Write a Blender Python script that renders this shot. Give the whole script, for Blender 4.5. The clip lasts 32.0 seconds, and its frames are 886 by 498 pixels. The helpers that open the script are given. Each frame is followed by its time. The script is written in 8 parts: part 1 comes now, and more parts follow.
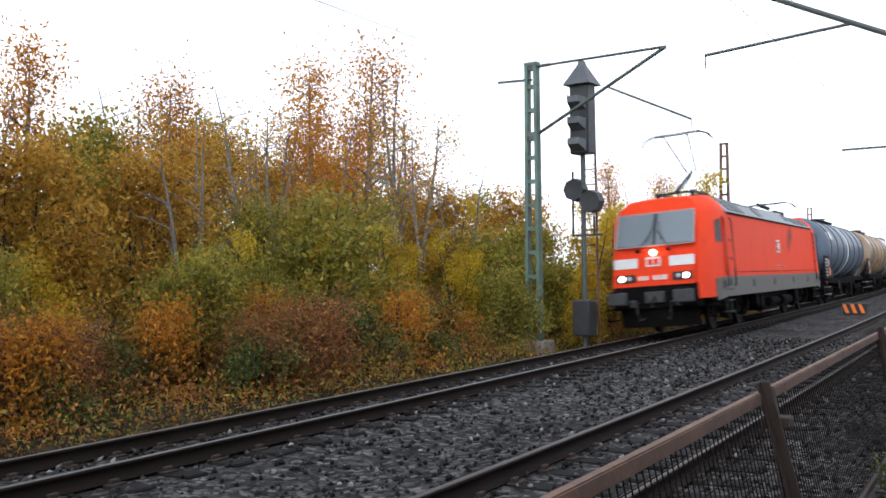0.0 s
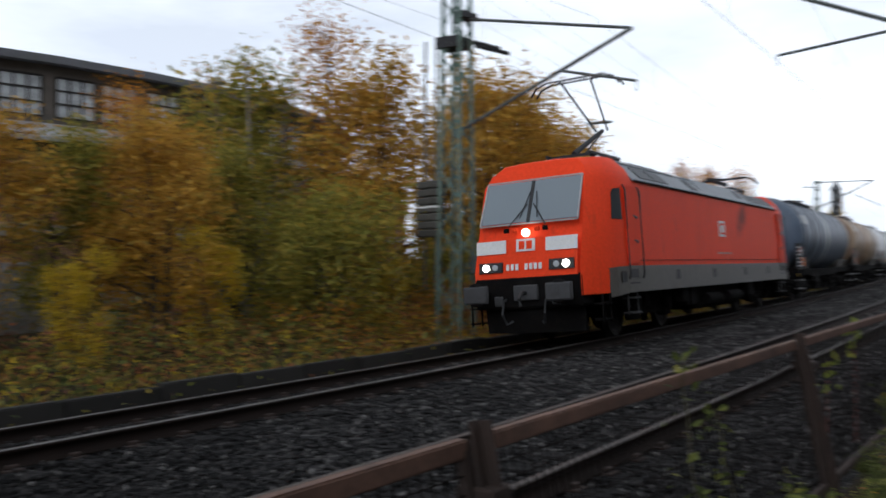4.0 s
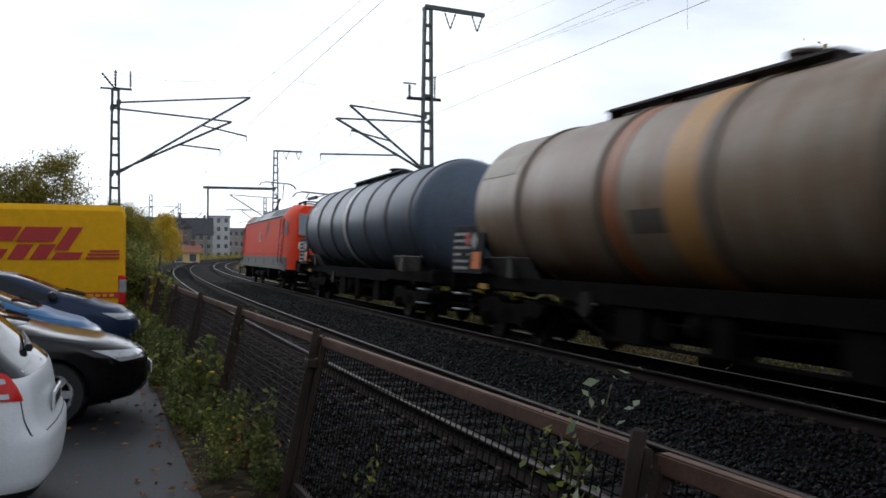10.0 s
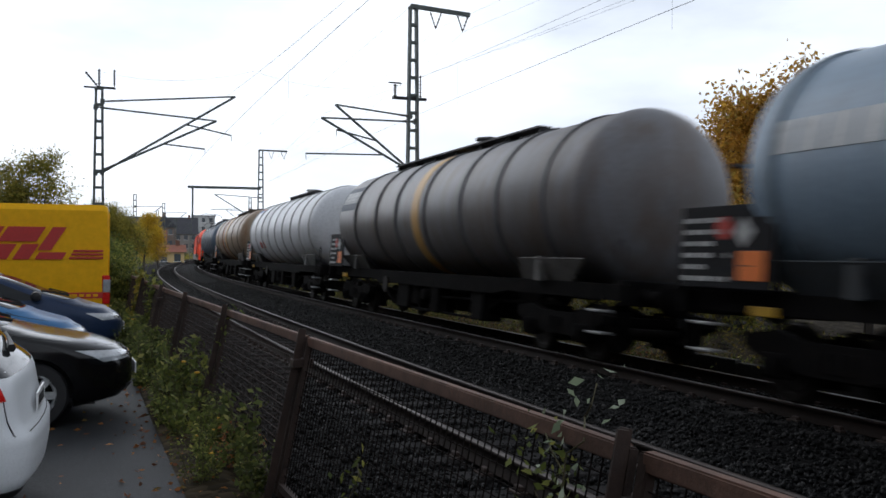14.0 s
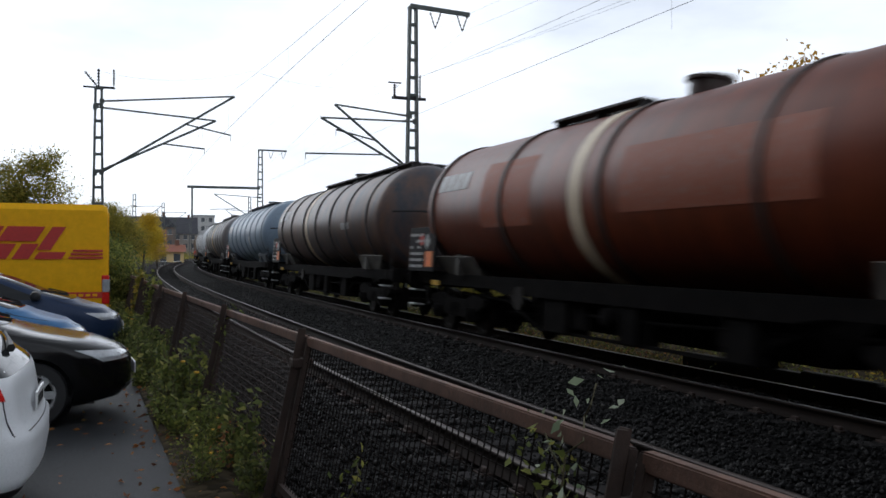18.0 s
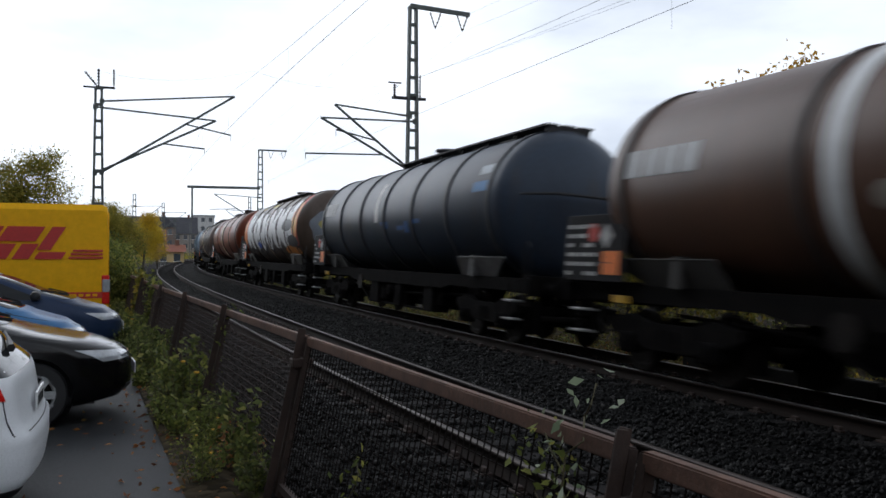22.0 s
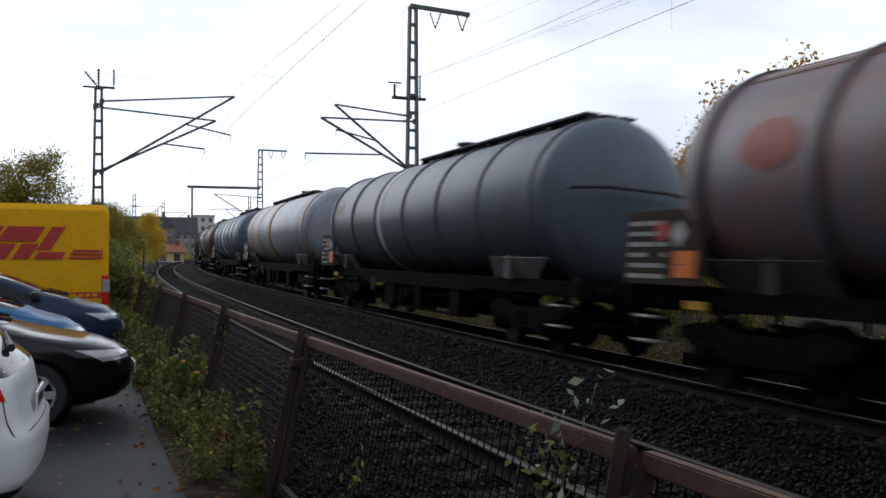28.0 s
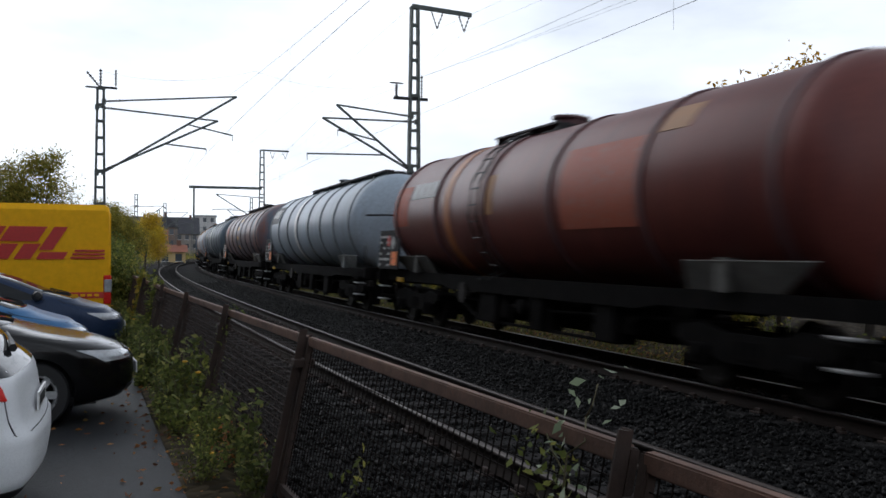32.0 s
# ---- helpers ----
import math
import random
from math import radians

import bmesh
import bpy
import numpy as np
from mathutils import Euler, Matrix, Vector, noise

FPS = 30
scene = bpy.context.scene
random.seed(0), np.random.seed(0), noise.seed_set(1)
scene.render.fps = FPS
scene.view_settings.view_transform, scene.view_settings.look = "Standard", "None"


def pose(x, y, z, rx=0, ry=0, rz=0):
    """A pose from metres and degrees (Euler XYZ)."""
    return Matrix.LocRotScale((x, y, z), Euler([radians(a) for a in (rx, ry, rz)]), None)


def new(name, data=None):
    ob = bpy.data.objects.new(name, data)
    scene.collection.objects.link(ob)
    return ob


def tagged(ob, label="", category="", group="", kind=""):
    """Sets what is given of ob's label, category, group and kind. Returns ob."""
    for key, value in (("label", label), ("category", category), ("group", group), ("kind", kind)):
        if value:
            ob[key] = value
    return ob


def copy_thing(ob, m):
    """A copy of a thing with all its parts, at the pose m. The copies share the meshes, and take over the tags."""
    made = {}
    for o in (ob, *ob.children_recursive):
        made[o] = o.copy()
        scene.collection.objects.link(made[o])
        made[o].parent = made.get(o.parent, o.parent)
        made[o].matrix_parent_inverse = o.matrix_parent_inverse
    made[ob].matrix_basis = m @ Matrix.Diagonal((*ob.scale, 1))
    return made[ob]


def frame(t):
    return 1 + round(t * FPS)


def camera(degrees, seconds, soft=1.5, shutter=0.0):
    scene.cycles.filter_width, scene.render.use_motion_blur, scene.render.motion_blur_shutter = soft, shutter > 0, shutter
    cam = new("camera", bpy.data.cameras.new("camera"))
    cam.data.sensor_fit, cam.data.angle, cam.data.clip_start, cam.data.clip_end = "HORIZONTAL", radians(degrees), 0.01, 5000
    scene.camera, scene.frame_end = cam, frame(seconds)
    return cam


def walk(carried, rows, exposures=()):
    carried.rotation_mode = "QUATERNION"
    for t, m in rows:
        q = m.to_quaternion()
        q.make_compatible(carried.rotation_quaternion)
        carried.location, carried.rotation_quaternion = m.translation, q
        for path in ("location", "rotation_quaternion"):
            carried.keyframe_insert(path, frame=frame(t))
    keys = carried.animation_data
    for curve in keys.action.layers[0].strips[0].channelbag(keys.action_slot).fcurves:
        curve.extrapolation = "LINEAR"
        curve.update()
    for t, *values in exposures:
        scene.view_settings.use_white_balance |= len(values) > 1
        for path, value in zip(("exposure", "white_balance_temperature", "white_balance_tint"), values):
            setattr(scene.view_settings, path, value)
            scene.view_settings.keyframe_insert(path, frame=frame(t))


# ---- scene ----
# ---------------------------------------------------------------- the line of the railway
# Track one is a gentle curve. u runs along it, growing towards the side from which the train comes;
# "off" is the distance from its axis, growing away from the car park.
EYE_Z = 1.67
KNOTS = (-200, -130, -90, -60, -40, -20, 0, 20, 40, 60, 90, 130, 200)
BENDS = (.98, 1.05, 1.17, 1.15, .78, .62, 3.05, 1.11, 1.02, .69, .29, .77, .43)
US = np.arange(-420.0, 440.01, 1.0)


def lay_line():
    k = np.interp(US, KNOTS, np.array(BENDS) / 1000, left=.001, right=.0005)
    i = 420
    a = np.concatenate([[0], np.cumsum((k[1:] + k[:-1]) / 2)])
    a -= a[i]
    dx, dy = np.cos(a), np.sin(a)
    x = np.concatenate([[0], np.cumsum((dx[1:] + dx[:-1]) / 2)])
    y = np.concatenate([[0], np.cumsum((dy[1:] + dy[:-1]) / 2)])
    return x - x[i], y - y[i] + 8.366, a


LX, LY, LA = lay_line()


def on_line(u, off=0.0, z=0.0):
    a = np.interp(u, US, LA)
    return Vector((np.interp(u, US, LX) - math.sin(a) * off, np.interp(u, US, LY) + math.cos(a) * off, z))


def turn_at(u):
    return math.degrees(np.interp(u, US, LA))


def second_off(u):
    """Offset of the axis of track two, which lies on the car park's side."""
    return -(4.37 + .2 * min(max(u, -80), 80) / 50)


# where the locomotive's front stands, time by time
FRONT = ((0, 71.4), (1, 56.6), (2, 42.0), (3, 28.3), (4, 15.5), (4.5, 9.4), (5.5, -3.6), (6.5, -16.6), (7, -22.6),
         (7.5, -28.1), (8, -33.6), (9, -45.0), (10, -56.6), (12, -80.1), (16, -127.1), (24, -221.0), (32, -318.0))


def front_at(t):
    return float(np.interp(t, [r[0] for r in FRONT], [r[1] for r in FRONT]))


# ---------------------------------------------------------------- camera
cam = camera(50.9, 32.0, soft=1.6, shutter=0.65)
# along the fence, back from the coming train to the car park: seconds, the eye, yaw, tilt, roll
ALONG = ((0.0, (48.58, 2.62, 1.74), -54.24, 1.32, .5), (0.5, (43.73, 2.39, 1.67), -54.34, 1.46, .5), (1.0, (35.89, 2.02, 1.58), -58.96, 1.48, .4),
         (1.5, (26.48, 1.48, 1.55), -62.48, 1.39, .3), (2.0, (17.85, .97, 1.55), -63.68, 1.15, .15), (2.5, (10.9, .6, 1.56), -63.7, 1.1, .15),
         (3.0, (4.3, .28, 1.58), -64.25, .86, .05))
TURNS = ((3.5, -63.13, .54, -.1), (4.0, -56.04, .53, -.1), (4.5, -45.57, .7, -.5),
         (5.0, -25.0, .8, -.5), (5.5, 5.5, .9, -.55), (6.0, 40.0, .95, -.55),
         (6.5, 60.36, .85, -.53), (7.0, 68.56, .63, -.47), (7.5, 70.81, .48, -.41), (8.0, 70.78, .33, -.39),
         (8.5, 70.75, .25, -.38), (9.0, 70.28, .23, -.36), (9.5, 69.17, .27, -.38), (10.0, 68.36, .31, -.33),
         (10.5, 67.85, .32, -.31), (11.0, 67.63, .32, -.29), (12.0, 67.61, .32, -.27), (13.0, 67.60, .30, -.28),
         (14.0, 67.48, .29, -.29), (20.0, 67.45, .28, -.30), (25.0, 67.46, .28, -.30), (28.0, 67.45, .28, -.30), (31.4, 67.47, .28, -.30), (32.0, 67.55, .30, -.35))


def camera_rows():
    rows = [(t, pose(*eye, 90 + tilt, roll, yaw)) for t, eye, yaw, tilt, roll in ALONG]
    rows.insert(1, (.07, rows[0][1]))
    for t, yaw, tilt, roll in TURNS:
        rows.append((t, pose(0, 0, EYE_Z, 90 + tilt, roll, yaw)))
    return rows


EXPOSURES = ((0, .85), (1, 1.05), (2, 1.3), (3, 1.2), (3.5, 1.05), (4.0, 0), (4.5, -.25), (5.3, .3), (6.5, 1.4), (7.0, 1.15),
             (7.5, .8), (8.0, .33), (9.0, .03), (10, -.08), (12, -.1), (32, -.12))
walk(cam, camera_rows(), exposures=[(t, stops, 5920, 10) for t, stops in EXPOSURES])

# ---------------------------------------------------------------- overcast daylight
SUN_UP, SUN_ROUND = radians(28), radians(250)
world = bpy.data.worlds.new("overcast_sky")
scene.world = world
world.use_nodes = True
wn, wl = world.node_tree.nodes, world.node_tree.links
wn.clear()
w_out = wn.new("ShaderNodeOutputWorld")
w_bg = wn.new("ShaderNodeBackground")
w_sky = wn.new("ShaderNodeTexSky")
w_sky.sky_type, w_sky.sun_disc, w_sky.sun_elevation, w_sky.sun_rotation = "NISHITA", False, SUN_UP, SUN_ROUND
w_sky.air_density, w_sky.dust_density, w_sky.ozone_density = 1.0, 6.0, 1.0
w_hsv = wn.new("ShaderNodeHueSaturation")
w_hsv.inputs["Saturation"].default_value = .22
w_co = wn.new("ShaderNodeTexCoord")
w_map = wn.new("ShaderNodeMapping")
w_map.inputs["Scale"].default_value = (1, 1, 3.2)
w_noise = wn.new("ShaderNodeTexNoise")
w_noise.inputs["Scale"].default_value, w_noise.inputs["Detail"].default_value, w_noise.inputs["Roughness"].default_value = 2.3, 7, .55
w_ramp = wn.new("ShaderNodeValToRGB")
w_ramp.color_ramp.elements[0].position, w_ramp.color_ramp.elements[0].color = .3, (8.8, 9.2, 9.8, 1)
w_ramp.color_ramp.elements[1].position, w_ramp.color_ramp.elements[1].color = .62, (14.0, 14.1, 14.2, 1)
w_mix = wn.new("ShaderNodeMix")
w_mix.data_type = "RGBA"
w_mix.inputs[0].default_value = .88
w_bg.inputs["Strength"].default_value = .1
wl.new(w_co.outputs["Generated"], w_map.inputs["Vector"])
wl.new(w_map.outputs["Vector"], w_noise.inputs["Vector"])
wl.new(w_noise.outputs["Fac"], w_ramp.inputs["Fac"])
wl.new(w_sky.outputs["Color"], w_hsv.inputs["Color"])
wl.new(w_hsv.outputs["Color"], w_mix.inputs[6])
wl.new(w_ramp.outputs["Color"], w_mix.inputs[7])
# dims towards the zenith, keeping the ground dark under a bright low sky
w_sep = wn.new("ShaderNodeSeparateXYZ")
w_fall = wn.new("ShaderNodeMapRange")
w_fall.inputs[1].default_value, w_fall.inputs[2].default_value, w_fall.inputs[3].default_value, w_fall.inputs[4].default_value = .2, .8, 1.0, .55
w_scale = wn.new("ShaderNodeVectorMath")
w_scale.operation = "SCALE"
wl.new(w_co.outputs["Generated"], w_sep.inputs[0])
wl.new(w_sep.outputs["Z"], w_fall.inputs[0])
wl.new(w_mix.outputs[2], w_scale.inputs[0])
wl.new(w_fall.outputs[0], w_scale.inputs["Scale"])
wl.new(w_scale.outputs[0], w_bg.inputs["Color"])
wl.new(w_bg.outputs["Background"], w_out.inputs["Surface"])
sun = new("sun", bpy.data.lights.new("sun", "SUN"))
sun.data.energy, sun.data.angle, sun.data.color = .7, radians(50), (1, .98, .95)
sun.matrix_world = Euler((radians(90) - SUN_UP, 0, radians(180) - SUN_ROUND)).to_matrix().to_4x4()


# ---------------------------------------------------------------- materials
def mix_rgb(nodes, links, fac, a, b):
    m = nodes.new("ShaderNodeMix")
    m.data_type = "RGBA"
    for sock, val in ((m.inputs[0], fac), (m.inputs[6], a), (m.inputs[7], b)):
        if isinstance(val, (int, float)):
            sock.default_value = val
        elif isinstance(val, tuple):
            sock.default_value = (*val, 1)
        else:
            links.new(val, sock)
    return m.outputs[2]


def ramp_of(nodes, links, src, stops):
    r = nodes.new("ShaderNodeValToRGB")
    e = r.color_ramp.elements
    while len(e) < len(stops):
        e.new(.5)
    for i, (p, c) in enumerate(stops):
        e[i].position, e[i].color = p, (*c, 1) if len(c) == 3 else c
    links.new(src, r.inputs["Fac"])
    return r.outputs["Color"]


def noise_of(nodes, links, vec, scale, detail=4.0, rough=.6):
    n = nodes.new("ShaderNodeTexNoise")
    n.inputs["Scale"].default_value, n.inputs["Detail"].default_value, n.inputs["Roughness"].default_value = scale, detail, rough
    links.new(vec, n.inputs["Vector"])
    return n.outputs["Fac"]


def surface(name, colour, rough=.6, metal=0.0, dirt=None, dirt_amount=.5, scale=1.5, fine=25.0, bump=.15, spread=.25, streak=1.0,
            pieces=0.0, coat=0.0, space="Object", spec=.5):
    """A painted, bare or weathered surface: a base colour that varies at two scales, dirt in blotches or runs, fine relief."""
    m = bpy.data.materials.new(name)
    m.use_nodes = True
    nodes, links = m.node_tree.nodes, m.node_tree.links
    b = nodes["Principled BSDF"]
    co = nodes.new("ShaderNodeTexCoord").outputs[space]
    mp = nodes.new("ShaderNodeMapping")
    mp.inputs["Scale"].default_value = (1, 1, streak)
    links.new(co, mp.inputs["Vector"])
    vec = mp.outputs["Vector"]
    big, small = noise_of(nodes, links, vec, scale), noise_of(nodes, links, co, fine, 5, .65)
    dark, light = tuple(c * (1 - spread) for c in colour), tuple(min(1, c * (1 + spread)) for c in colour)
    c = ramp_of(nodes, links, big, ((.3, dark), (.7, light)))
    c = mix_rgb(nodes, links, .35, c, ramp_of(nodes, links, small, ((.3, tuple(v * .6 for v in dark)), (.7, light))))
    if dirt:
        d = ramp_of(nodes, links, noise_of(nodes, links, vec, scale * 2.3, 8, .7), ((.62 - .3 * dirt_amount, (0, 0, 0)), (.72, (1, 1, 1))))
        sc = nodes.new("ShaderNodeMath")
        sc.operation = "MULTIPLY"
        sc.inputs[1].default_value = min(1.0, .4 + dirt_amount * .6)
        links.new(d, sc.inputs[0])
        c = mix_rgb(nodes, links, sc.outputs[0], c, dirt)
    if pieces:
        oi = nodes.new("ShaderNodeObjectInfo")
        c2 = nodes.new("ShaderNodeHueSaturation")
        mr = nodes.new("ShaderNodeMapRange")
        mr.inputs[3].default_value, mr.inputs[4].default_value = 1 - pieces, 1 + pieces
        links.new(oi.outputs["Random"], mr.inputs[0])
        links.new(mr.outputs[0], c2.inputs["Value"])
        links.new(c, c2.inputs["Color"])
        c = c2.outputs["Color"]
    links.new(c, b.inputs["Base Color"])
    rr = nodes.new("ShaderNodeMapRange")
    rr.inputs[3].default_value, rr.inputs[4].default_value = max(.03, rough - .12), min(1, rough + .12)
    links.new(small, rr.inputs[0])
    links.new(rr.outputs[0], b.inputs["Roughness"])
    b.inputs["Metallic"].default_value = metal
    b.inputs["Coat Weight"].default_value = coat
    b.inputs["Coat Roughness"].default_value = .08
    b.inputs["Specular IOR Level"].default_value = spec
    if bump:
        bp = nodes.new("ShaderNodeBump")
        bp.inputs["Strength"].default_value, bp.inputs["Distance"].default_value = bump, .01
        links.new(small, bp.inputs["Height"])
        links.new(bp.outputs["Normal"], b.inputs["Normal"])
    return m


def glass_dark(name, colour=(.02, .025, .03), rough=.04):
    m = bpy.data.materials.new(name)
    m.use_nodes = True
    b = m.node_tree.nodes["Principled BSDF"]
    b.inputs["Base Color"].default_value = (*colour, 1)
    b.inputs["Roughness"].default_value, b.inputs["Specular IOR Level"].default_value = rough, .5
    b.inputs["Coat Weight"].default_value = .1
    return m


def glow(name, colour, power):
    m = bpy.data.materials.new(name)
    m.use_nodes = True
    b = m.node_tree.nodes["Principled BSDF"]
    b.inputs["Base Color"].default_value = (*colour, 1)
    b.inputs["Emission Color"].default_value, b.inputs["Emission Strength"].default_value = (*colour, 1), power
    return m


def painted_exposure(nodes, links, colour, co, far_gain):
    """Exposure contrast painted into the ballast: darker by the car park, brighter along the line."""
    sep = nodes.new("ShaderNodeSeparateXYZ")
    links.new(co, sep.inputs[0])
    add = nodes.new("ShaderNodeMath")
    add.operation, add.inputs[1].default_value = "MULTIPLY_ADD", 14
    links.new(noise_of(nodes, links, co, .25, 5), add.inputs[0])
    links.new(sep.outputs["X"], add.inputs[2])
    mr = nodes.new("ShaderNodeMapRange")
    mr.inputs[1].default_value, mr.inputs[2].default_value, mr.inputs[3].default_value, mr.inputs[4].default_value = 4, 24, .55, far_gain
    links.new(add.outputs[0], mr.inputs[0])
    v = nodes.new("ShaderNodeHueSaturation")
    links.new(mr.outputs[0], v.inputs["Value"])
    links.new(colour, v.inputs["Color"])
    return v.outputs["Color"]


def foliage(name, stops, through_light=.42, rough=.6, spec=.2, old=False):
    """Leaves, each of a shade of its own."""
    m = bpy.data.materials.new(name)
    m.use_nodes = True
    nodes, links = m.node_tree.nodes, m.node_tree.links
    b, out = nodes["Principled BSDF"], nodes["Material Output"]
    g = nodes.new("ShaderNodeNewGeometry")
    c = ramp_of(nodes, links, g.outputs["Random Per Island"], stops)
    co = nodes.new("ShaderNodeTexCoord").outputs["Object"]
    v = nodes.new("ShaderNodeHueSaturation")
    mr = nodes.new("ShaderNodeMapRange")
    mr.inputs[3].default_value, mr.inputs[4].default_value = .55, 1.35
    links.new(noise_of(nodes, links, co, 1.1, 3), mr.inputs[0])
    links.new(mr.outputs[0], v.inputs["Value"])
    links.new(painted_exposure(nodes, links, c, co, 2.8) if old else c, v.inputs["Color"])
    links.new(v.outputs["Color"], b.inputs["Base Color"])
    b.inputs["Roughness"].default_value, b.inputs["Specular IOR Level"].default_value = rough, spec
    t = nodes.new("ShaderNodeBsdfTranslucent")
    links.new(v.outputs["Color"], t.inputs["Color"])
    mx = nodes.new("ShaderNodeMixShader")
    mx.inputs[0].default_value = through_light
    links.new(b.outputs[0], mx.inputs[1])
    links.new(t.outputs[0], mx.inputs[2])
    links.new(mx.outputs[0], out.inputs["Surface"])
    return m


def stony(name, tones, scale=18.0, bump=.6, dist=.03, rough=.85, blotch=.5, space="Object", spec=.06, old=False):
    """Loose stone, earth or asphalt: cells of different tones with relief."""
    m = bpy.data.materials.new(name)
    m.use_nodes = True
    nodes, links = m.node_tree.nodes, m.node_tree.links
    b = nodes["Principled BSDF"]
    co = nodes.new("ShaderNodeTexCoord").outputs[space]
    v = nodes.new("ShaderNodeTexVoronoi")
    v.inputs["Scale"].default_value = scale
    links.new(co, v.inputs["Vector"])
    sep = nodes.new("ShaderNodeSeparateColor")
    links.new(v.outputs["Color"], sep.inputs[0])
    c = ramp_of(nodes, links, sep.outputs[0], tones)
    n = noise_of(nodes, links, co, blotch, 5)
    h = nodes.new("ShaderNodeHueSaturation")
    mr = nodes.new("ShaderNodeMapRange")
    mr.inputs[1].default_value, mr.inputs[2].default_value, mr.inputs[3].default_value, mr.inputs[4].default_value = .3, .7, .6, 1.35
    links.new(n, mr.inputs[0])
    links.new(mr.outputs[0], h.inputs["Value"])
    links.new(c, h.inputs["Color"])
    c = h.outputs["Color"]
    links.new(painted_exposure(nodes, links, c, co, 5.2) if old else c, b.inputs["Base Color"])
    b.inputs["Roughness"].default_value, b.inputs["Specular IOR Level"].default_value = rough, spec
    bp = nodes.new("ShaderNodeBump")
    bp.inputs["Strength"].default_value, bp.inputs["Distance"].default_value = bump, dist
    inv = nodes.new("ShaderNodeMath")
    inv.operation = "SUBTRACT"
    inv.inputs[0].default_value = 1
    links.new(v.outputs["Distance"], inv.inputs[1])
    links.new(inv.outputs[0], bp.inputs["Height"])
    links.new(bp.outputs["Normal"], b.inputs["Normal"])
    return m


# old=True paints the dark-to-bright exposure change along x into both stones
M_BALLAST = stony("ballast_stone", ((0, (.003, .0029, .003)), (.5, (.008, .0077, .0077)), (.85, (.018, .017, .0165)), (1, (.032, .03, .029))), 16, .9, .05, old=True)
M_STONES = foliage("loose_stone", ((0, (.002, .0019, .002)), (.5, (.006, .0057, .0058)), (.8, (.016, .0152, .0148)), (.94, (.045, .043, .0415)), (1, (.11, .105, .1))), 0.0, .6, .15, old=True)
M_SOIL = stony("soil", ((0, (.02, .016, .01)), (.6, (.042, .033, .02)), (1, (.075, .058, .034))), 9, .6, .04, .95)
M_ASPHALT = stony("asphalt", ((0, (.012, .013, .0145)), (.6, (.021, .0225, .025)), (1, (.037, .0395, .043))), 90, .35, .006, .62, .45, spec=.16)
M_SLEEPER = surface("sleeper_wood", (.017, .0155, .015), .9, 0, (.011, .0105, .0105), .5, 2, 30, .5, .35, pieces=.3, spec=.12)
M_RAIL = surface("rail_steel_rusty", (.018, .012, .0095), .85, .1, (.014, .011, .01), .5, 2, 40, .25, spec=.15)
M_RAILDULL = surface("rail_head_dull", (.075, .06, .052), .55, .3, (.03, .023, .02), .4, 2, 60, .1, .25, spec=.3)
M_RAILTOP = surface("rail_head_worn", (.15, .142, .138), .45, .6, (.1, .08, .065), .35, 2, 60, .05, .15)
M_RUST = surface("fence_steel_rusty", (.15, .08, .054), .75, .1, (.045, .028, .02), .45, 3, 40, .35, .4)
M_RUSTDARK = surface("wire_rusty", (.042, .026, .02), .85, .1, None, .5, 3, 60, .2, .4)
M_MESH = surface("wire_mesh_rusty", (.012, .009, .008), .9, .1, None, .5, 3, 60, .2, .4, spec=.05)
M_GALV = surface("mast_steel_galvanised", (.1, .115, .11), .65, .3, (.09, .085, .07), .4, 1.5, 30, .1, .25)
M_GREENSTEEL = surface("mast_steel_green", (.13, .2, .165), .65, .15, (.12, .08, .05), .4, 1.6, 30, .15, .3)
M_DARKSTEEL = surface("dark_steel", (.03, .03, .032), .65, .4, (.05, .035, .025), .3, 2, 40, .15, .3)
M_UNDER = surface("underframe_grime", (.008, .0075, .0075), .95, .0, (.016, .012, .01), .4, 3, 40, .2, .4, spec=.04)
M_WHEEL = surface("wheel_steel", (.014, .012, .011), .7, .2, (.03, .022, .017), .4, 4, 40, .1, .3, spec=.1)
M_WIRE = surface("copper_wire", (.05, .055, .05), .5, .5, None, .5, 2, 20, 0, .2)
M_INSUL = surface("insulator_glaze", (.05, .025, .018), .25, 0, None, .5, 3, 20, 0, .2, coat=.4)
M_CONCRETE = surface("concrete", (.27, .26, .24), .85, 0, (.11, .11, .09), .5, 1.2, 22, .3, .2, pieces=.12)
M_WEIGHT = surface("tension_weight", (.075, .07, .06), .85, 0, (.04, .04, .03), .4, 3, 30, .3, .25, pieces=.2)
M_RED = surface("loco_red_paint", (.92, .068, .018), .55, 0, (.45, .055, .026), .16, 1.2, 18, .03, .05, .35, spec=.08)


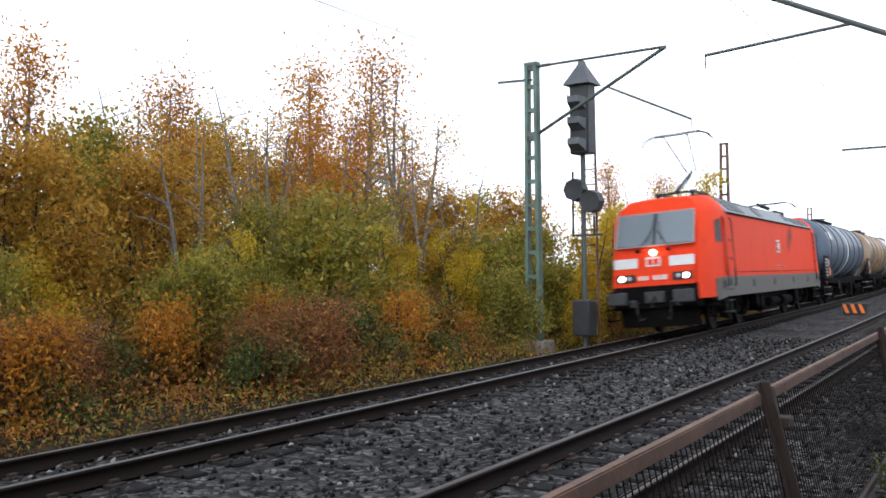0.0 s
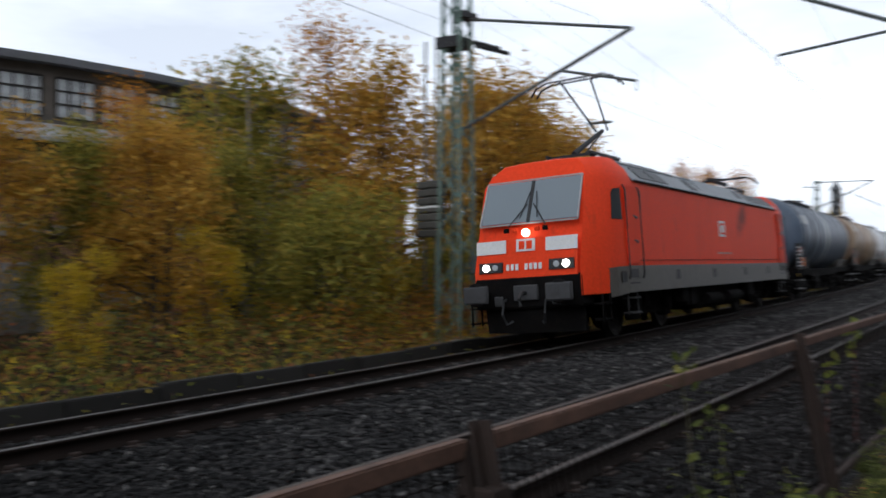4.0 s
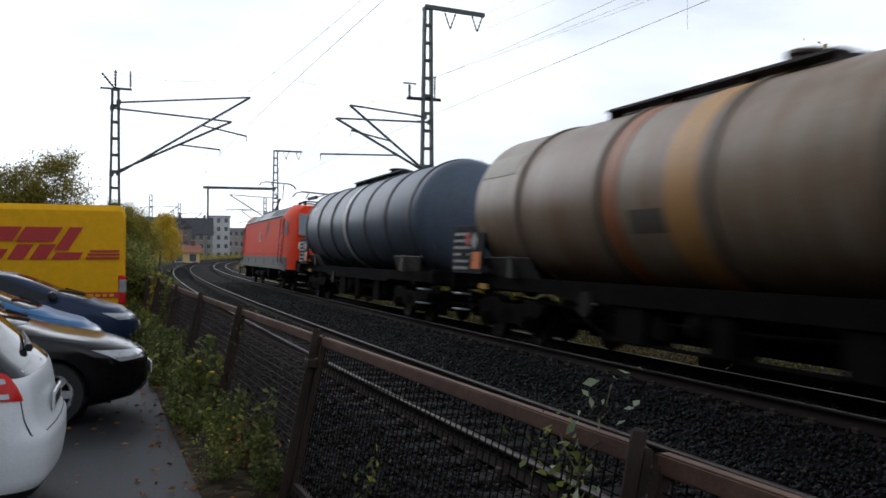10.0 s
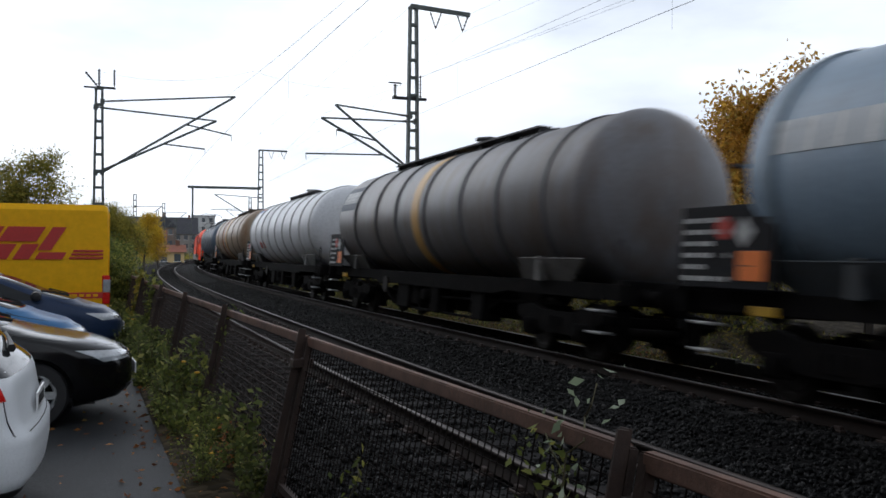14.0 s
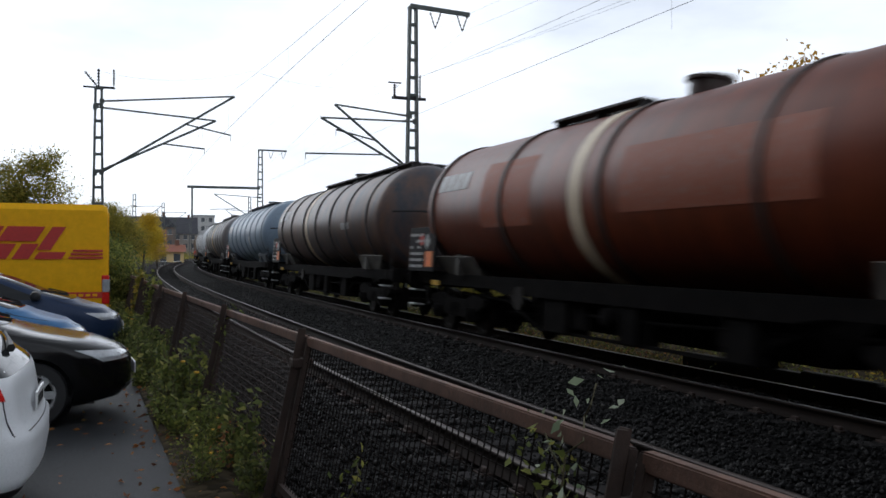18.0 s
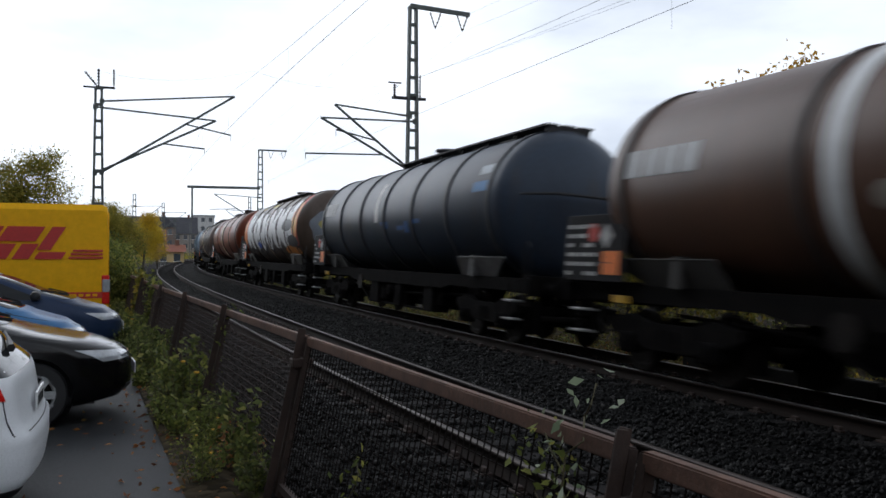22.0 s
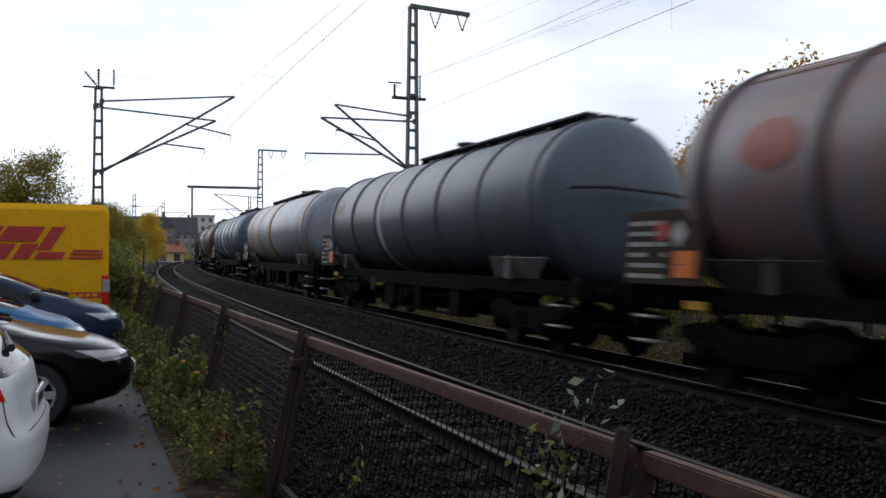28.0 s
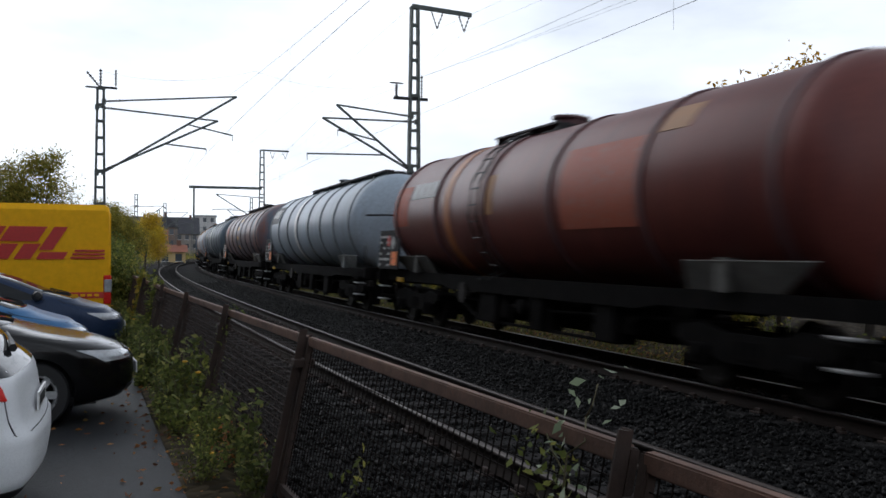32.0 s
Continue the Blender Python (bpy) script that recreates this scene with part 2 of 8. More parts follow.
def soot_smudge(m, centre, turn, sizes):
    """A slanting smudge of soot below a roof vent, ragged at its rim."""
    nodes, links = m.node_tree.nodes, m.node_tree.links
    b = nodes["Principled BSDF"]
    co = nodes.new("ShaderNodeTexCoord").outputs["Object"]
    mp = nodes.new("ShaderNodeMapping")
    mp.vector_type = "TEXTURE"
    mp.inputs["Location"].default_value, mp.inputs["Rotation"].default_value, mp.inputs["Scale"].default_value = centre, (0, turn, 0), sizes
    links.new(co, mp.inputs["Vector"])
    far = nodes.new("ShaderNodeVectorMath")
    far.operation = "LENGTH"
    links.new(mp.outputs["Vector"], far.inputs[0])
    add = nodes.new("ShaderNodeMath")
    add.operation, add.inputs[1].default_value = "MULTIPLY_ADD", 1.1
    links.new(noise_of(nodes, links, co, 3.0, 6, .6), add.inputs[0])
    links.new(far.outputs["Value"], add.inputs[2])
    mr = nodes.new("ShaderNodeMapRange")
    mr.interpolation_type = "SMOOTHSTEP"
    mr.inputs[1].default_value, mr.inputs[2].default_value, mr.inputs[3].default_value, mr.inputs[4].default_value = .5, 1.6, .85, 0
    links.new(add.outputs[0], mr.inputs[0])
    old = b.inputs["Base Color"].links[0].from_socket
    links.new(mix_rgb(nodes, links, mr.outputs[0], old, (.08, .02, .014)), b.inputs["Base Color"])


soot_smudge(M_RED, (-2.2, 0, 2.78), radians(31), (1.0, 1000, .42))
M_LOCOGREY = surface("loco_grey_band", (.095, .085, .072), .55, 0, (.06, .055, .05), .5, 2, 25, .08, .15)
M_ROOFGREY = surface("loco_roof_grey", (.2, .22, .24), .5, .1, (.12, .11, .1), .35, 1.5, 20, .08, .15)
M_WHITE = surface("white_paint", (.75, .75, .74), .45, 0, (.5, .49, .46), .2, 2, 25, .04, .06)
M_BLACK = surface("black_rubber_plastic", (.014, .014, .015), .6, 0, None, .5, 3, 40, .1, .2)
M_BUFFER = surface("buffer_grey", (.05, .05, .053), .6, .1, (.02, .02, .02), .4, 4, 40, .1, .2)
# pale base colour stands in for the sky reflected in the windscreens
M_LOCOGLASS = glass_dark("windscreen_glass_sky_tint", (.19, .225, .25), .06)
M_CABGLASS = surface("cab_side_glass", (.035, .042, .045), .35, 0, (.02, .022, .025), .3, 2, 20, 0, .1, spec=.12)
M_LAMP = glow("headlamp_lit", (1, .93, .75), 9)
M_LAMPGLASS = glass_dark("lamp_glass", (.45, .47, .5), .08)
M_ORANGE = surface("orange_plate", (.85, .2, .02), .5, 0, (.3, .1, .03), .2, 5, 40, .03, .1)
M_YELLOW = surface("yellow_paint", (.72, .42, .02), .55, 0, (.25, .16, .04), .3, 3, 30, .05, .15)


# ---------------------------------------------------------------- mesh tools
class Shape:
    """Collects vertices and faces, then becomes one mesh object."""

    def __init__(self):
        self.v, self.f, self.m = [], [], []

    def add(self, verts, faces, slot=0):
        n = len(self.v)
        self.v.extend(tuple(p) for p in verts)
        self.f.extend(tuple(i + n for i in f) for f in faces)
        self.m.extend([slot] * len(faces))
        return self

    def box(self, x0, y0, z0, x1, y1, z1, slot=0, bevel=0.0):
        b = min(bevel, abs(x1 - x0) * .45, abs(y1 - y0) * .45, abs(z1 - z0) * .45)
        if b <= 0:
            vs = [(x, y, z) for x in (x0, x1) for y in (y0, y1) for z in (z0, z1)]
            return self.add(vs, ((0, 1, 3, 2), (4, 6, 7, 5), (0, 4, 5, 1), (2, 3, 7, 6), (0, 2, 6, 4), (1, 5, 7, 3)), slot)
        # chamfered along all edges: three loops of eight
        def ring(z, d):
            return [(x0 + d, y0 + b, z), (x0 + b, y0 + d, z), (x1 - b, y0 + d, z), (x1 - d, y0 + b, z),
                    (x1 - d, y1 - b, z), (x1 - b, y1 - d, z), (x0 + b, y1 - d, z), (x0 + d, y1 - b, z)]
        return self.loft([ring(z0, b * .8), ring(z0 + b, 0), ring(z1 - b, 0), ring(z1, b * .8)], slot)

    def loft(self, rings, slot=0, caps=True, closed=True):
        n, k = len(rings[0]), len(rings)
        vs = [p for r in rings for p in r]
        fs = []
        last = n if closed else n - 1
        for i in range(k - 1):
            for j in range(last):
                a, b = i * n + j, i * n + (j + 1) % n
                fs.append((a, b, b + n, a + n))
        if caps and closed:
            fs.append(tuple(range(n - 1, -1, -1)))
            fs.append(tuple((k - 1) * n + j for j in range(n)))
        return self.add(vs, fs, slot)

    def beam(self, p, q, w, h=None, slot=0, up=(0, 0, 1)):
        p, q = Vector(p), Vector(q)
        d = (q - p).normalized()
        s = d.cross(Vector(up))
        if s.length < 1e-4:
            s = d.cross(Vector((0, 1, 0)))
        s.normalize()
        t = s.cross(d)
        h = h or w
        ring = [s * (w / 2) + t * (h / 2), s * (-w / 2) + t * (h / 2), s * (-w / 2) - t * (h / 2), s * (w / 2) - t * (h / 2)]
        return self.loft([[p + r for r in ring], [q + r for r in ring]], slot)

    def tube(self, p, q, r, n=8, r2=None, slot=0):
        p, q = Vector(p), Vector(q)
        d = (q - p).normalized()
        s = d.orthogonal().normalized()
        t = d.cross(s)
        r2 = r if r2 is None else r2
        ang = [2 * math.pi * i / n for i in range(n)]
        return self.loft([[p + (s * math.cos(a) + t * math.sin(a)) * r for a in ang], [q + (s * math.cos(a) + t * math.sin(a)) * r2 for a in ang]], slot)

    def path(self, pts, r, n=6, slot=0):
        pts = [Vector(p) for p in pts]
        rings = []
        for i, p in enumerate(pts):
            d = (pts[min(i + 1, len(pts) - 1)] - pts[max(i - 1, 0)]).normalized()
            s = d.cross(Vector((0, 0, 1)))
            s = s.normalized() if s.length > 1e-3 else Vector((1, 0, 0))
            t = s.cross(d)
            rr = r[i] if isinstance(r, (list, tuple)) else r
            rings.append([p + (s * math.cos(2 * math.pi * j / n) + t * math.sin(2 * math.pi * j / n)) * rr for j in range(n)])
        return self.loft(rings, slot)

    def lathe(self, profile, axis="x", n=24, centre=(0, 0, 0), slot=0, caps=True):
        """profile: (along, radius) pairs."""
        c = Vector(centre)
        rings = []
        for a, r in profile:
            ring = []
            for i in range(n):
                w = 2 * math.pi * i / n
                u, v = math.cos(w) * r, math.sin(w) * r
                ring.append(c + Vector({"x": (a, u, v), "y": (v, a, u), "z": (u, v, a)}[axis]))
            rings.append(ring)
        return self.loft(rings, slot, caps)

    def plate(self, pts, thick, slot=0):
        """A flat outline given a thickness along its normal."""
        pts = [Vector(p) for p in pts]
        nrm = (pts[1] - pts[0]).cross(pts[2] - pts[0]).normalized() * thick
        return self.loft([[p - nrm / 2 for p in pts], [p + nrm / 2 for p in pts]], slot)

    def mesh(self, name, mats, smooth=35, bevel=0.0):
        me = bpy.data.meshes.new(name)
        me.from_pydata(self.v, [], self.f)
        bm = bmesh.new()
        bm.from_mesh(me)
        bmesh.ops.recalc_face_normals(bm, faces=bm.faces)
        if bevel:
            edges = [e for e in bm.edges if len(e.link_faces) == 2 and e.calc_face_angle(0) > .6]
            bmesh.ops.bevel(bm, geom=edges, offset=bevel, segments=2, affect="EDGES", clamp_overlap=True)
        bm.to_mesh(me)
        bm.free()
        for m in mats if isinstance(mats, (list, tuple)) else [mats]:
            me.materials.append(m)
        if len(me.materials) > 1 and len(me.polygons) == len(self.m):
            me.polygons.foreach_set("material_index", self.m)
        if smooth:
            me.polygons.foreach_set("use_smooth", [True] * len(me.polygons))
            me.set_sharp_from_angle(angle=radians(smooth))
        me.update()
        return me


def part(name, shape, mats, parent=None, label="", smooth=35, bevel=0.0):
    """Links a shape, or a mesh that is there already, as one mesh object under a thing or a part."""
    me = shape if isinstance(shape, bpy.types.Mesh) else shape.mesh(name, mats, smooth, bevel)
    ob = new(name, me)
    ob.parent = parent
    return tagged(ob, label) if label else ob


def thing(name, m=None, label="", category="", group="", kind=""):
    ob = new(name)
    ob.empty_display_size = .2
    if m is not None:
        ob.matrix_basis = m
    return tagged(ob, label, category, group, kind)


def raw_mesh(name, verts, quads, mat, smooth=False):
    """A large mesh straight from number arrays."""
    me = bpy.data.meshes.new(name)
    nv, nq, k = len(verts), len(quads), quads.shape[1]
    me.vertices.add(nv)
    me.vertices.foreach_set("co", np.asarray(verts, np.float32).ravel())
    me.loops.add(nq * k)
    me.loops.foreach_set("vertex_index", np.asarray(quads, np.int32).ravel())
    me.polygons.add(nq)
    me.polygons.foreach_set("loop_start", np.arange(0, nq * k, k, dtype=np.int32))
    if smooth:
        me.polygons.foreach_set("use_smooth", np.ones(nq, bool))
    me.update(calc_edges=True)
    me.validate()
    for m in mat if isinstance(mat, (list, tuple)) else [mat]:
        me.materials.append(m)
    return me


# ---------------------------------------------------------------- ground, ballast, car park
def strip(name, mats, us, offs, label, category, smooth=True, follow=None, rough_z=0.0):
    """A sheet along the line: offs is a list of (offset, height)."""
    rng = np.random.default_rng(len(name))
    nu, no = len(us), len(offs)
    vs = np.zeros((nu * no, 3))
    for i, u in enumerate(us):
        a = np.interp(u, US, LA)
        x, y = np.interp(u, US, LX), np.interp(u, US, LY)
        for j, (o, z) in enumerate(offs):
            oo = o(u) if callable(o) else o
            vs[i * no + j] = (x - math.sin(a) * oo, y + math.cos(a) * oo, z + rough_z * rng.uniform(-1, 1) * (0 < j < no - 1))
    i, j = np.meshgrid(np.arange(nu - 1), np.arange(no - 1), indexing="ij")
    a = (i * no + j).ravel()
    ob = new(name, raw_mesh(name, vs, np.stack([a, a + no, a + no + 1, a + 1], 1), mats, smooth))
    return tagged(ob, label, category, kind="structure")


U_ALL = np.concatenate([np.arange(-400, -60, 8.0), np.arange(-60, 80, 1.5), np.arange(80, 421, 8.0)])
# the bed: shoulder, track two, trough, track one with the far rail lower, far shoulder
BED = [(-7.05, -.06), (-6.75, -.1), (-6.4, -.12), (-6.0, -.12), (-5.6, -.125), (-5.3, -.15), (-5.0, -.185), (-4.4, -.19), (-3.6, -.2), (-3.0, -.21), (-2.6, -.24), (-2.2, -.26), (-1.8, -.22),
       (-1.3, -.18), (-.7, -.19), (0, -.24), (.7, -.29), (1.2, -.31), (1.5, -.36), (1.75, -.45)]
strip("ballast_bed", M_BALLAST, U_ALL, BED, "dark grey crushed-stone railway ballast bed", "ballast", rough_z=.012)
strip("verge_far", M_SOIL, U_ALL, [(1.75, -.45), (2.2, -.42), (4, -.25), (8, -.1), (20, 0), (60, .3), (160, 1.0)], "rough soil verge under autumn scrub", "ground", rough_z=.05)
strip("verge_near", M_SOIL, U_ALL, [(-7.6, .0), (-7.45, .02), (-7.3, .02), (-7.05, -.06)], "narrow weedy soil strip along the fence", "ground", rough_z=.015)


def car_park():
    s = Shape()
    n = 40
    us = np.linspace(-75, 75, n)
    edge = [on_line(u, -7.6 - .001 * u * u * .12) for u in us]
    for i in range(n - 1):
        a, b = edge[i], edge[i + 1]
        rows = []
        for e in (a, b):
            rows.append([(e.x, e.y, .0), (e.x, e.y - .15, .004), (e.x, -3, .01), (e.x, -12, .02), (e.x, -42, .05)])
        for j in range(4):
            s.add([rows[0][j], rows[0][j + 1], rows[1][j + 1], rows[1][j]], [(0, 1, 2, 3)])
    return tagged(new("car_park_pavement", s.mesh("car_park_pavement", M_ASPHALT, 60)), "damp dark grey asphalt car park with a frayed edge", "pavement", kind="structure")


car_park()


def far_ground():
    s = Shape()
    r = 2600
    s.add([(-r, -r, -1.2), (r, -r, -1.2), (r, r, -1.2), (-r, r, -1.2)], [(0, 1, 2, 3)])
    return tagged(new("ground", s.mesh("ground", M_SOIL, 0)), "open ground reaching to the horizon", "ground", kind="structure")


far_ground()
strip("grass_near_left", M_SOIL, np.arange(-400, -74, 8.0), [(-70, .2), (-30, .1), (-12, .05), (-7.05, -.06)], "scrubby ground beside the line past the car park", "ground", rough_z=.05)
strip("grass_near_right", M_SOIL, np.arange(74, 420, 8.0), [(-70, .2), (-30, .1), (-12, .05), (-7.05, -.06)], "scrubby ground beside the line past the car park", "ground", rough_z=.05)


# ---------------------------------------------------------------- tracks
RAIL_SECTION = [(-.036, 0), (-.036, -.03), (-.009, -.045), (-.009, -.13), (-.07, -.15), (-.07, -.165), (.07, -.165), (.07, -.15), (.009, -.13), (.009, -.045), (.036, -.03), (.036, 0)]


def rail_mesh(name, offset, zed, head=None):
    us = np.concatenate([np.arange(-400, -80, 6.0), np.arange(-80, 100, 2.0), np.arange(100, 421, 6.0)])
    n = len(RAIL_SECTION)
    vs, ax = np.zeros((len(us) * n, 3)), None
    for i, u in enumerate(us):
        a, o = np.interp(u, US, LA), offset(u)
        x, y = np.interp(u, US, LX), np.interp(u, US, LY)
        for j, (dy, dz) in enumerate(RAIL_SECTION):
            vs[i * n + j] = (x - math.sin(a) * (o + dy), y + math.cos(a) * (o + dy), zed + dz)
    i, j = np.meshgrid(np.arange(len(us) - 1), np.arange(n), indexing="ij")
    i, j = i.ravel(), j.ravel()
    k = (j + 1) % n
    me = raw_mesh(name, vs, np.stack([i * n + j, i * n + k, (i + 1) * n + k, (i + 1) * n + j], 1), [M_RAIL, head or M_RAILTOP])
    me.polygons.foreach_set("material_index", (j == n - 1).astype(np.int32))
    return me


def lay_track(name, axis, z_near, z_far, label, timber):
    top = tagged(new(name), label, "railway track", kind="structure")
    for side, z in ((-.7525, z_near), (.7525, z_far)):
        part("rail", rail_mesh("rail", lambda u: axis(u) + side, z, None if name == "track_1" else M_RAILDULL), None, top, "rusty steel rail with a bright worn head")
    s = Shape().box(-.13, -1.28, -.14, .13, 1.28, 0, bevel=.018)
    for y in (-.7525, .7525):
        s.box(-.09, y - .17, 0, .09, y + .17, .022, 1, .006)
        for d in (-.11, .11):
            s.box(-.05, y + d - .025, .02, .05, y + d + .025, .06, 1, .008)
    me = s.mesh("sleeper", [timber, M_RUSTDARK], 0)
    cant = math.degrees(math.atan2(z_near - z_far, 1.505))
    rng = random.Random(5)
    u, near = -66.0, []
    while u < 84:
        near.append(u)
        u += .63
    for u in near[:250]:
        ob = part("sleeper", me, None, top)
        p = on_line(u, axis(u), (z_near + z_far) / 2 - .185)
        ob.matrix_basis = pose(p.x, p.y, p.z, -cant, 0, turn_at(u) + rng.uniform(-.7, .7))
    # the far sleepers, too small to pick apart
    far = [u for u in np.arange(-300, -66, .63)] + [u for u in np.arange(84, 300, .63)] + near[250:]
    box = np.array([(x, y, z) for x in (-.13, .13) for y in (-1.28, 1.28) for z in (-.14, 0)])
    faces = np.array(((0, 1, 3, 2), (4, 6, 7, 5), (0, 4, 5, 1), (2, 3, 7, 6), (1, 5, 7, 3)))
    vs, fs = [], []
    for i, u in enumerate(far):
        m = np.array(Matrix.Translation(on_line(u, axis(u), (z_near + z_far) / 2 - .185)) @ pose(0, 0, 0, -cant, 0, turn_at(u)))
        vs.append(box @ m[:3, :3].T + m[:3, 3])
        fs.append(faces + 8 * i)
    tagged(part("far_sleepers", raw_mesh("far_sleepers", np.concatenate(vs), np.concatenate(fs), timber), None, top), kind="stuff")
    return top


lay_track("track_1", lambda u: 0.0, 0.0, -.108, "curved main line track on dark wooden sleepers", M_SLEEPER)
lay_track("track_2", second_off, .055, -.015, "curved second track with rusty rails and grey sleepers", M_SLEEPER)


def loose_stones():
    """Crushed stones on the bed, thickest where the camera passes."""
    rng = np.random.default_rng(3)
    octa = np.array([(1, 0, 0), (-1, 0, 0), (0, 1, 0), (0, -1, 0), (0, 0, 1), (0, 0, -1)], float)
    tri = np.array([(0, 2, 4), (2, 1, 4), (1, 3, 4), (3, 0, 4), (2, 0, 5), (1, 2, 5), (3, 1, 5), (0, 3, 5)])
    bo, bz = np.array([b[0] for b in BED]), np.array([b[1] for b in BED])
    n = 125000
    u = np.where(rng.random(n) < .62, rng.normal(0, 13, n), rng.uniform(-60, 75, n))
    o = rng.uniform(-7.0, 1.7, n)
    # keep the ballast off the sleepers' tops a little
    z = np.interp(o, bo, bz) + rng.uniform(-.005, .03, n)
    a = np.interp(u, US, LA)
    c = np.stack([np.interp(u, US, LX) - np.sin(a) * o, np.interp(u, US, LY) + np.cos(a) * o, z], 1)
    size = rng.uniform(.018, .042, n)[:, None, None] * (1 + np.minimum(np.abs(u), 60)[:, None, None] / 160)
    v = octa[None] * rng.uniform(.55, 1.15, (n, 6, 1)) * size * rng.uniform(.6, 1.2, (n, 1, 3))
    w = rng.uniform(0, 2 * np.pi, n)
    cw, sw = np.cos(w)[:, None], np.sin(w)[:, None]
    t = rng.uniform(-.8, .8, n)
    ct, st = np.cos(t)[:, None], np.sin(t)[:, None]
    x, y, zz = v[..., 0], v[..., 1], v[..., 2]
    y, zz = y * ct - zz * st, y * st + zz * ct
    v = np.stack([x * cw - y * sw, x * sw + y * cw, zz], -1) + c[:, None]
    f = (tri[None] + 6 * np.arange(n)[:, None, None]).reshape(-1, 3)
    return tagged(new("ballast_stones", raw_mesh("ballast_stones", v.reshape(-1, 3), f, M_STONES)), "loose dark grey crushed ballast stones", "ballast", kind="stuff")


loose_stones()


def low_wall():
    """A low, mossy concrete edge beyond the far rail."""
    top = tagged(new("low_wall"), "low dark concrete edging beside the far rail", "edging", kind="structure")
    M = surface("edging_concrete", (.022, .02, .018), .9, 0, (.015, .018, .01), .5, 1.5, 25, .3, .3, pieces=.25)
    for i in range(25):
        u = -14 + i * 1.5
        p, q = on_line(u + .01, 1.95), on_line(u + 1.49, 1.95)
        s = Shape()
        s.beam((0, 0, -.3), ((q - p).length, 0, -.3), .14, .42)
        ob = part("kerb_stone", s, M, top, bevel=.015)
        ob.matrix_basis = pose(p.x, p.y, random.Random(i).uniform(-.03, .02), 0, 0, turn_at(u + .7))


low_wall()


# ---------------------------------------------------------------- fence of welded frames with wire mesh
def fence_line(x):
    """Foot and head of the leaning fence at x."""
    bend = max(0, min(x, 19.6) - 12) * .07 + max(0, -x - 16) * .015
    if x > 19.6:
        bend += float(np.interp(x, LX, LY) - np.interp(19.6, LX, LY))
    return Vector((x, 1.36 + bend, 0)), Vector((x, 1.58 + bend, 1.1))


def fence_panel(x0, x1, gap, number):
    f0, h0 = fence_line(x0)
    f1, h1 = fence_line(x1)
    lean = (h0 - f0) / 1.1

    def at(p, z):
        return p + lean * z
    a, b = f0.lerp(f1, gap / (x1 - x0)), f1.lerp(f0, gap / (x1 - x0))
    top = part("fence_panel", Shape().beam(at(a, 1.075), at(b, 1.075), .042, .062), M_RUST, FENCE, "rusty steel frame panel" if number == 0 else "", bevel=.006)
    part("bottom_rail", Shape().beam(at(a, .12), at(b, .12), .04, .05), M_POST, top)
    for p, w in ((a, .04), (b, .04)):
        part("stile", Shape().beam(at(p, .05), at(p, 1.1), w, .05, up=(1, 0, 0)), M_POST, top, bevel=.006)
    # mesh of crossing wires
    s = Shape()
    d = (b - a)
    n = int(d.length / .062)
    for i in range(1, n):
        p = a + d * (i / n)
        s.beam(at(p, .14), at(p, 1.05), .0045, .0045)
    for j in range(1, 16):
        z = .14 + j * .057
        s.beam(at(a, z), at(b, z), .004, .004)
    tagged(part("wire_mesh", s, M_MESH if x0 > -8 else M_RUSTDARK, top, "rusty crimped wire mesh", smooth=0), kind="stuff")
    return top


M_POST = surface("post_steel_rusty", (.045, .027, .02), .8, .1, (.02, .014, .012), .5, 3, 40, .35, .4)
FENCE = thing("fence", label="leaning rusty steel fence of mesh panels between angle posts", category="fence")
FENCE_X = (-33, -28.5, -24, -19.4, -15.2, -12.4, -9.4, -6.17, -2.3, 2.5, 6.75, 11.0, 15.2, 19.6, 23.8, 28.0, 32.1, 36.2, 40.4, 44.6, 48.9, 53.6, 58.4, 62.7, 67.0)


def fence_post(x, lean_more=0.0):
    f, h = fence_line(x)
    d = Vector((0, -.09, 0))
    head = h + Vector((lean_more, 0, .06)) + d * .6
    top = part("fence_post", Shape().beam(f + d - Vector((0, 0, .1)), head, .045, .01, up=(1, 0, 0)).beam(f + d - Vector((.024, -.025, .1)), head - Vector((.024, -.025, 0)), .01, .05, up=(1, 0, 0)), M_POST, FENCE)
    part("clamp", Shape().box(f.x - .06, h.y - .12, .9, f.x + .06, h.y + .02, .96, bevel=.008), M_RUSTDARK, top)
    return top


for i in range(len(FENCE_X) - 1):
    fence_panel(FENCE_X[i], FENCE_X[i + 1], .05, i)
for i, x in enumerate(FENCE_X):
    fence_post(x, (.0, .12, -.15, .1, -.1, .08, .14, .03, 0, 0, -.12, -.25, -.1, 0, .1, -.12, .06, -.2, -.15, .08, 0, -.22, -.12, .1, 0)[i])


def wooden_stake():
    f, h = fence_line(11.0)
    s = Shape().beam(h + Vector((.12, -.13, .04)), h + Vector((.42, -.2, -.62)), .05, .022, up=(0, 1, 0))
    ob = new("wooden_stake", s.mesh("wooden_stake", surface("pale_wood", (.55, .42, .27), .8, 0, (.25, .17, .1), .3, 4, 40, .3), 0, .003))
    tagged(ob, "pale split wooden slat tied to a fence post", "slat")


wooden_stake()


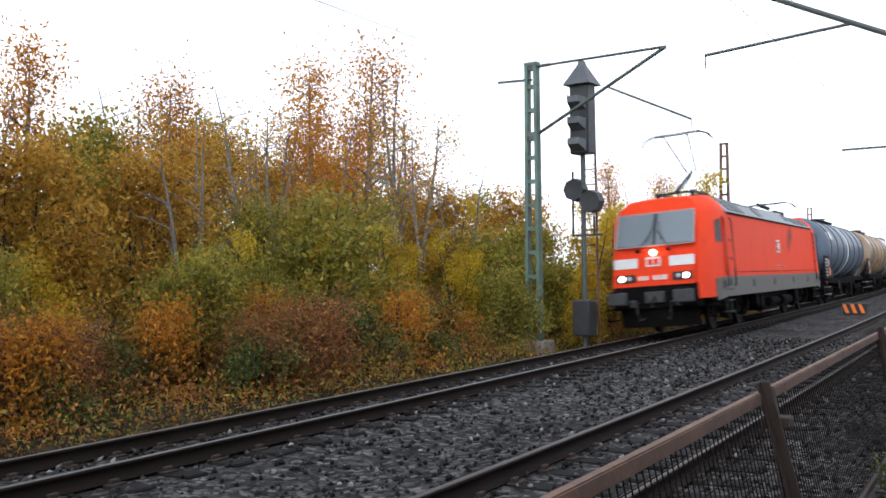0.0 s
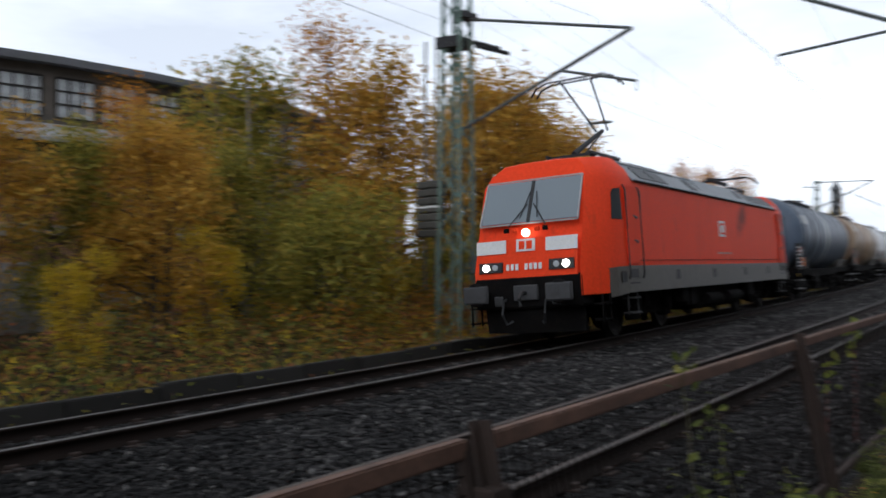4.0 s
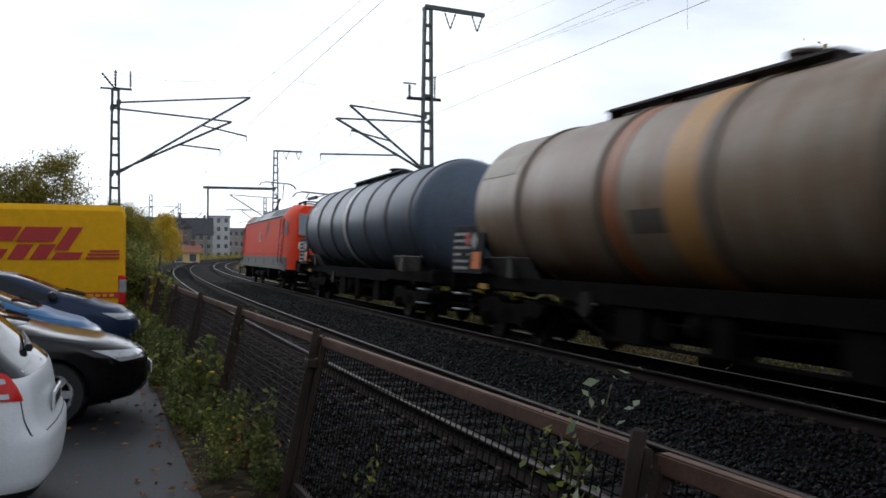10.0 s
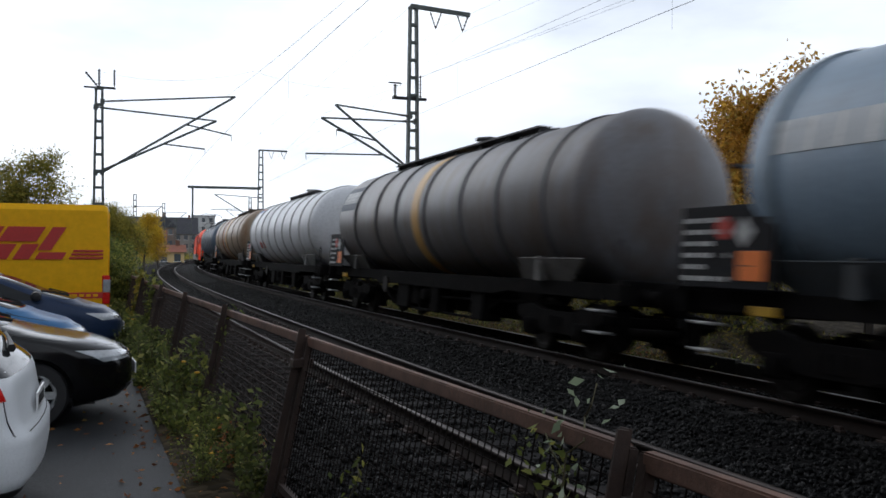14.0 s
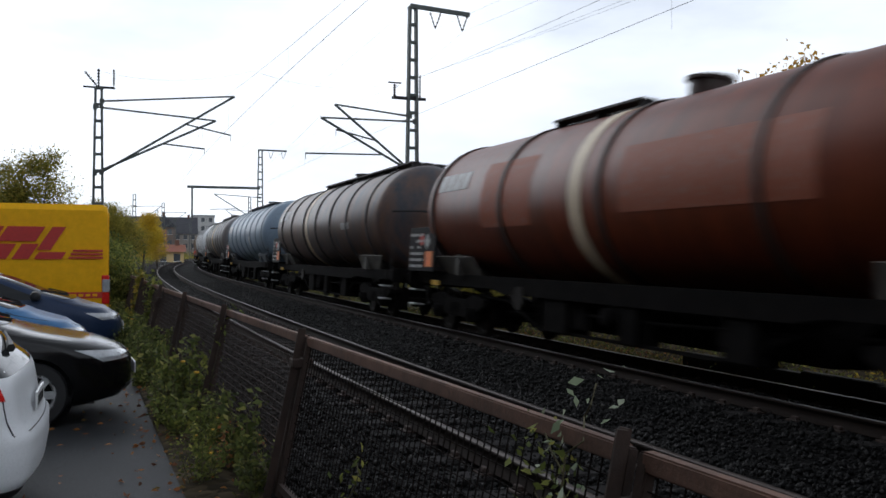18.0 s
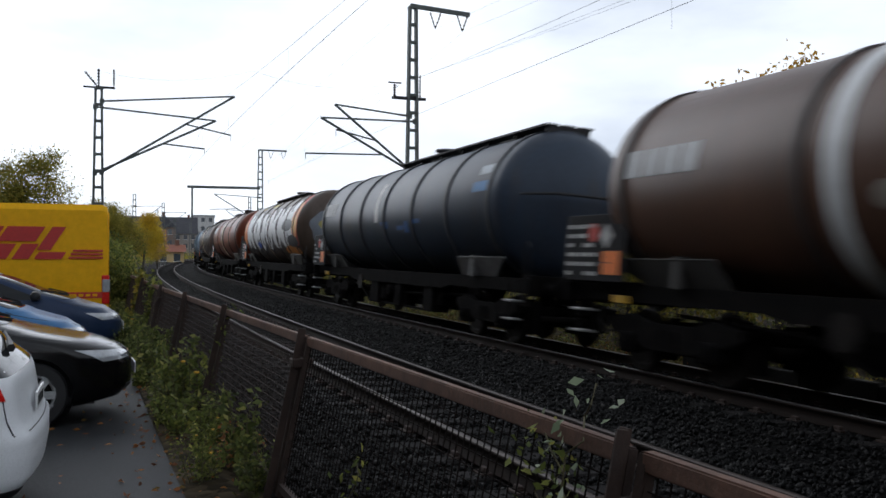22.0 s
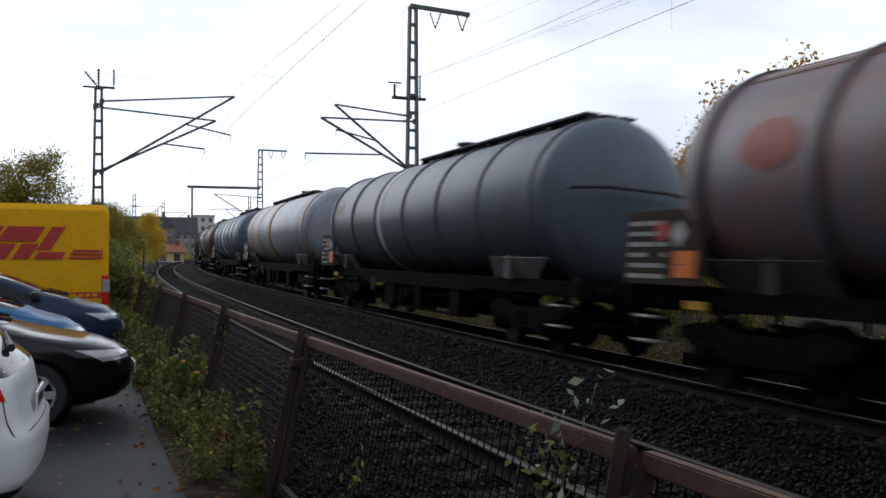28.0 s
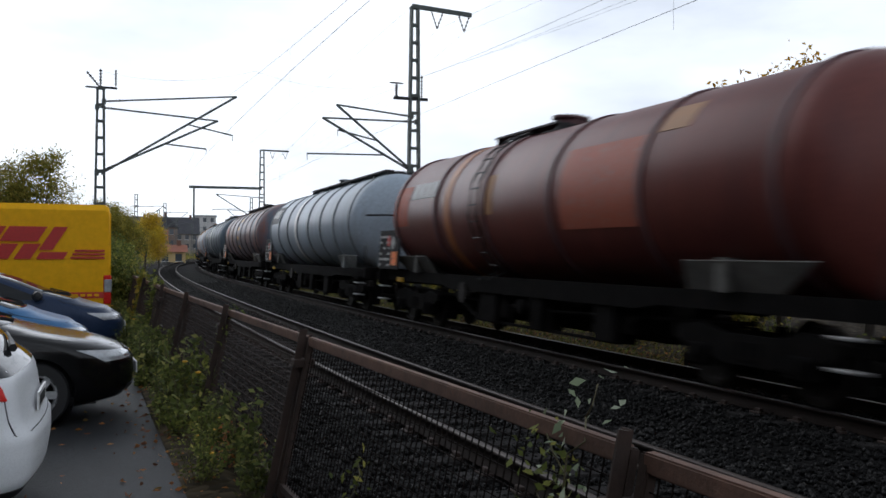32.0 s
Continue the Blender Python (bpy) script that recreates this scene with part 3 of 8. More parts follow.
# ---------------------------------------------------------------- the train
def wheelset_mesh():
    s = Shape()
    for y in (-.75, .75):
        k = 1 if y > 0 else -1
        s.lathe([(y - .065 * k, .2), (y - .065 * k, .44), (y - .05 * k, .47), (y - .03 * k, .445), (y + .065 * k, .43), (y + .065 * k, .36), (y + .03 * k, .33), (y + .03 * k, .14), (y + .09 * k, .13), (y + .09 * k, .05)], "y", 28)
    s.tube((0, -.75, 0), (0, .75, 0), .085, 12)
    return s.mesh("wheelset", M_WHEEL, 40)


def bogie_frame_mesh():
    s = Shape()
    for y in (-1, 1):
        s.loft([[(x, y * 1.0 - .06, zb), (x, y * 1.0 + .06, zb), (x, y * 1.0 + .06, zt), (x, y * 1.0 - .06, zt)]
                for x, zb, zt in ((-1.45, .62, .74), (-1.2, .5, .78), (-.9, .5, .82), (-.5, .36, .72), (.5, .36, .72), (.9, .5, .82), (1.2, .5, .78), (1.45, .62, .74))])
        for x in (-.9, .9):
            s.box(x - .17, y * 1.0 - .11, .28, x + .17, y * 1.0 + .15, .56, bevel=.04)
            s.tube((x, y * 1.0 + .1, .46), (x, y * 1.0 + .2, .46), .1, 12)
            for d in (-.24, .24):
                s.lathe([(.5, .05), (.5, .075), (.74, .075), (.74, .05)], "z", 10, (x + d, y, 0))
        for d in (-.16, 0, .16):
            s.lathe([(.42, .07), (.64, .07)], "z", 10, (d, y * 1.02, 0))
        s.box(-.55, y * .72 - .06, .2, -.4, y * .72 + .06, .6, bevel=.02)
    s.box(-.22, -1.0, .4, .22, 1.0, .68, bevel=.03)
    for x in (-1.35, 1.35):
        s.box(x - .05, -1, .62, x + .05, 1, .72)
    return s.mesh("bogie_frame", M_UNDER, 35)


ME_WHEELSET, ME_BOGIE = wheelset_mesh(), bogie_frame_mesh()


def add_bogie(parent, x, base=.9, scale=1.0):
    b = part("bogie", ME_BOGIE, None, parent, "grimy two-axle bogie frame")
    b.matrix_basis = pose(x, 0, 0) @ Matrix.Diagonal((scale, 1, scale, 1))
    for d in (-base, base):
        w = part("wheelset", ME_WHEELSET, None, b, "steel wheelset")
        w.matrix_basis = pose(d, 0, .46)
    return b


def buffer_mesh():
    s = Shape()
    s.lathe([(0, .1), (0, .13), (.08, .13), (.08, .1), (.32, .1), (.32, .075), (.52, .075)], "x", 14)
    s.lathe([(.5, .05), (.52, .22), (.56, .235), (.6, .2), (.61, .05)], "x", 18)
    return s.mesh("buffer", M_UNDER, 40)


ME_BUFFER = buffer_mesh()


def hook_and_hoses(parent, x, k):
    s = Shape()
    s.path([(x, 0, 1.05), (x + .3 * k, 0, 1.05), (x + .42 * k, 0, .95), (x + .38 * k, 0, .8)], .04, 6)
    part("coupling_hook", s, M_BLACK, parent, "black coupling hook")
    for y in (-.45, .45):
        s = Shape()
        s.path([(x, y, .95), (x + .2 * k, y, .9), (x + .28 * k, y, .65), (x + .2 * k, y * .9, .45), (x + .1 * k, y * .7, .5)], .025, 6)
        part("brake_hose", s, M_BLACK, parent, "black rubber brake hose")


# ---- tank wagons
def around(x, ang, r, zc):
    """A point on the barrel: ang 0 faces the car park, 90 is the top."""
    return (x, math.cos(radians(ang)) * r, zc + math.sin(radians(ang)) * r)


def patch(s, x0, x1, a0, a1, r, zc, slot=0, n=6, thick=.006):
    """A thin curved sheet that lies on the barrel."""
    out, inn = [], []
    for i in range(n + 1):
        a = a0 + (a1 - a0) * i / n
        out.append((around(x0, a, r + thick, zc), around(x1, a, r + thick, zc)))
        inn.append((around(x0, a, r - .01, zc), around(x1, a, r - .01, zc)))
    rings = [[inn[i][0], out[i][0], out[i][1], inn[i][1]] for i in range(n + 1)]
    s.loft(rings, slot)


def blob(s, x, ang, rx, ra, r, zc, slot=0, n=18, rings=4, thick=.006, wob=0.0, seed=0, reach=99.0):
    """A round painted mark that lies on the barrel."""
    rnd = random.Random(seed)
    ks = [1 + wob * rnd.uniform(-1, 1) for _ in range(n)]
    vs = [around(x, ang, r + thick, zc)]
    for k in range(1, rings + 1):
        for i in range(n):
            w = 2 * math.pi * i / n
            vs.append(around(max(-reach, min(reach, x + rx * k / rings * math.cos(w) * ks[i])), ang + ra * k / rings * math.sin(w) * ks[i], r + thick, zc))
    fs = [(0, 1 + i, 1 + (i + 1) % n) for i in range(n)]
    for k in range(rings - 1):
        for i in range(n):
            a, b = 1 + k * n + i, 1 + k * n + (i + 1) % n
            fs.append((a, a + n, b + n, b))
    s.add(vs, fs, slot)


M_TREAD = surface("worn_step_steel", (.32, .32, .32), .5, .5, (.1, .09, .08), .4, 4, 40, .1, .2)
M_LETTER = surface("board_lettering", (.45, .45, .44), .6, 0, (.2, .19, .18), .4, 6, 40, .02, .15)
M_SIGNRED = surface("sign_red", (.5, .035, .02), .5, 0, None, .3, 3, 30, .02, .1)
TANK_R, TANK_Z, END_GAP = 1.45, 2.62, 1.38


def weathered(name, colour, rough, dirt, amount):
    """Tank paint: sheen of old enamel, rust and dust in runs down the sides, and tone that changes from plate to plate."""
    m = surface(name, colour, rough, 0, dirt, amount, .8, 14, .06, .16, .35, spec=.27)
    nodes, links = m.node_tree.nodes, m.node_tree.links
    b = nodes["Principled BSDF"]
    c = b.inputs["Base Color"].links[0].from_socket
    co = nodes.new("ShaderNodeTexCoord").outputs["Object"]
    for scale, freq, edge, most, tint in (((5.0, .35, .35), 1.0, (.46, .72), .2 + .5 * amount, dirt), ((.45, .02, .1), 1.0, (.5, .66), .15 + .5 * amount, tuple(.8 * v for v in dirt)),
                                          ((2.2, .2, .5), 1.3, (.56, .72), .25, tuple(min(.8, v * 1.35) for v in colour))):
        mp = nodes.new("ShaderNodeMapping")
        mp.inputs["Scale"].default_value = scale
        links.new(co, mp.inputs["Vector"])
        f = ramp_of(nodes, links, noise_of(nodes, links, mp.outputs["Vector"], freq, 5, .6), ((edge[0], (0, 0, 0)), (edge[1], (most, most, most))))
        c = mix_rgb(nodes, links, f, c, tint)
    links.new(c, b.inputs["Base Color"])
    return m


def tank_wagon(spec):
    length = spec["length"]          # over the buffers
    half = length / 2
    w = thing("tank_wagon", label=spec["label"], category="tank wagon", group="tank wagons of the train")
    paint = weathered("tank_paint", tuple(c * f * .95 for c, f in zip(spec["paint"], (.98, 1.0, 1.06))), spec.get("rough", .4), spec.get("dirt", (.06, .05, .045)), spec.get("dirty", .4))
    band = surface("band_paint", spec.get("band", tuple(c * .45 for c in spec["paint"])), .6, 0, (.05, .045, .04), .3, 2, 25, .05, .2)
    r, zc = spec.get("r", TANK_R), TANK_Z + spec.get("dz", 0)
    e = half - END_GAP
    near, shrink = e - .66, e / (half - .95)          # the straight part of the barrel

    def fit_x(x):
        return max(-near, min(near, x * shrink))
    s = Shape()
    prof = [(-e, .02), (-e + .015, .3), (-e + .07, .65), (-e + .16, .95), (-e + .27, 1.17), (-e + .4, 1.32), (-e + .52, 1.41), (-e + .64, r)]
    prof = [(a, q * (r / 1.45) if q < r else q) for a, q in prof]
    s.lathe(prof + [(-a, q) for a, q in reversed(prof)], "x", 48, (0, 0, zc))
    barrel = part("barrel", s, paint, w, "weathered cylindrical tank with domed ends", 50)
    # stiffening bands round the barrel
    for i, x in enumerate(fit_x(v) for v in spec["bands"]):
        b = Shape().lathe([(x - .06, r - .01), (x - .06, r + .035), (x + .06, r + .035), (x + .06, r - .01)], "x", 48, (0, 0, zc))
        part("band", b, band, barrel, "" if i else "dark stiffening band", 30)
    for x, wide, colour, name in spec.get("stripes", ()):
        x = fit_x(x)
        b = Shape().lathe([(x - wide / 2, r - .01), (x - wide / 2, r + .012), (x + wide / 2, r + .012), (x + wide / 2, r - .01)], "x", 48, (0, 0, zc))
        part("stripe", b, surface("stripe_paint", tuple(min(.9, 1.15 * c) for c in colour), .5, 0, (.2, .15, .1), .1, 2, 25, .04, .12), barrel, name, 30)
    # painted marks
    for x0, x1, a0, a1, colour, name in spec.get("marks", ()):
        b = Shape()
        patch(b, fit_x(x0), fit_x(x1), a0, a1, r, zc)
        part("marking", b, surface("mark_paint", colour, .6, 0, (.2, .18, .15), .35, 4, 30, .03, .1), barrel, name)
    for k, (x, ang, rx, ra, colour, name) in enumerate(spec.get("blobs", ())):
        b = Shape()
        blob(b, fit_x(x), ang, min(rx, near - abs(fit_x(x)) + .3), ra, r, zc, reach=near, thick=.008 if "outline" in name else .02 if "counter" in name else .014 if "letter" in name else .011, wob=.09, seed=k)
        part("graffiti", b, surface("spray_paint", colour, .5, 0, None, .3, 3, 25, .02, .12), barrel, name)
    if spec.get("end_spray"):
        # a pale cloud of spray with yellow flecks over the trailing end
        qs, xs = [p[1] for p in prof], [p[0] for p in prof]
        for k, (cy, cz, rad, colour) in enumerate(((.35, -.05, .74, (.2, .225, .26)), (.6, .1, .17, (.42, .36, .1)), (.12, -.28, .13, (.42, .36, .1)))):
            b, n = Shape(), 40
            ks = [.93 + .07 * math.sin(3 * math.tau * i / n + k) + .05 * math.sin(7 * math.tau * i / n + 2 * k) for i in range(n)]
            vs = []
            for ring in range(6):
                for i in range(n):
                    y, z = cy + rad * ring / 5 * ks[i] * math.cos(2 * math.pi * i / n), cz + rad * ring / 5 * ks[i] * math.sin(2 * math.pi * i / n)
                    vs.append((float(np.interp(math.hypot(y, z), qs, xs)) - .008 - .004 * k, y, zc + z))
            fs = [(r_ * n + i, r_ * n + (i + 1) % n, (r_ + 1) * n + (i + 1) % n, (r_ + 1) * n + i) for r_ in range(5) for i in range(n)]
            part("graffiti", b.add(vs, fs), surface("spray_paint", colour, .5, 0, (.2, .2, .2), .4, 2, 25, .02, .2), barrel, "pale sprayed cloud" if k == 0 else "yellow sprayed fleck")
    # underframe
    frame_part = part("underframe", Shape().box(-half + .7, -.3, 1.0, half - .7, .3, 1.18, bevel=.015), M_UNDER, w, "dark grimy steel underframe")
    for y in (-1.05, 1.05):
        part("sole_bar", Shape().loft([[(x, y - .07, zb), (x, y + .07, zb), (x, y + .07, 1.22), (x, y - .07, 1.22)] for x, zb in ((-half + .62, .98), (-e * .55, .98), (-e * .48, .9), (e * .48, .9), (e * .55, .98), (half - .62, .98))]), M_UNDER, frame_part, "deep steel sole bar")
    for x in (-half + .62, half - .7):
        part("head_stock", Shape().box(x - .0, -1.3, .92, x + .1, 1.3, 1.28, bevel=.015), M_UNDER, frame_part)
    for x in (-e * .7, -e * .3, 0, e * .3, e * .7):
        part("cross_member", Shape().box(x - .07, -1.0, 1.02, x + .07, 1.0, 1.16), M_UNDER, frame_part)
    for k in (-1, 1):
        s = Shape()
        x = k * e * .74
        for y in (-1, 1):
            s.plate([(x - .9, y * 1.05, 1.22), (x + .9, y * 1.05, 1.22), (x + (.75 if k < 0 else 1.6), y * 1.25, 1.58), (x - (1.6 if k < 0 else .75), y * 1.25, 1.58)], .03)
        s.box(x - .08, -1.25, 1.2, x + .08, 1.25, 1.62)
        part("saddle", s, surface("saddle_paint", tuple(c * (.6 if k < 0 else .2) for c in spec.get("saddle", (.2, .19, .175))), .7, 0, (.04, .035, .03), .5, 3, 25, .1), w, "steel saddle carrying the tank")
        add_bogie(w, k * (half - 3.0))
        for y in (-.88, .88):
            b = part("buffer", ME_BUFFER, None, w)
            b.matrix_basis = pose(k * (half - .61), y, 1.05, 0, 0, 0 if k > 0 else 180)
        hook_and_hoses(w, k * (half - .62), k)
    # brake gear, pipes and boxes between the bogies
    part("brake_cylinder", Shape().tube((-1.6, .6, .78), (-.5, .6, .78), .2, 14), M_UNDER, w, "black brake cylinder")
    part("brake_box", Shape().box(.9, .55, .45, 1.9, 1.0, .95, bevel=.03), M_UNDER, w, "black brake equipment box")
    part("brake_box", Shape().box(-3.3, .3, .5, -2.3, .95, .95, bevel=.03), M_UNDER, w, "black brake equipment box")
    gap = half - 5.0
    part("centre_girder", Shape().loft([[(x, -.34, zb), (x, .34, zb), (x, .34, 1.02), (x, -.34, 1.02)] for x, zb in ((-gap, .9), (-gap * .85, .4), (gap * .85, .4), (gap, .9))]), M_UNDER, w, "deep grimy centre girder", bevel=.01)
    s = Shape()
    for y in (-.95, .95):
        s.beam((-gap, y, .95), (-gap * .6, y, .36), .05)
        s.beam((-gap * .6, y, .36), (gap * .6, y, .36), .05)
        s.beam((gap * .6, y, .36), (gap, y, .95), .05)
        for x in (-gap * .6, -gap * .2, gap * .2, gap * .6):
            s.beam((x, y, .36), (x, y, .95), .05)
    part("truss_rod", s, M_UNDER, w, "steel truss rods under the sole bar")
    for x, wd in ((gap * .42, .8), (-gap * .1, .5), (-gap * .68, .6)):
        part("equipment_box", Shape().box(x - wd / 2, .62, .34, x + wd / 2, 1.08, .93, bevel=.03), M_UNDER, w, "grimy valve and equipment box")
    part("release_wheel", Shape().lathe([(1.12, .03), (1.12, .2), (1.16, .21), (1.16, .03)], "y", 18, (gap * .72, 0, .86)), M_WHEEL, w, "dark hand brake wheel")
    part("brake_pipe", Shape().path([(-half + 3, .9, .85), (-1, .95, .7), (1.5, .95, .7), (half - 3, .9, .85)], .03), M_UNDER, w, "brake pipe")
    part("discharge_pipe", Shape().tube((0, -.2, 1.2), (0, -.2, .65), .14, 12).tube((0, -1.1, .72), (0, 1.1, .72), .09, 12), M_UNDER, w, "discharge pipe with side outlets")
    part("valve_cap", Shape().lathe([(1.08, .13), (1.2, .13), (1.22, .05)], "y", 14, (0, 0, .72)), M_UNDER, w)
    part("brake_handle", Shape().box(half - 2.15, 1.1, .95, half - 1.75, 1.16, 1.06, bevel=.01), M_YELLOW, w, "yellow brake changeover handle")
    # ladder
    lx = spec.get("ladder", .35)
    s = Shape()
    for d in (-.2, .2) if "ladder" in spec else ():
        s.path([around(lx + d, a, r + .09, zc) for a in (-58, -35, -10, 15, 40, 62, 82)], .02, 6)
        s.beam((lx + d, 1.2, 1.15), around(lx + d, -58, r + .09, zc), .03)
    for a in range(-50, 80, 12) if "ladder" in spec else ():
        s.tube(around(lx - .2, a, r + .09, zc), around(lx + .2, a, r + .09, zc), .014, 6)
    if "ladder" in spec:
        part("ladder", s, M_DARKSTEEL, w, "steel side ladder")
    # walkway and manhole
    x0, x1 = spec.get("walkway", (-2.5, 2.5))
    s = Shape()
    for y in (-.36, 0, .36):
        s.box(x0, y - .14, zc + r + .05, x1, y + .14, zc + r + .09)
    n = max(2, int((x1 - x0) / 1.4))
    for i in range(n + 1):
        x = x0 + .05 + (x1 - x0 - .1) * i / n
        s.box(x - .03, -.45, zc + r - .08, x + .03, .45, zc + r + .05)
    walk_top = part("walkway", s, M_DARKSTEEL, w, "grated roof walkway")
    s = Shape().lathe([(-.06, .3), (.22, .3), (.22, .36), (.27, .36), (.3, .2)], "z", 20, (lx - .9, 0, zc + r))
    part("manhole", s, band, w, "bolted manhole cover")
    if spec.get("rail"):
        s = Shape()
        zt = zc + r + .12
        for y in (.48,):
            s.path([(x0, y, zt), (x0 + .1, y, zt + .2), (x1 - .1, y, zt + .2), (x1, y, zt)], .018, 6)
        part("handrail", s, M_DARKSTEEL, walk_top)
    # data board at the leading end, hazard plate, hand brake platform
    xb = half - 1.75
    s = Shape().box(xb - .55, 1.3, 1.24, xb + 1.1, 1.34, 2.22, bevel=.01)
    board = part("data_board", s, surface("board_paint", tuple(.45 * c for c in spec.get("board", (.03, .03, .035))), .7, 0, (.035, .028, .024), .3, 4, 30, .05, spec=.12), w, "dark data board with white lettering bars")
    rnd = random.Random(int(length * 100) + len(spec["label"]))
    s = Shape()
    for row in range(6):
        z, x = 1.32 + row * .14, xb + 1.04
        while x > xb + .2:
            ww = rnd.uniform(.08, .3)
            if rnd.random() < .8:
                s.box(max(x - ww, xb + .2), 1.342, z, x, 1.348, z + .058)
            x -= ww + .06
    tagged(part("lettering", s, M_LETTER, board), kind="stuff")
    s = Shape().box(xb - .42, 1.342, 1.34, xb + .02, 1.352, 1.68, bevel=.004)
    hz = part("hazard_plate", s, M_ORANGE, board, "orange hazard plate")
    part("hazard_diamond", Shape().plate([(xb - .05, 1.344, 1.72), (xb + .12, 1.344, 1.9), (xb - .05, 1.344, 2.08), (xb - .22, 1.344, 1.9)], .01), M_LETTER, board, "white hazard diamond")
    part("warning_disc", Shape().lathe([(1.338, .02), (1.338, .14), (1.348, .14), (1.348, .02)], "y", 18, (xb + .3, 0, 1.95)), M_SIGNRED, board, "red round warning sign")
    part("plate_bar", Shape().box(xb - .23, 1.353, 1.505, xb + .13, 1.356, 1.515), M_BLACK, hz)
    if spec.get("platform"):
        s = Shape()
        x = -half + .75
        s.box(x - .1, -1.2, 1.28, x + .7, 1.2, 1.33)
        for y in (-1.15, 1.15):
            for dx in (0, .5):
                hoop = [(x + dx, y, 1.3), (x + dx, y, 2.35), (x + dx + .06, y, 2.47), (x + dx + .15, y, 2.52), (x + dx + .24, y, 2.47), (x + dx + .3, y, 2.35), (x + dx + .3, y, 1.3)]
                for p0, p1 in zip(hoop, hoop[1:]):
                    s.beam(p0, p1, .05, .035, up=(0, 1, 0))
        part("end_platform", s, M_DARKSTEEL, w, "end platform with dark grey handrails")
    for k in (-1, 1):
        s = Shape()
        x = k * (half - 1.2) - .17
        for d in (0, .35):
            s.path([(x + d, 1.25, .5), (x + d, 1.28, 1.2)], .015)
        st = part("step", s, M_UNDER, w, "hanging corner step")
        for z in (.48, .8):
            part("step_tread", Shape().box(x - .02, 1.16, z, x + .37, 1.4, z + .035, bevel=.008), M_TREAD, st, "worn bright step tread")
        s = Shape().path([(x + .5 * k, 1.3, 1.2), (x + .5 * k, 1.33, 1.75), (x + .5 * k + .12, 1.33, 1.85), (x + .5 * k + .24, 1.33, 1.75), (x + .5 * k + .24, 1.3, 1.2)], .011)
        part("grab_hoop", s, M_DARKSTEEL, w, "dark steel grab hoop")
        # brake rigging hung round each bogie
        s = Shape()
        bx = k * (half - 3.0)
        for y in (-.62, .62):
            for d in (-1.38, -.42, .42, 1.38):
                s.box(bx + d - .05, y - .1, .22, bx + d + .05, y + .1, .8)
            s.beam((bx - 1.4, y, .3), (bx + 1.4, y, .34), .05)
        part("brake_rigging", s, M_UNDER, w, "brake blocks and hangers round the bogie")
    if spec.get("heads"):
        for k in (-1, 1):
            s = Shape()
            s.path([(k * (e + .05), -1.2, zc + .1), (k * (e + .25), -.6, zc + .15), (k * (e + .25), .6, zc + .15), (k * (e + .05), 1.2, zc + .1)], .03)
            part("end_rail", s, M_DARKSTEEL, w)
    return w


WAGON_AT = (8.32, 9.863, 11.416, 13.014, 14.603, 16.12, 17.7, 19.278, 20.816, 22.35, 23.889, 25.41, 26.957, 28.483, 29.981, 31.489)   # when each barrel's front passes u = -16
WHITEISH, CREAM, DARKW = (.62, .63, .63), (.6, .5, .36), (.03, .03, .033)


def even_bands(half, n):
    return [(-half + 1.9) + (2 * half - 3.8) * i / (n - 1) for i in range(n)]


def word(x, a, colour=WHITEISH, name="white painted mark, worn"):
    """A worn white mark, as blocks."""
    return [(x - .43 * i - .37, x - .43 * i, a, a + 15, colour, name) for i in range(4)]


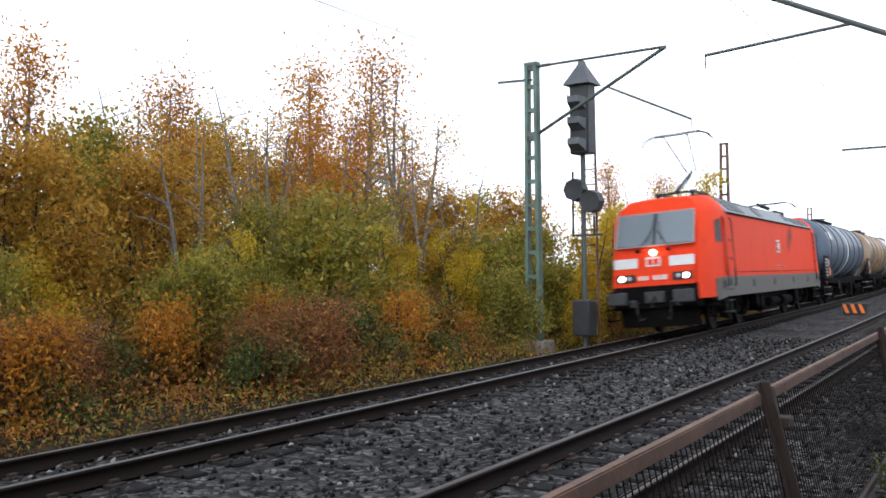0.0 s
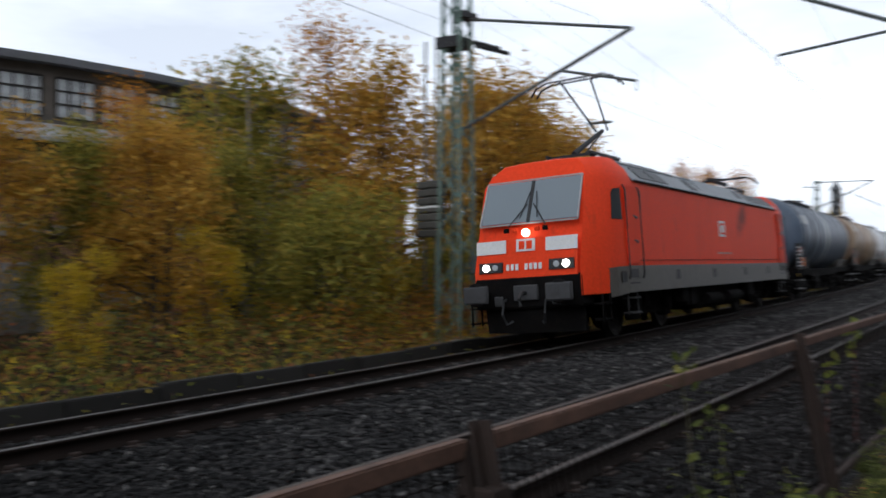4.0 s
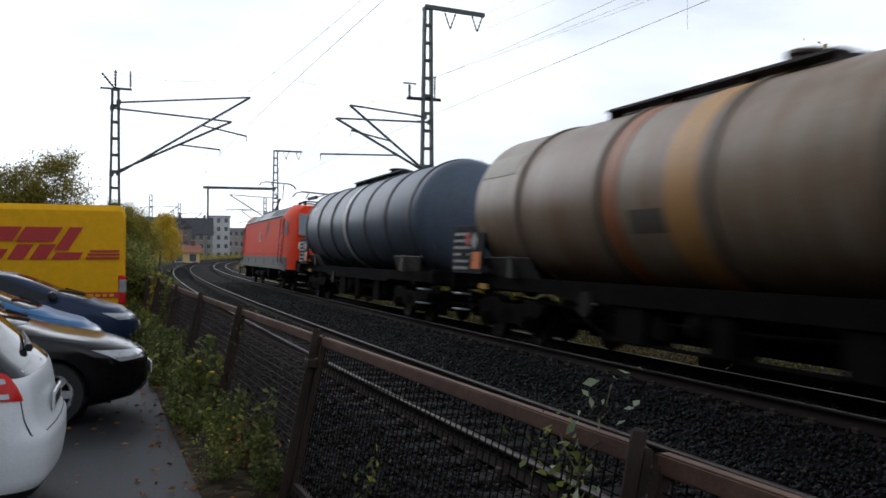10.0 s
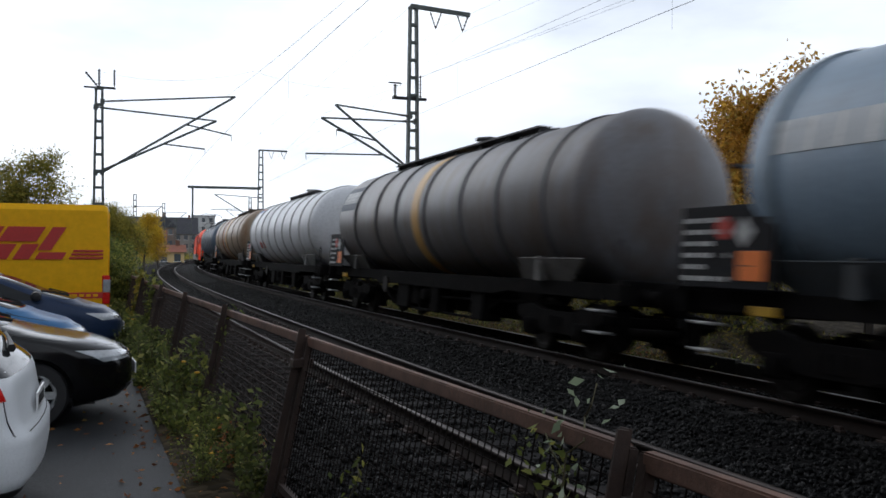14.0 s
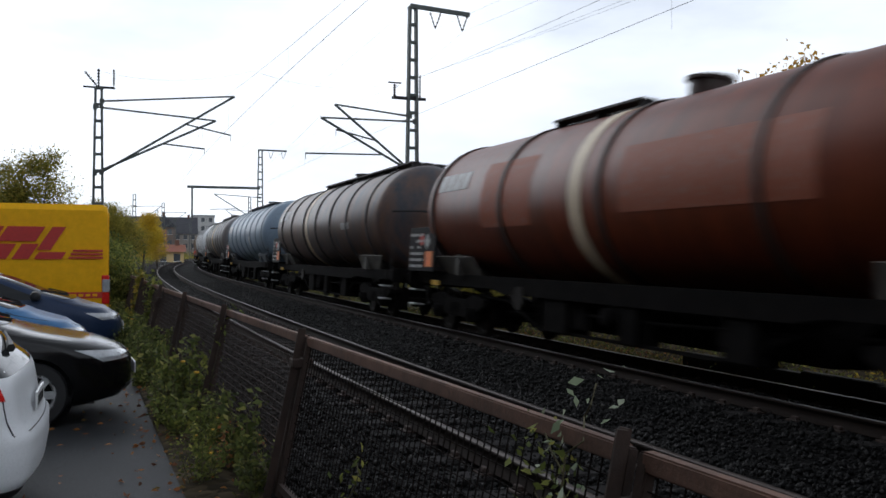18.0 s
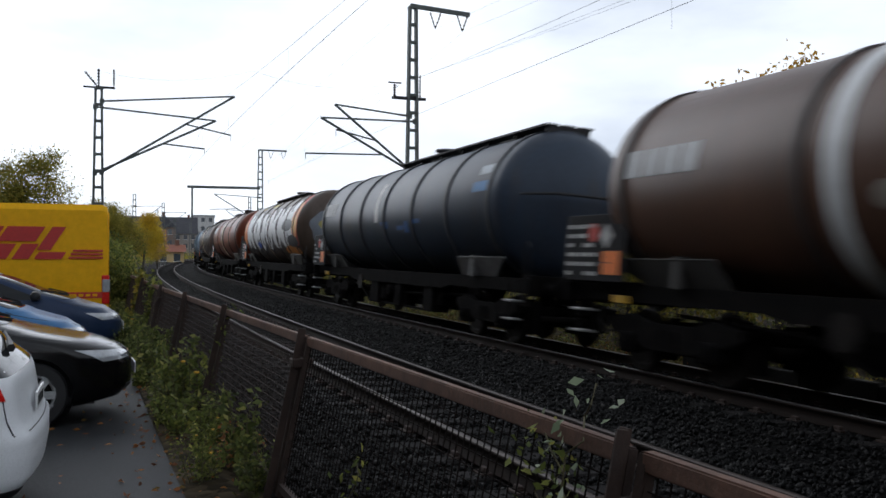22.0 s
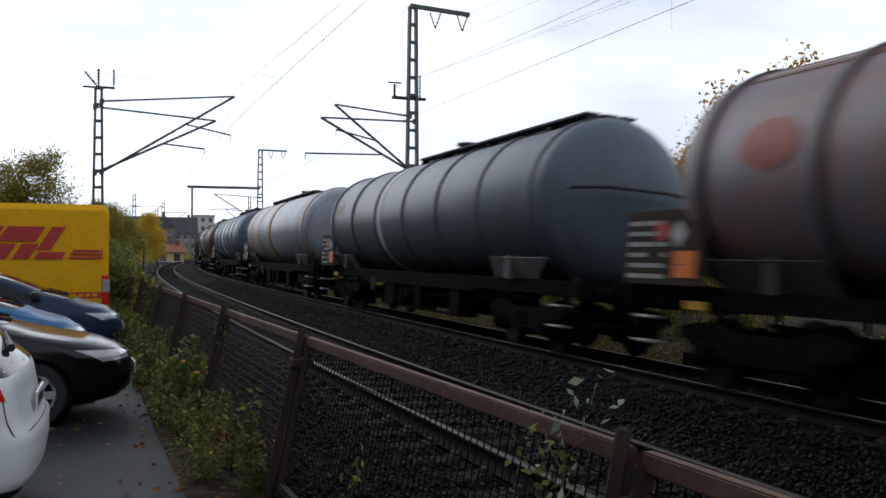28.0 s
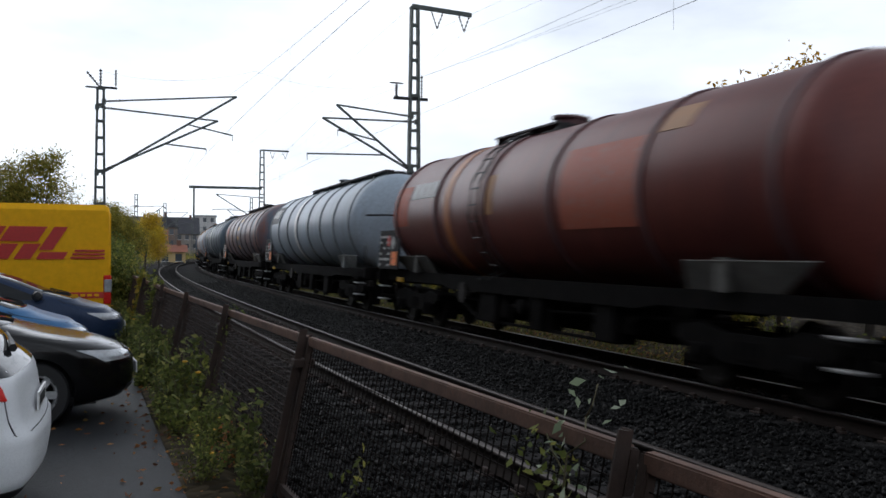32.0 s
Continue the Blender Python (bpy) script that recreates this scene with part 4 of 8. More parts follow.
def specs():
    out = []

    def add(label, paint, n=6, **k):
        i = len(out)
        length = front_at(WAGON_AT[i]) - front_at(WAGON_AT[i + 1]) - .1 if i + 1 < len(WAGON_AT) else 17.9
        half = length / 2
        out.append(dict(label=label, paint=paint, length=length, bands=k.pop("bandx", even_bands(half, n)), **k))
        return out[-1]
    add("dark slate-blue tank wagon with one white stripe", (.125, .16, .205), 7, dirty=.2, stripes=((.4, .3, WHITEISH, "white stripe"),), band=(.045, .055, .07), walkway=(-2.2, 3.4), marks=tuple(word(7.5, 14)))
    add("dusty beige-brown tank wagon streaked with rust", (.37, .29, .2), 6, bandx=[5.4, 2.4, -.5, -3.4, -6.4], stripes=((2.0, .4, (.36, .13, .05), "rust-brown stripe"), (.15, .7, (.52, .28, .09), "ochre stripe")), dirt=(.23, .105, .045), dirty=.55,
        band=(.16, .12, .08), marks=((5.8, 7.5, 20, 38, (.55, .5, .42), "worn cream name panel"), (.6, 1.5, -28, -14, (.12, .1, .08), "dark data panel")), walkway=(-1.5, 3.8))
    add("pale grey-white tank wagon with grey bands", (.84, .84, .82), 9, band=(.46, .46, .46), dirt=(.6, .59, .56), dirty=.08, stripes=((2.9, .22, (.75, .75, .74), "white stripe"),), 
        marks=((5.5, 7.1, 42, 45, (.08, .2, .55), "thin blue line"), (5.5, 7.1, 48, 51, (.6, .15, .12), "thin red line"), (4.2, 4.7, -32, -20, (.45, .06, .04), "red warning panel"), (3.4, 3.9, -32, -20, (.45, .06, .04), "red warning panel")), walkway=(-3, 2.5), saddle=(.3, .3, .29))
    add("grey tank wagon, brown with dirt, with a mustard stripe", (.215, .21, .21), 7, band=(.08, .08, .085), dirt=(.13, .09, .06), dirty=.55, bandx=[5.8, 3.6, 1.8, -.4, -2.7, -4.6, -6.6], stripes=((.25, .5, (.55, .33, .1), "mustard stripe"),), marks=((5.7, 7.7, 10, 40, (.05, .07, .11), "blue-black name panel"),) + tuple(word(7.5, 18)), walkway=(-4, 5))
    add("light blue-grey tank wagon", (.28, .36, .43), 8, band=(.19, .245, .29), dirt=(.15, .17, .18), dirty=.15, marks=tuple(word(7.0, 4)) + ((-3.0, -2.2, -30, -8, (.5, .52, .52), "pale data panel"),), walkway=(-4, 5), saddle=(.22, .26, .3), heads=True)
    add("brown-grey tank wagon with a cream stripe", (.065, .07, .08), 7, band=(.03, .028, .028), dirt=(.2, .105, .06), dirty=.68, bandx=[6.5, 4.5, 2.2, .1, -2.1, -4.3, -6.6], stripes=((1.7, .35, CREAM, "cream stripe"),), marks=tuple(word(7.2, 10)) + ((-4.6, -3.6, -12, -4, (.35, .35, .35), "pale mark"),), walkway=(-7, 3.2), heads=True)
    add("red-brown tank wagon with a cream stripe and an end platform", (.19, .04, .014), 5, band=(.035, .018, .014), dirt=(.055, .019, .012), dirty=.5, stripes=((.75, .38, CREAM, "cream stripe"),), marks=tuple(word(7.1, 12)) + ((-4.6, -.6, -16, 22, (.26, .055, .016), "lighter orange-brown repainted panel"), (2.4, 4.6, -20, 30, (.28, .06, .018), "lighter orange-brown repainted panel")), walkway=(.5, 3.4), platform=True, saddle=(.28, .25, .22))
    g = add("brown tank wagon covered with large white graffiti letters", (.11, .08, .06), 6, band=(.07, .05, .04), dirt=(.055, .04, .03), dirty=.5, bandx=[4.2, 1.9, -.3, -2.7, -4.7, -6.6], stripes=((.05, .3, (.5, .36, .25), "cream stripe"),), walkway=(-3.5, 4))
    blobs = [(7.0, 4, .75, 34, (.6, .06, .03), "red sprayed flame"), (6.9, 0, .55, 24, (.8, .24, .03), "orange sprayed counter-flame"), (7.2, -24, .5, 9, (.7, .12, .03), "red sprayed patch")]
    for x, rx, a in ((5.75, .66, 1), (4.55, .8, 0), (3.1, .95, 0), (1.5, 1.02, -1), (-.5, 1.12, 1), (-2.6, 1.2, 2), (-4.5, 1.1, 4), (-5.9, .8, 12)):
        blobs += [(x, a - 2, rx + .12, 40, (.015, .015, .017), "black graffiti outline"), (x + .04, a, rx - .12, 35, (.97, .97, .98), "white graffiti letter")]
        if x not in (5.75, -4.5, -5.9):
            blobs.append((x + .1, a + 6, .17, 10, (.02, .02, .022), "black graffiti counter"))
            blobs.append((x - .3, a - 20, .12, 7, (.02, .02, .022), "black graffiti counter"))
    blobs += [(-7.0, 14, .9, 44, (.62, .05, .02), "red sprayed flame"), (-6.9, 10, .7, 30, (.75, .24, .03), "orange sprayed counter-flame"), (-6.7, 2, .5, 14, (.8, .4, .05), "yellow sprayed counter-flame"),
              (-5.4, -38, 1.5, 9, (.78, .28, .03), "orange sprayed letter foot"), (2.6, -26, .5, 6, (.04, .12, .6), "blue sprayed counter mark"), (4.2, 48, .5, 5, (.6, .5, .1), "yellow sprayed mark"), (1.0, 50, .6, 5, (.6, .5, .1), "yellow sprayed mark")]
    blobs += [(-6.2, -22, 1.0, 9, (.05, .05, .055), "black sprayed counter shade"), (-5.2, 3, 1.1, 9, (.12, .125, .13), "dark grey counter data panel")]
    g["blobs"], g["end_spray"] = tuple(blobs), True
    add("blue-black tank wagon with a short white stripe and blue scrawls", (.038, .054, .078), 7, band=(.018, .022, .03), dirty=.2, marks=tuple(word(7.2, 6)) + ((.6, .88, -8, 34, (.9, .9, .88), "short white stripe"), (-7.0, -6.3, 22, 30, (.5, .55, .6), "white scrawl"), (-6.9, -6.2, 8, 16, (.05, .2, .45), "blue scrawl"), (-2.9, -2.2, -12, -8, (.04, .12, .32), "blue scrawl"), (-2.0, -1.7, -20, -9, (.04, .12, .32), "blue scrawl"), (-1.6, -1.1, -17, -13, (.04, .12, .32), "blue scrawl"), (-.3, .05, -15, -8, (.04, .12, .32), "blue scrawl"), (.1, .35, -11, -8, (.04, .12, .32), "blue scrawl")), walkway=(-7, 1.8), heads=True, saddle=(.2, .2, .2))
    add("brown tank wagon with a white stripe and a stepped middle", (.13, .064, .038), 5, band=(.05, .038, .034), dirt=(.075, .045, .033), dirty=.5, stripes=((3.0, .3, WHITEISH, "white stripe"), (-.5, 1.0, (.03, .03, .032), "dark recessed belt")), marks=tuple(word(7.0, 2)) + ((-1.9, -1.2, 5, 28, (.4, .34, .2), "ochre data panel"),),
        blobs=tuple((x, a, rx, ra, (.26, .23, .2), "grey scrawl") for x, a, rx, ra in ((2.3, -16, .18, 6), (1.9, -10, .3, 3), (1.4, -15, .16, 8), (.9, -12, .26, 4), (.5, -18, .15, 5), (-1.8, -20, .2, 7), (-2.3, -14, .34, 3), (-2.8, -19, .17, 8), (-3.3, -16, .28, 4))), walkway=(-2.4, .6), ladder=-.5)
    add("slate-blue tank wagon with a white stripe", (.14, .19, .245), 7, band=(.075, .1, .125), dirty=.1, stripes=((.95, .36, (.75, .74, .7), "dirty white stripe"),), marks=tuple(word(7.1, 8)), walkway=(-7, 1.5), heads=True, saddle=(.22, .24, .25))
    add("pale grey tank wagon with rust-orange bands", (.42, .46, .52), 3, band=(.3, .15, .05), dirt=(.2, .15, .1), dirty=.45, stripes=((6.0, .4, (.36, .2, .08), "rust-orange stripe"), (.5, .4, (.42, .22, .08), "rust-orange stripe"), (3.3, .5, (.4, .2, .08), "rust-orange stripe")), marks=tuple(word(7.0, 12)), walkway=(-4, 6))
    add("slate-grey tank wagon with a white stripe", (.135, .17, .2), 7, band=(.07, .085, .1), dirty=.15, stripes=((2.1, .28, (.6, .6, .59), "white stripe"),), marks=((6.2, 7.0, 6, 22, (.4, .36, .26), "cream panel"),), walkway=(-7, 1.8), heads=True, saddle=(.25, .26, .26))
    add("rusty grey-red tank wagon with a row of ochre patches", (.15, .175, .21), 8, band=(.06, .045, .045), dirt=(.34, .125, .07), dirty=.6, marks=tuple((.1, .6, a, a + 8, (.7, .42, .12), "ochre square patch") for a in (-32, -12, 8, 28, 48)) + ((-6.8, 7.2, 52, 128, (.17, .075, .05), "rust-stained barrel top"),), blobs=((5.9, 10, .45, 12, (.32, .06, .03), "red round emblem"),), walkway=(-4, 4.5), board=(.1, .07, .05))
    add("light grey-blue tank wagon with a pale stripe", (.45, .52, .57), 8, band=(.22, .25, .28), dirty=.08, dirt=(.25, .26, .27), stripes=((1.4, .48, (.85, .83, .77), "cream stripe"),), marks=((5.5, 7.7, 8, 40, (.05, .055, .065), "black name panel"),) + tuple(word(7.5, 18)), walkway=(-7, 3.5), heads=True, saddle=(.28, .3, .3))
    add("purple-red tank wagon with orange panels", (.185, .052, .04), 6, band=(.1, .04, .045), dirt=(.1, .035, .035), dirty=.45, stripes=((3.5, .35, (.36, .13, .04), "orange-brown stripe"),), marks=((6.2, 7.3, -14, 24, (.4, .075, .03), "orange-red panel"), (-1.8, -4.2, -24, 28, (.36, .07, .03), "orange-red panel"), (1.0, 1.4, -10, 20, (.35, .16, .05), "ochre panel"), (-4.4, -5.1, 28, 46, (.38, .19, .08), "ochre patch")) + tuple(word(6.0, 10)),
        walkway=(.4, 3.2), ladder=1.7)
    return out


# ---- locomotive
def loco():
    lo = thing("locomotive", label="red electric freight locomotive with a grey skirt and lit headlamps", category="locomotive")
    HL = 9.2

    def setback(z):
        return float(np.interp(z, (0, 1.5, 2.15, 3.25, 3.6, 3.8), (.0, 0, .1, .62, .9, 1.15)))

    def section(x, wide, top, k):
        """Ring of (y, z) with the nose raked."""
        ring = []
        za, zb = (3.22, 3.48) if top > 3.6 else (3.22, 3.27)
        for y, z in ((-wide, .95), (-wide, 1.5), (-wide * .985, za), (-wide * .9, zb), (-wide * .72, top - .04), (-wide * .3, top),
                     (wide * .3, top), (wide * .72, top - .04), (wide * .9, zb), (wide * .985, za), (wide, 1.5), (wide, .95)):
            ring.append((x - math.copysign(setback(z), x) * k, y, z))
        return ring
    s = Shape()
    xs = [(-HL, 1.13, 3.7, 1), (-HL + .08, 1.18, 3.73, .98), (-HL + .5, 1.33, 3.75, .82), (-HL + 1.05, 1.45, 3.77, .5), (-HL + 1.7, 1.48, 3.78, .22), (-HL + 2.2, 1.48, 3.78, 0), (-HL + 2.21, 1.48, 3.3, 0)]
    s.loft([section(*r) for r in xs] + [section(-x, w_, t_, k) for x, w_, t_, k in reversed(xs)])
    body = part("body", s, M_RED, lo, "bright red painted steel body, sooty near the roof", 28)
    # grey skirt band, grey roof
    for y in (-1, 1):
        s = Shape()
        s.loft([[(x, y * 1.475, .93), (x, y * 1.497, .93), (x, y * 1.497, 1.47), (x, y * 1.475, 1.47)] for x in (-7.55, 7.55)])
        part("skirt_band", s, M_LOCOGREY, lo, "dark grey skirt band")
        for k in (-1, 1):
            part("skirt_end", Shape().plate([(k * 7.55, y * 1.486, .93), (k * 8.15, y * 1.46, .88), (k * 8.15, y * 1.46, 1.45), (k * 7.55, y * 1.486, 1.47)], .02), M_LOCOGREY, lo)
            part("skirt_end", Shape().plate([(k * 8.15, y * 1.46, .88), (k * 8.42, y * 1.402, .86), (k * 8.4, y * 1.406, 1.43), (k * 8.15, y * 1.46, 1.45)], .02), M_LOCOGREY, lo)
        # side grille boxes under the roof edge and the long panel joint
        s = Shape()
        s.beam((-6.9, y * 1.484, 3.235), (6.9, y * 1.484, 3.235), .02, .04)
        s.beam((-6.9, y * 1.486, 1.58), (6.9, y * 1.486, 1.58), .012, .01)
        part("panel_joint", s, M_UNDER, body)
    s = Shape()
    s.loft([[(x, -1.478, 3.24), (x, -1.465, 3.28), (x, -1.1, 3.64), (x, -.5, 3.8), (x, .5, 3.8), (x, 1.1, 3.64), (x, 1.465, 3.28), (x, 1.478, 3.24)] for x in (-6.98, 6.98)])
    roof = part("roof", s, M_ROOFGREY, lo, "grey sloped roof panels", 20)
    M_GRILLE = surface("roof_grille_grey", (.07, .075, .083), .6, .1, (.1, .095, .09), .3, 3, 30, .1, .15)
    for y in (-1, 1):
        for x0, x1 in ((-6.7, -5.7), (-5.4, -4.4), (-4.1, -3.6), (2.0, 2.5), (4.4, 5.3), (5.4, 6.3)):
            part("roof_grille", Shape().plate([(x0, y * 1.42, 3.335), (x1, y * 1.42, 3.335), (x1, y * 1.14, 3.61), (x0, y * 1.14, 3.61)], .02), M_GRILLE, roof, "grey roof ventilation grille")
    s = Shape()
    s.loft([[(x, -1.42, 3.32), (x, -1.1, 3.7), (x, -.5, 3.9), (x, .5, 3.9), (x, 1.1, 3.7), (x, 1.42, 3.32)] for x in (-2.95, 1.55)])
    hump = part("roof_hump", s, M_ROOFGREY, roof, "raised middle section of the grey roof", 20)
    for y in (-1, 1):
        part("hump_grille", Shape().plate([(-2.85, y * 1.37, 3.395), (-2.4, y * 1.37, 3.395), (-2.4, y * 1.17, 3.63), (-2.85, y * 1.17, 3.63)], .02), M_GRILLE, hump, "dark square vent")
    for x in (-4.0, 2.7, 5.0):
        part("roof_hatch", Shape().box(x - 1.1, -.7, 3.78, x + 1.1, .7, 3.86, bevel=.03), M_ROOFGREY, roof)
    # faces of both cabs
    for k in (1, -1):
        def P(y, z, out=.006):
            x = HL - setback(z) + out
            x -= max(0, abs(y) - 1.2) * 1.6
            return (k * x, y, z)
        cab = part("cab_front", Shape().plate([P(-1.08, 1.35, .002), P(1.08, 1.35, .002), P(1.08, 2.12, .002), P(-1.08, 2.12, .002)], .02), M_RED, lo, "flat red cab front below the windscreen")
        ws = part("windscreen", Shape().plate([P(-1.04, 2.44, .01), P(1.04, 2.44, .01), P(1.02, 3.28, .01), P(-1.02, 3.28, .01)], .02), M_LOCOGLASS, lo, "raked split windscreen")
        s = Shape()
        c = [P(-1.06, 2.41, .02), P(1.06, 2.41, .02), P(1.04, 3.31, .02), P(-1.04, 3.31, .02)]
        for a, b in zip(c, c[1:] + c[:1]):
            s.beam(a, b, .03)
        part("screen_frame", s, surface("screen_gasket", (.4, .37, .36), .5), ws)
        part("screen_pillar", Shape().beam(P(0, 2.42, .02), P(0, 3.28, .02), .07, .03), M_BLACK, ws, "dark centre pillar")
        s = Shape()
        for y, e in ((-.4, -.06), (.4, .08)):
            s = Shape().beam(P(y, 2.36, .05), P(e, 2.8, .045), .018)
            s.beam(P(e - .12 * (1 if y < 0 else -1), 2.52, .05), P(e + .03, 3.05, .045), .018, .012)
            part("wiper", s, M_BLACK, ws)
        for y in (-.76, .76):
            part("marker_panel", Shape().plate([P(y - .33, 1.84, .02), P(y + .33, 1.84, .02), P(y + .33, 2.1, .02), P(y - .33, 2.1, .02)], .02), M_WHITE, cab, "white reflective panel")
            lamp = part("headlamp", Shape().plate([P(y - .26, 1.47, .02), P(y + .26, 1.47, .02), P(y + .26, 1.67, .02), P(y - .26, 1.67, .02)], .03), M_BLACK, cab, "dark lamp cluster housing")
            s = Shape().lathe([(0, .02), (.0, .07), (.03, .07), (.045, .045), (.045, .01)], "x", 18)
            lit = k > 0
            o = part("lamp_lens", s, M_LAMP if lit else M_LAMPGLASS, lamp, "lit round headlamp lens" if lit else "unlit round lamp lens")
            q = P(y + (.1 if y < 0 else -.1) * -1, 1.57, .03)
            o.matrix_basis = pose(q[0], q[1], q[2], 0, 0, 0 if k > 0 else 180)
            o = part("lamp_lens", Shape().lathe([(0, .02), (.0, .06), (.02, .06), (.03, .01)], "x", 14), M_LAMPGLASS, lamp)
            q = P(y + (.1 if y < 0 else -.1), 1.57, .03)
            o.matrix_basis = pose(q[0], q[1], q[2], 0, 0, 0 if k > 0 else 180)
        o = part("top_lamp", Shape().lathe([(0, .02), (.0, .075), (.05, .075), (.06, .04), (.06, .01)], "x", 18), M_LAMP if k > 0 else M_LAMPGLASS, cab, "centre headlamp")
        q = P(0, 2.22, .02)
        o.matrix_basis = pose(*q, 0, 0, 0 if k > 0 else 180)
        for y in (-.42, .42, -.24, .24):
            part("wiper_motor", Shape().box(*(sorted((q[0] - .02 * k, q[0] + .06 * k))[0], y - .05, 2.24), *(sorted((q[0] - .02 * k, q[0] + .06 * k))[1], y + .05, 2.33), bevel=.015), M_UNDER if abs(y) > .3 else M_RED, cab)
        # emblem: a white-framed plaque with two plain blocks
        em = part("emblem", Shape().plate([P(-.2, 1.86, .02), P(.2, 1.86, .02), P(.2, 2.1, .02), P(-.2, 2.1, .02)], .02), M_WHITE, cab, "white plaque with plain red blocks")
        s = Shape()
        for a, b in ((-.14, -.02), (.02, .14)):
            s.plate([P(a, 1.9, .035), P(b, 1.9, .035), P(b, 2.06, .035), P(a, 2.06, .035)], .012)
        part("emblem_block", s, M_RED, em)
        for i in range(8):
            if i != 3:
                a = -.42 + i * .1
                part("number_bar", Shape().plate([P(a, 1.5, .02), P(a + .065, 1.5, .02), P(a + .065, 1.62, .02), P(a, 1.62, .02)], .012), M_WHITE, cab, "" if i else "pale bar where the running number stands")
        # buffer beam, snow plough, buffers, steps
        x0, x1 = sorted((k * 8.75, k * 9.15))
        part("buffer_beam", Shape().box(*(min(k * 8.6, k * 9.225), -1.15, .74), *(max(k * 8.6, k * 9.225), 1.15, 1.38), bevel=.05), M_UNDER, lo, "black buffer beam")
        for y in (-.88, .88):
            b = part("buffer", ME_BUFFER, None, lo)
            b.matrix_basis = pose(k * 9.1, y, 1.05, 0, 0, 0 if k > 0 else 180)
            part("buffer_head", Shape().box(*(min(k * 9.62, k * 9.7), y - .27, .88), *(max(k * 9.62, k * 9.72), y + .27, 1.22), bevel=.03), M_BUFFER, b.parent, "broad dark grey buffer plate")
        part("plough", Shape().loft([[(k * (9.08 - .16 * abs(y)), y, .26), (k * (8.98 - .16 * abs(y)), y, .26), (k * (9.0 - .1 * abs(y)), y, .78), (k * (9.14 - .16 * abs(y)), y, .78)] for y in (-1.06, -.55, 0, .55, 1.06)]), M_UNDER, lo, "grimy dark track clearer")
        for y in (-.55, .55):
            part("plough_stay", Shape().beam((k * 9.0, y, .45), (k * 8.95, y, .95), .1, .06), M_UNDER, lo)
        s = Shape().box(min(k * 9.15, k * 9.3), -.26, .9, max(k * 9.15, k * 9.3), .26, 1.2, bevel=.02)
        for y in (-.62, .62):
            s.box(min(k * 9.15, k * 9.24), y - .1, .8, max(k * 9.15, k * 9.24), y + .1, 1.0, bevel=.02)
        part("coupler_plate", s, M_BUFFER, lo, "dark grey coupler plate and sockets")
        for y in (-1, 1):
            s = Shape()
            for z in (.45, .75):
                s.box(min(k * 8.5, k * 8.9), y * 1.36 - .12, z, max(k * 8.5, k * 8.9), y * 1.36 + .1, z + .03)
            s.beam((k * 8.5, y * 1.42, .4), (k * 8.5, y * 1.42, .95), .03)
            s.beam((k * 8.9, y * 1.42, .4), (k * 8.9, y * 1.42, .95), .03)
            part("shunter_step", s, M_UNDER, lo)
        hook_and_hoses(lo, k * 9.15, k)
        # side doors, cab windows, grab rails
        for y in (-1, 1):
            dx = 7.25
            d = part("cab_door", Shape().plate([(k * (dx - .33), y * 1.492, 1.5), (k * (dx + .33), y * 1.492, 1.5), (k * (dx + .33), y * 1.484, 3.1), (k * (dx - .33), y * 1.484, 3.1)], .02), M_RED, lo, "red cab door", bevel=.01)
            for e in (-.42, .42):
                part("grab_rail", Shape().path([(k * (dx + e), y * 1.53, 1.2), (k * (dx + e), y * 1.56, 1.3), (k * (dx + e), y * 1.55, 3.0), (k * (dx + e), y * 1.5, 3.1)], .02), M_DARKSTEEL, d, "steel grab rail")
            for z in (1.95, 2.45):
                part("door_handle", Shape().path([(k * (dx - .25), y * 1.5, z), (k * (dx - .2), y * 1.55, z), (k * (dx - .02), y * 1.55, z + .03)], .02), M_GALV, d)
            s = Shape()
            s.plate([(k * 7.7, y * 1.466, 2.4), (k * 8.15, y * 1.42, 2.4), (k * 8.06, y * 1.394, 2.93), (k * 7.97, y * 1.41, 3.02), (k * 7.7, y * 1.45, 3.04)], .02)
            part("cab_window", s, M_CABGLASS, lo, "dark cab side window with rounded corners", bevel=.008)
            s = Shape()
            for z in (.5, .8, 1.1):
                s.box(min(k * (dx - .28), k * (dx + .28)), y * 1.4 - .1, z, max(k * (dx - .28), k * (dx + .28)), y * 1.4 + .1, z + .03)
            for e in (-.28, .28):
                s.beam((k * (dx + e), y * 1.42, .48), (k * (dx + e), y * 1.42, 1.2), .03)
            part("cab_step", s, M_DARKSTEEL, d, "steel cab steps")
            part("step_recess", Shape().box(min(k * (dx - .22), k * (dx + .22)), y * 1.5 - .006, 1.22, max(k * (dx - .22), k * (dx + .22)), y * 1.5 + .006, 1.4), M_BLACK, d)
    # emblem and small bars on the sides
    for y in (-1, 1):
        em = part("side_emblem", Shape().box(-.1, y * 1.492 - .006, 2.2, .48, y * 1.492 + .006, 2.62), M_WHITE, lo, "white side plaque with plain red blocks")
        s = Shape().box(-.04, y * 1.5 - .005, 2.26, .42, y * 1.5 + .005, 2.56)
        part("emblem_field", s, M_RED, em)
        s = Shape()
        for a, b in ((.02, .16), (.22, .36)):
            s.box(a, y * 1.507 - .004, 2.31, b, y * 1.507 + .004, 2.51)
        part("emblem_block", s, M_WHITE, em)
        faded = surface("faded_lettering", (.55, .25, .2), .6)
        for i in range(10):
            part("number_bar", Shape().box(-.6 + i * .14, y * 1.494 - .004, 1.735, -.51 + i * .14, y * 1.494 + .004, 1.785), faded, lo)
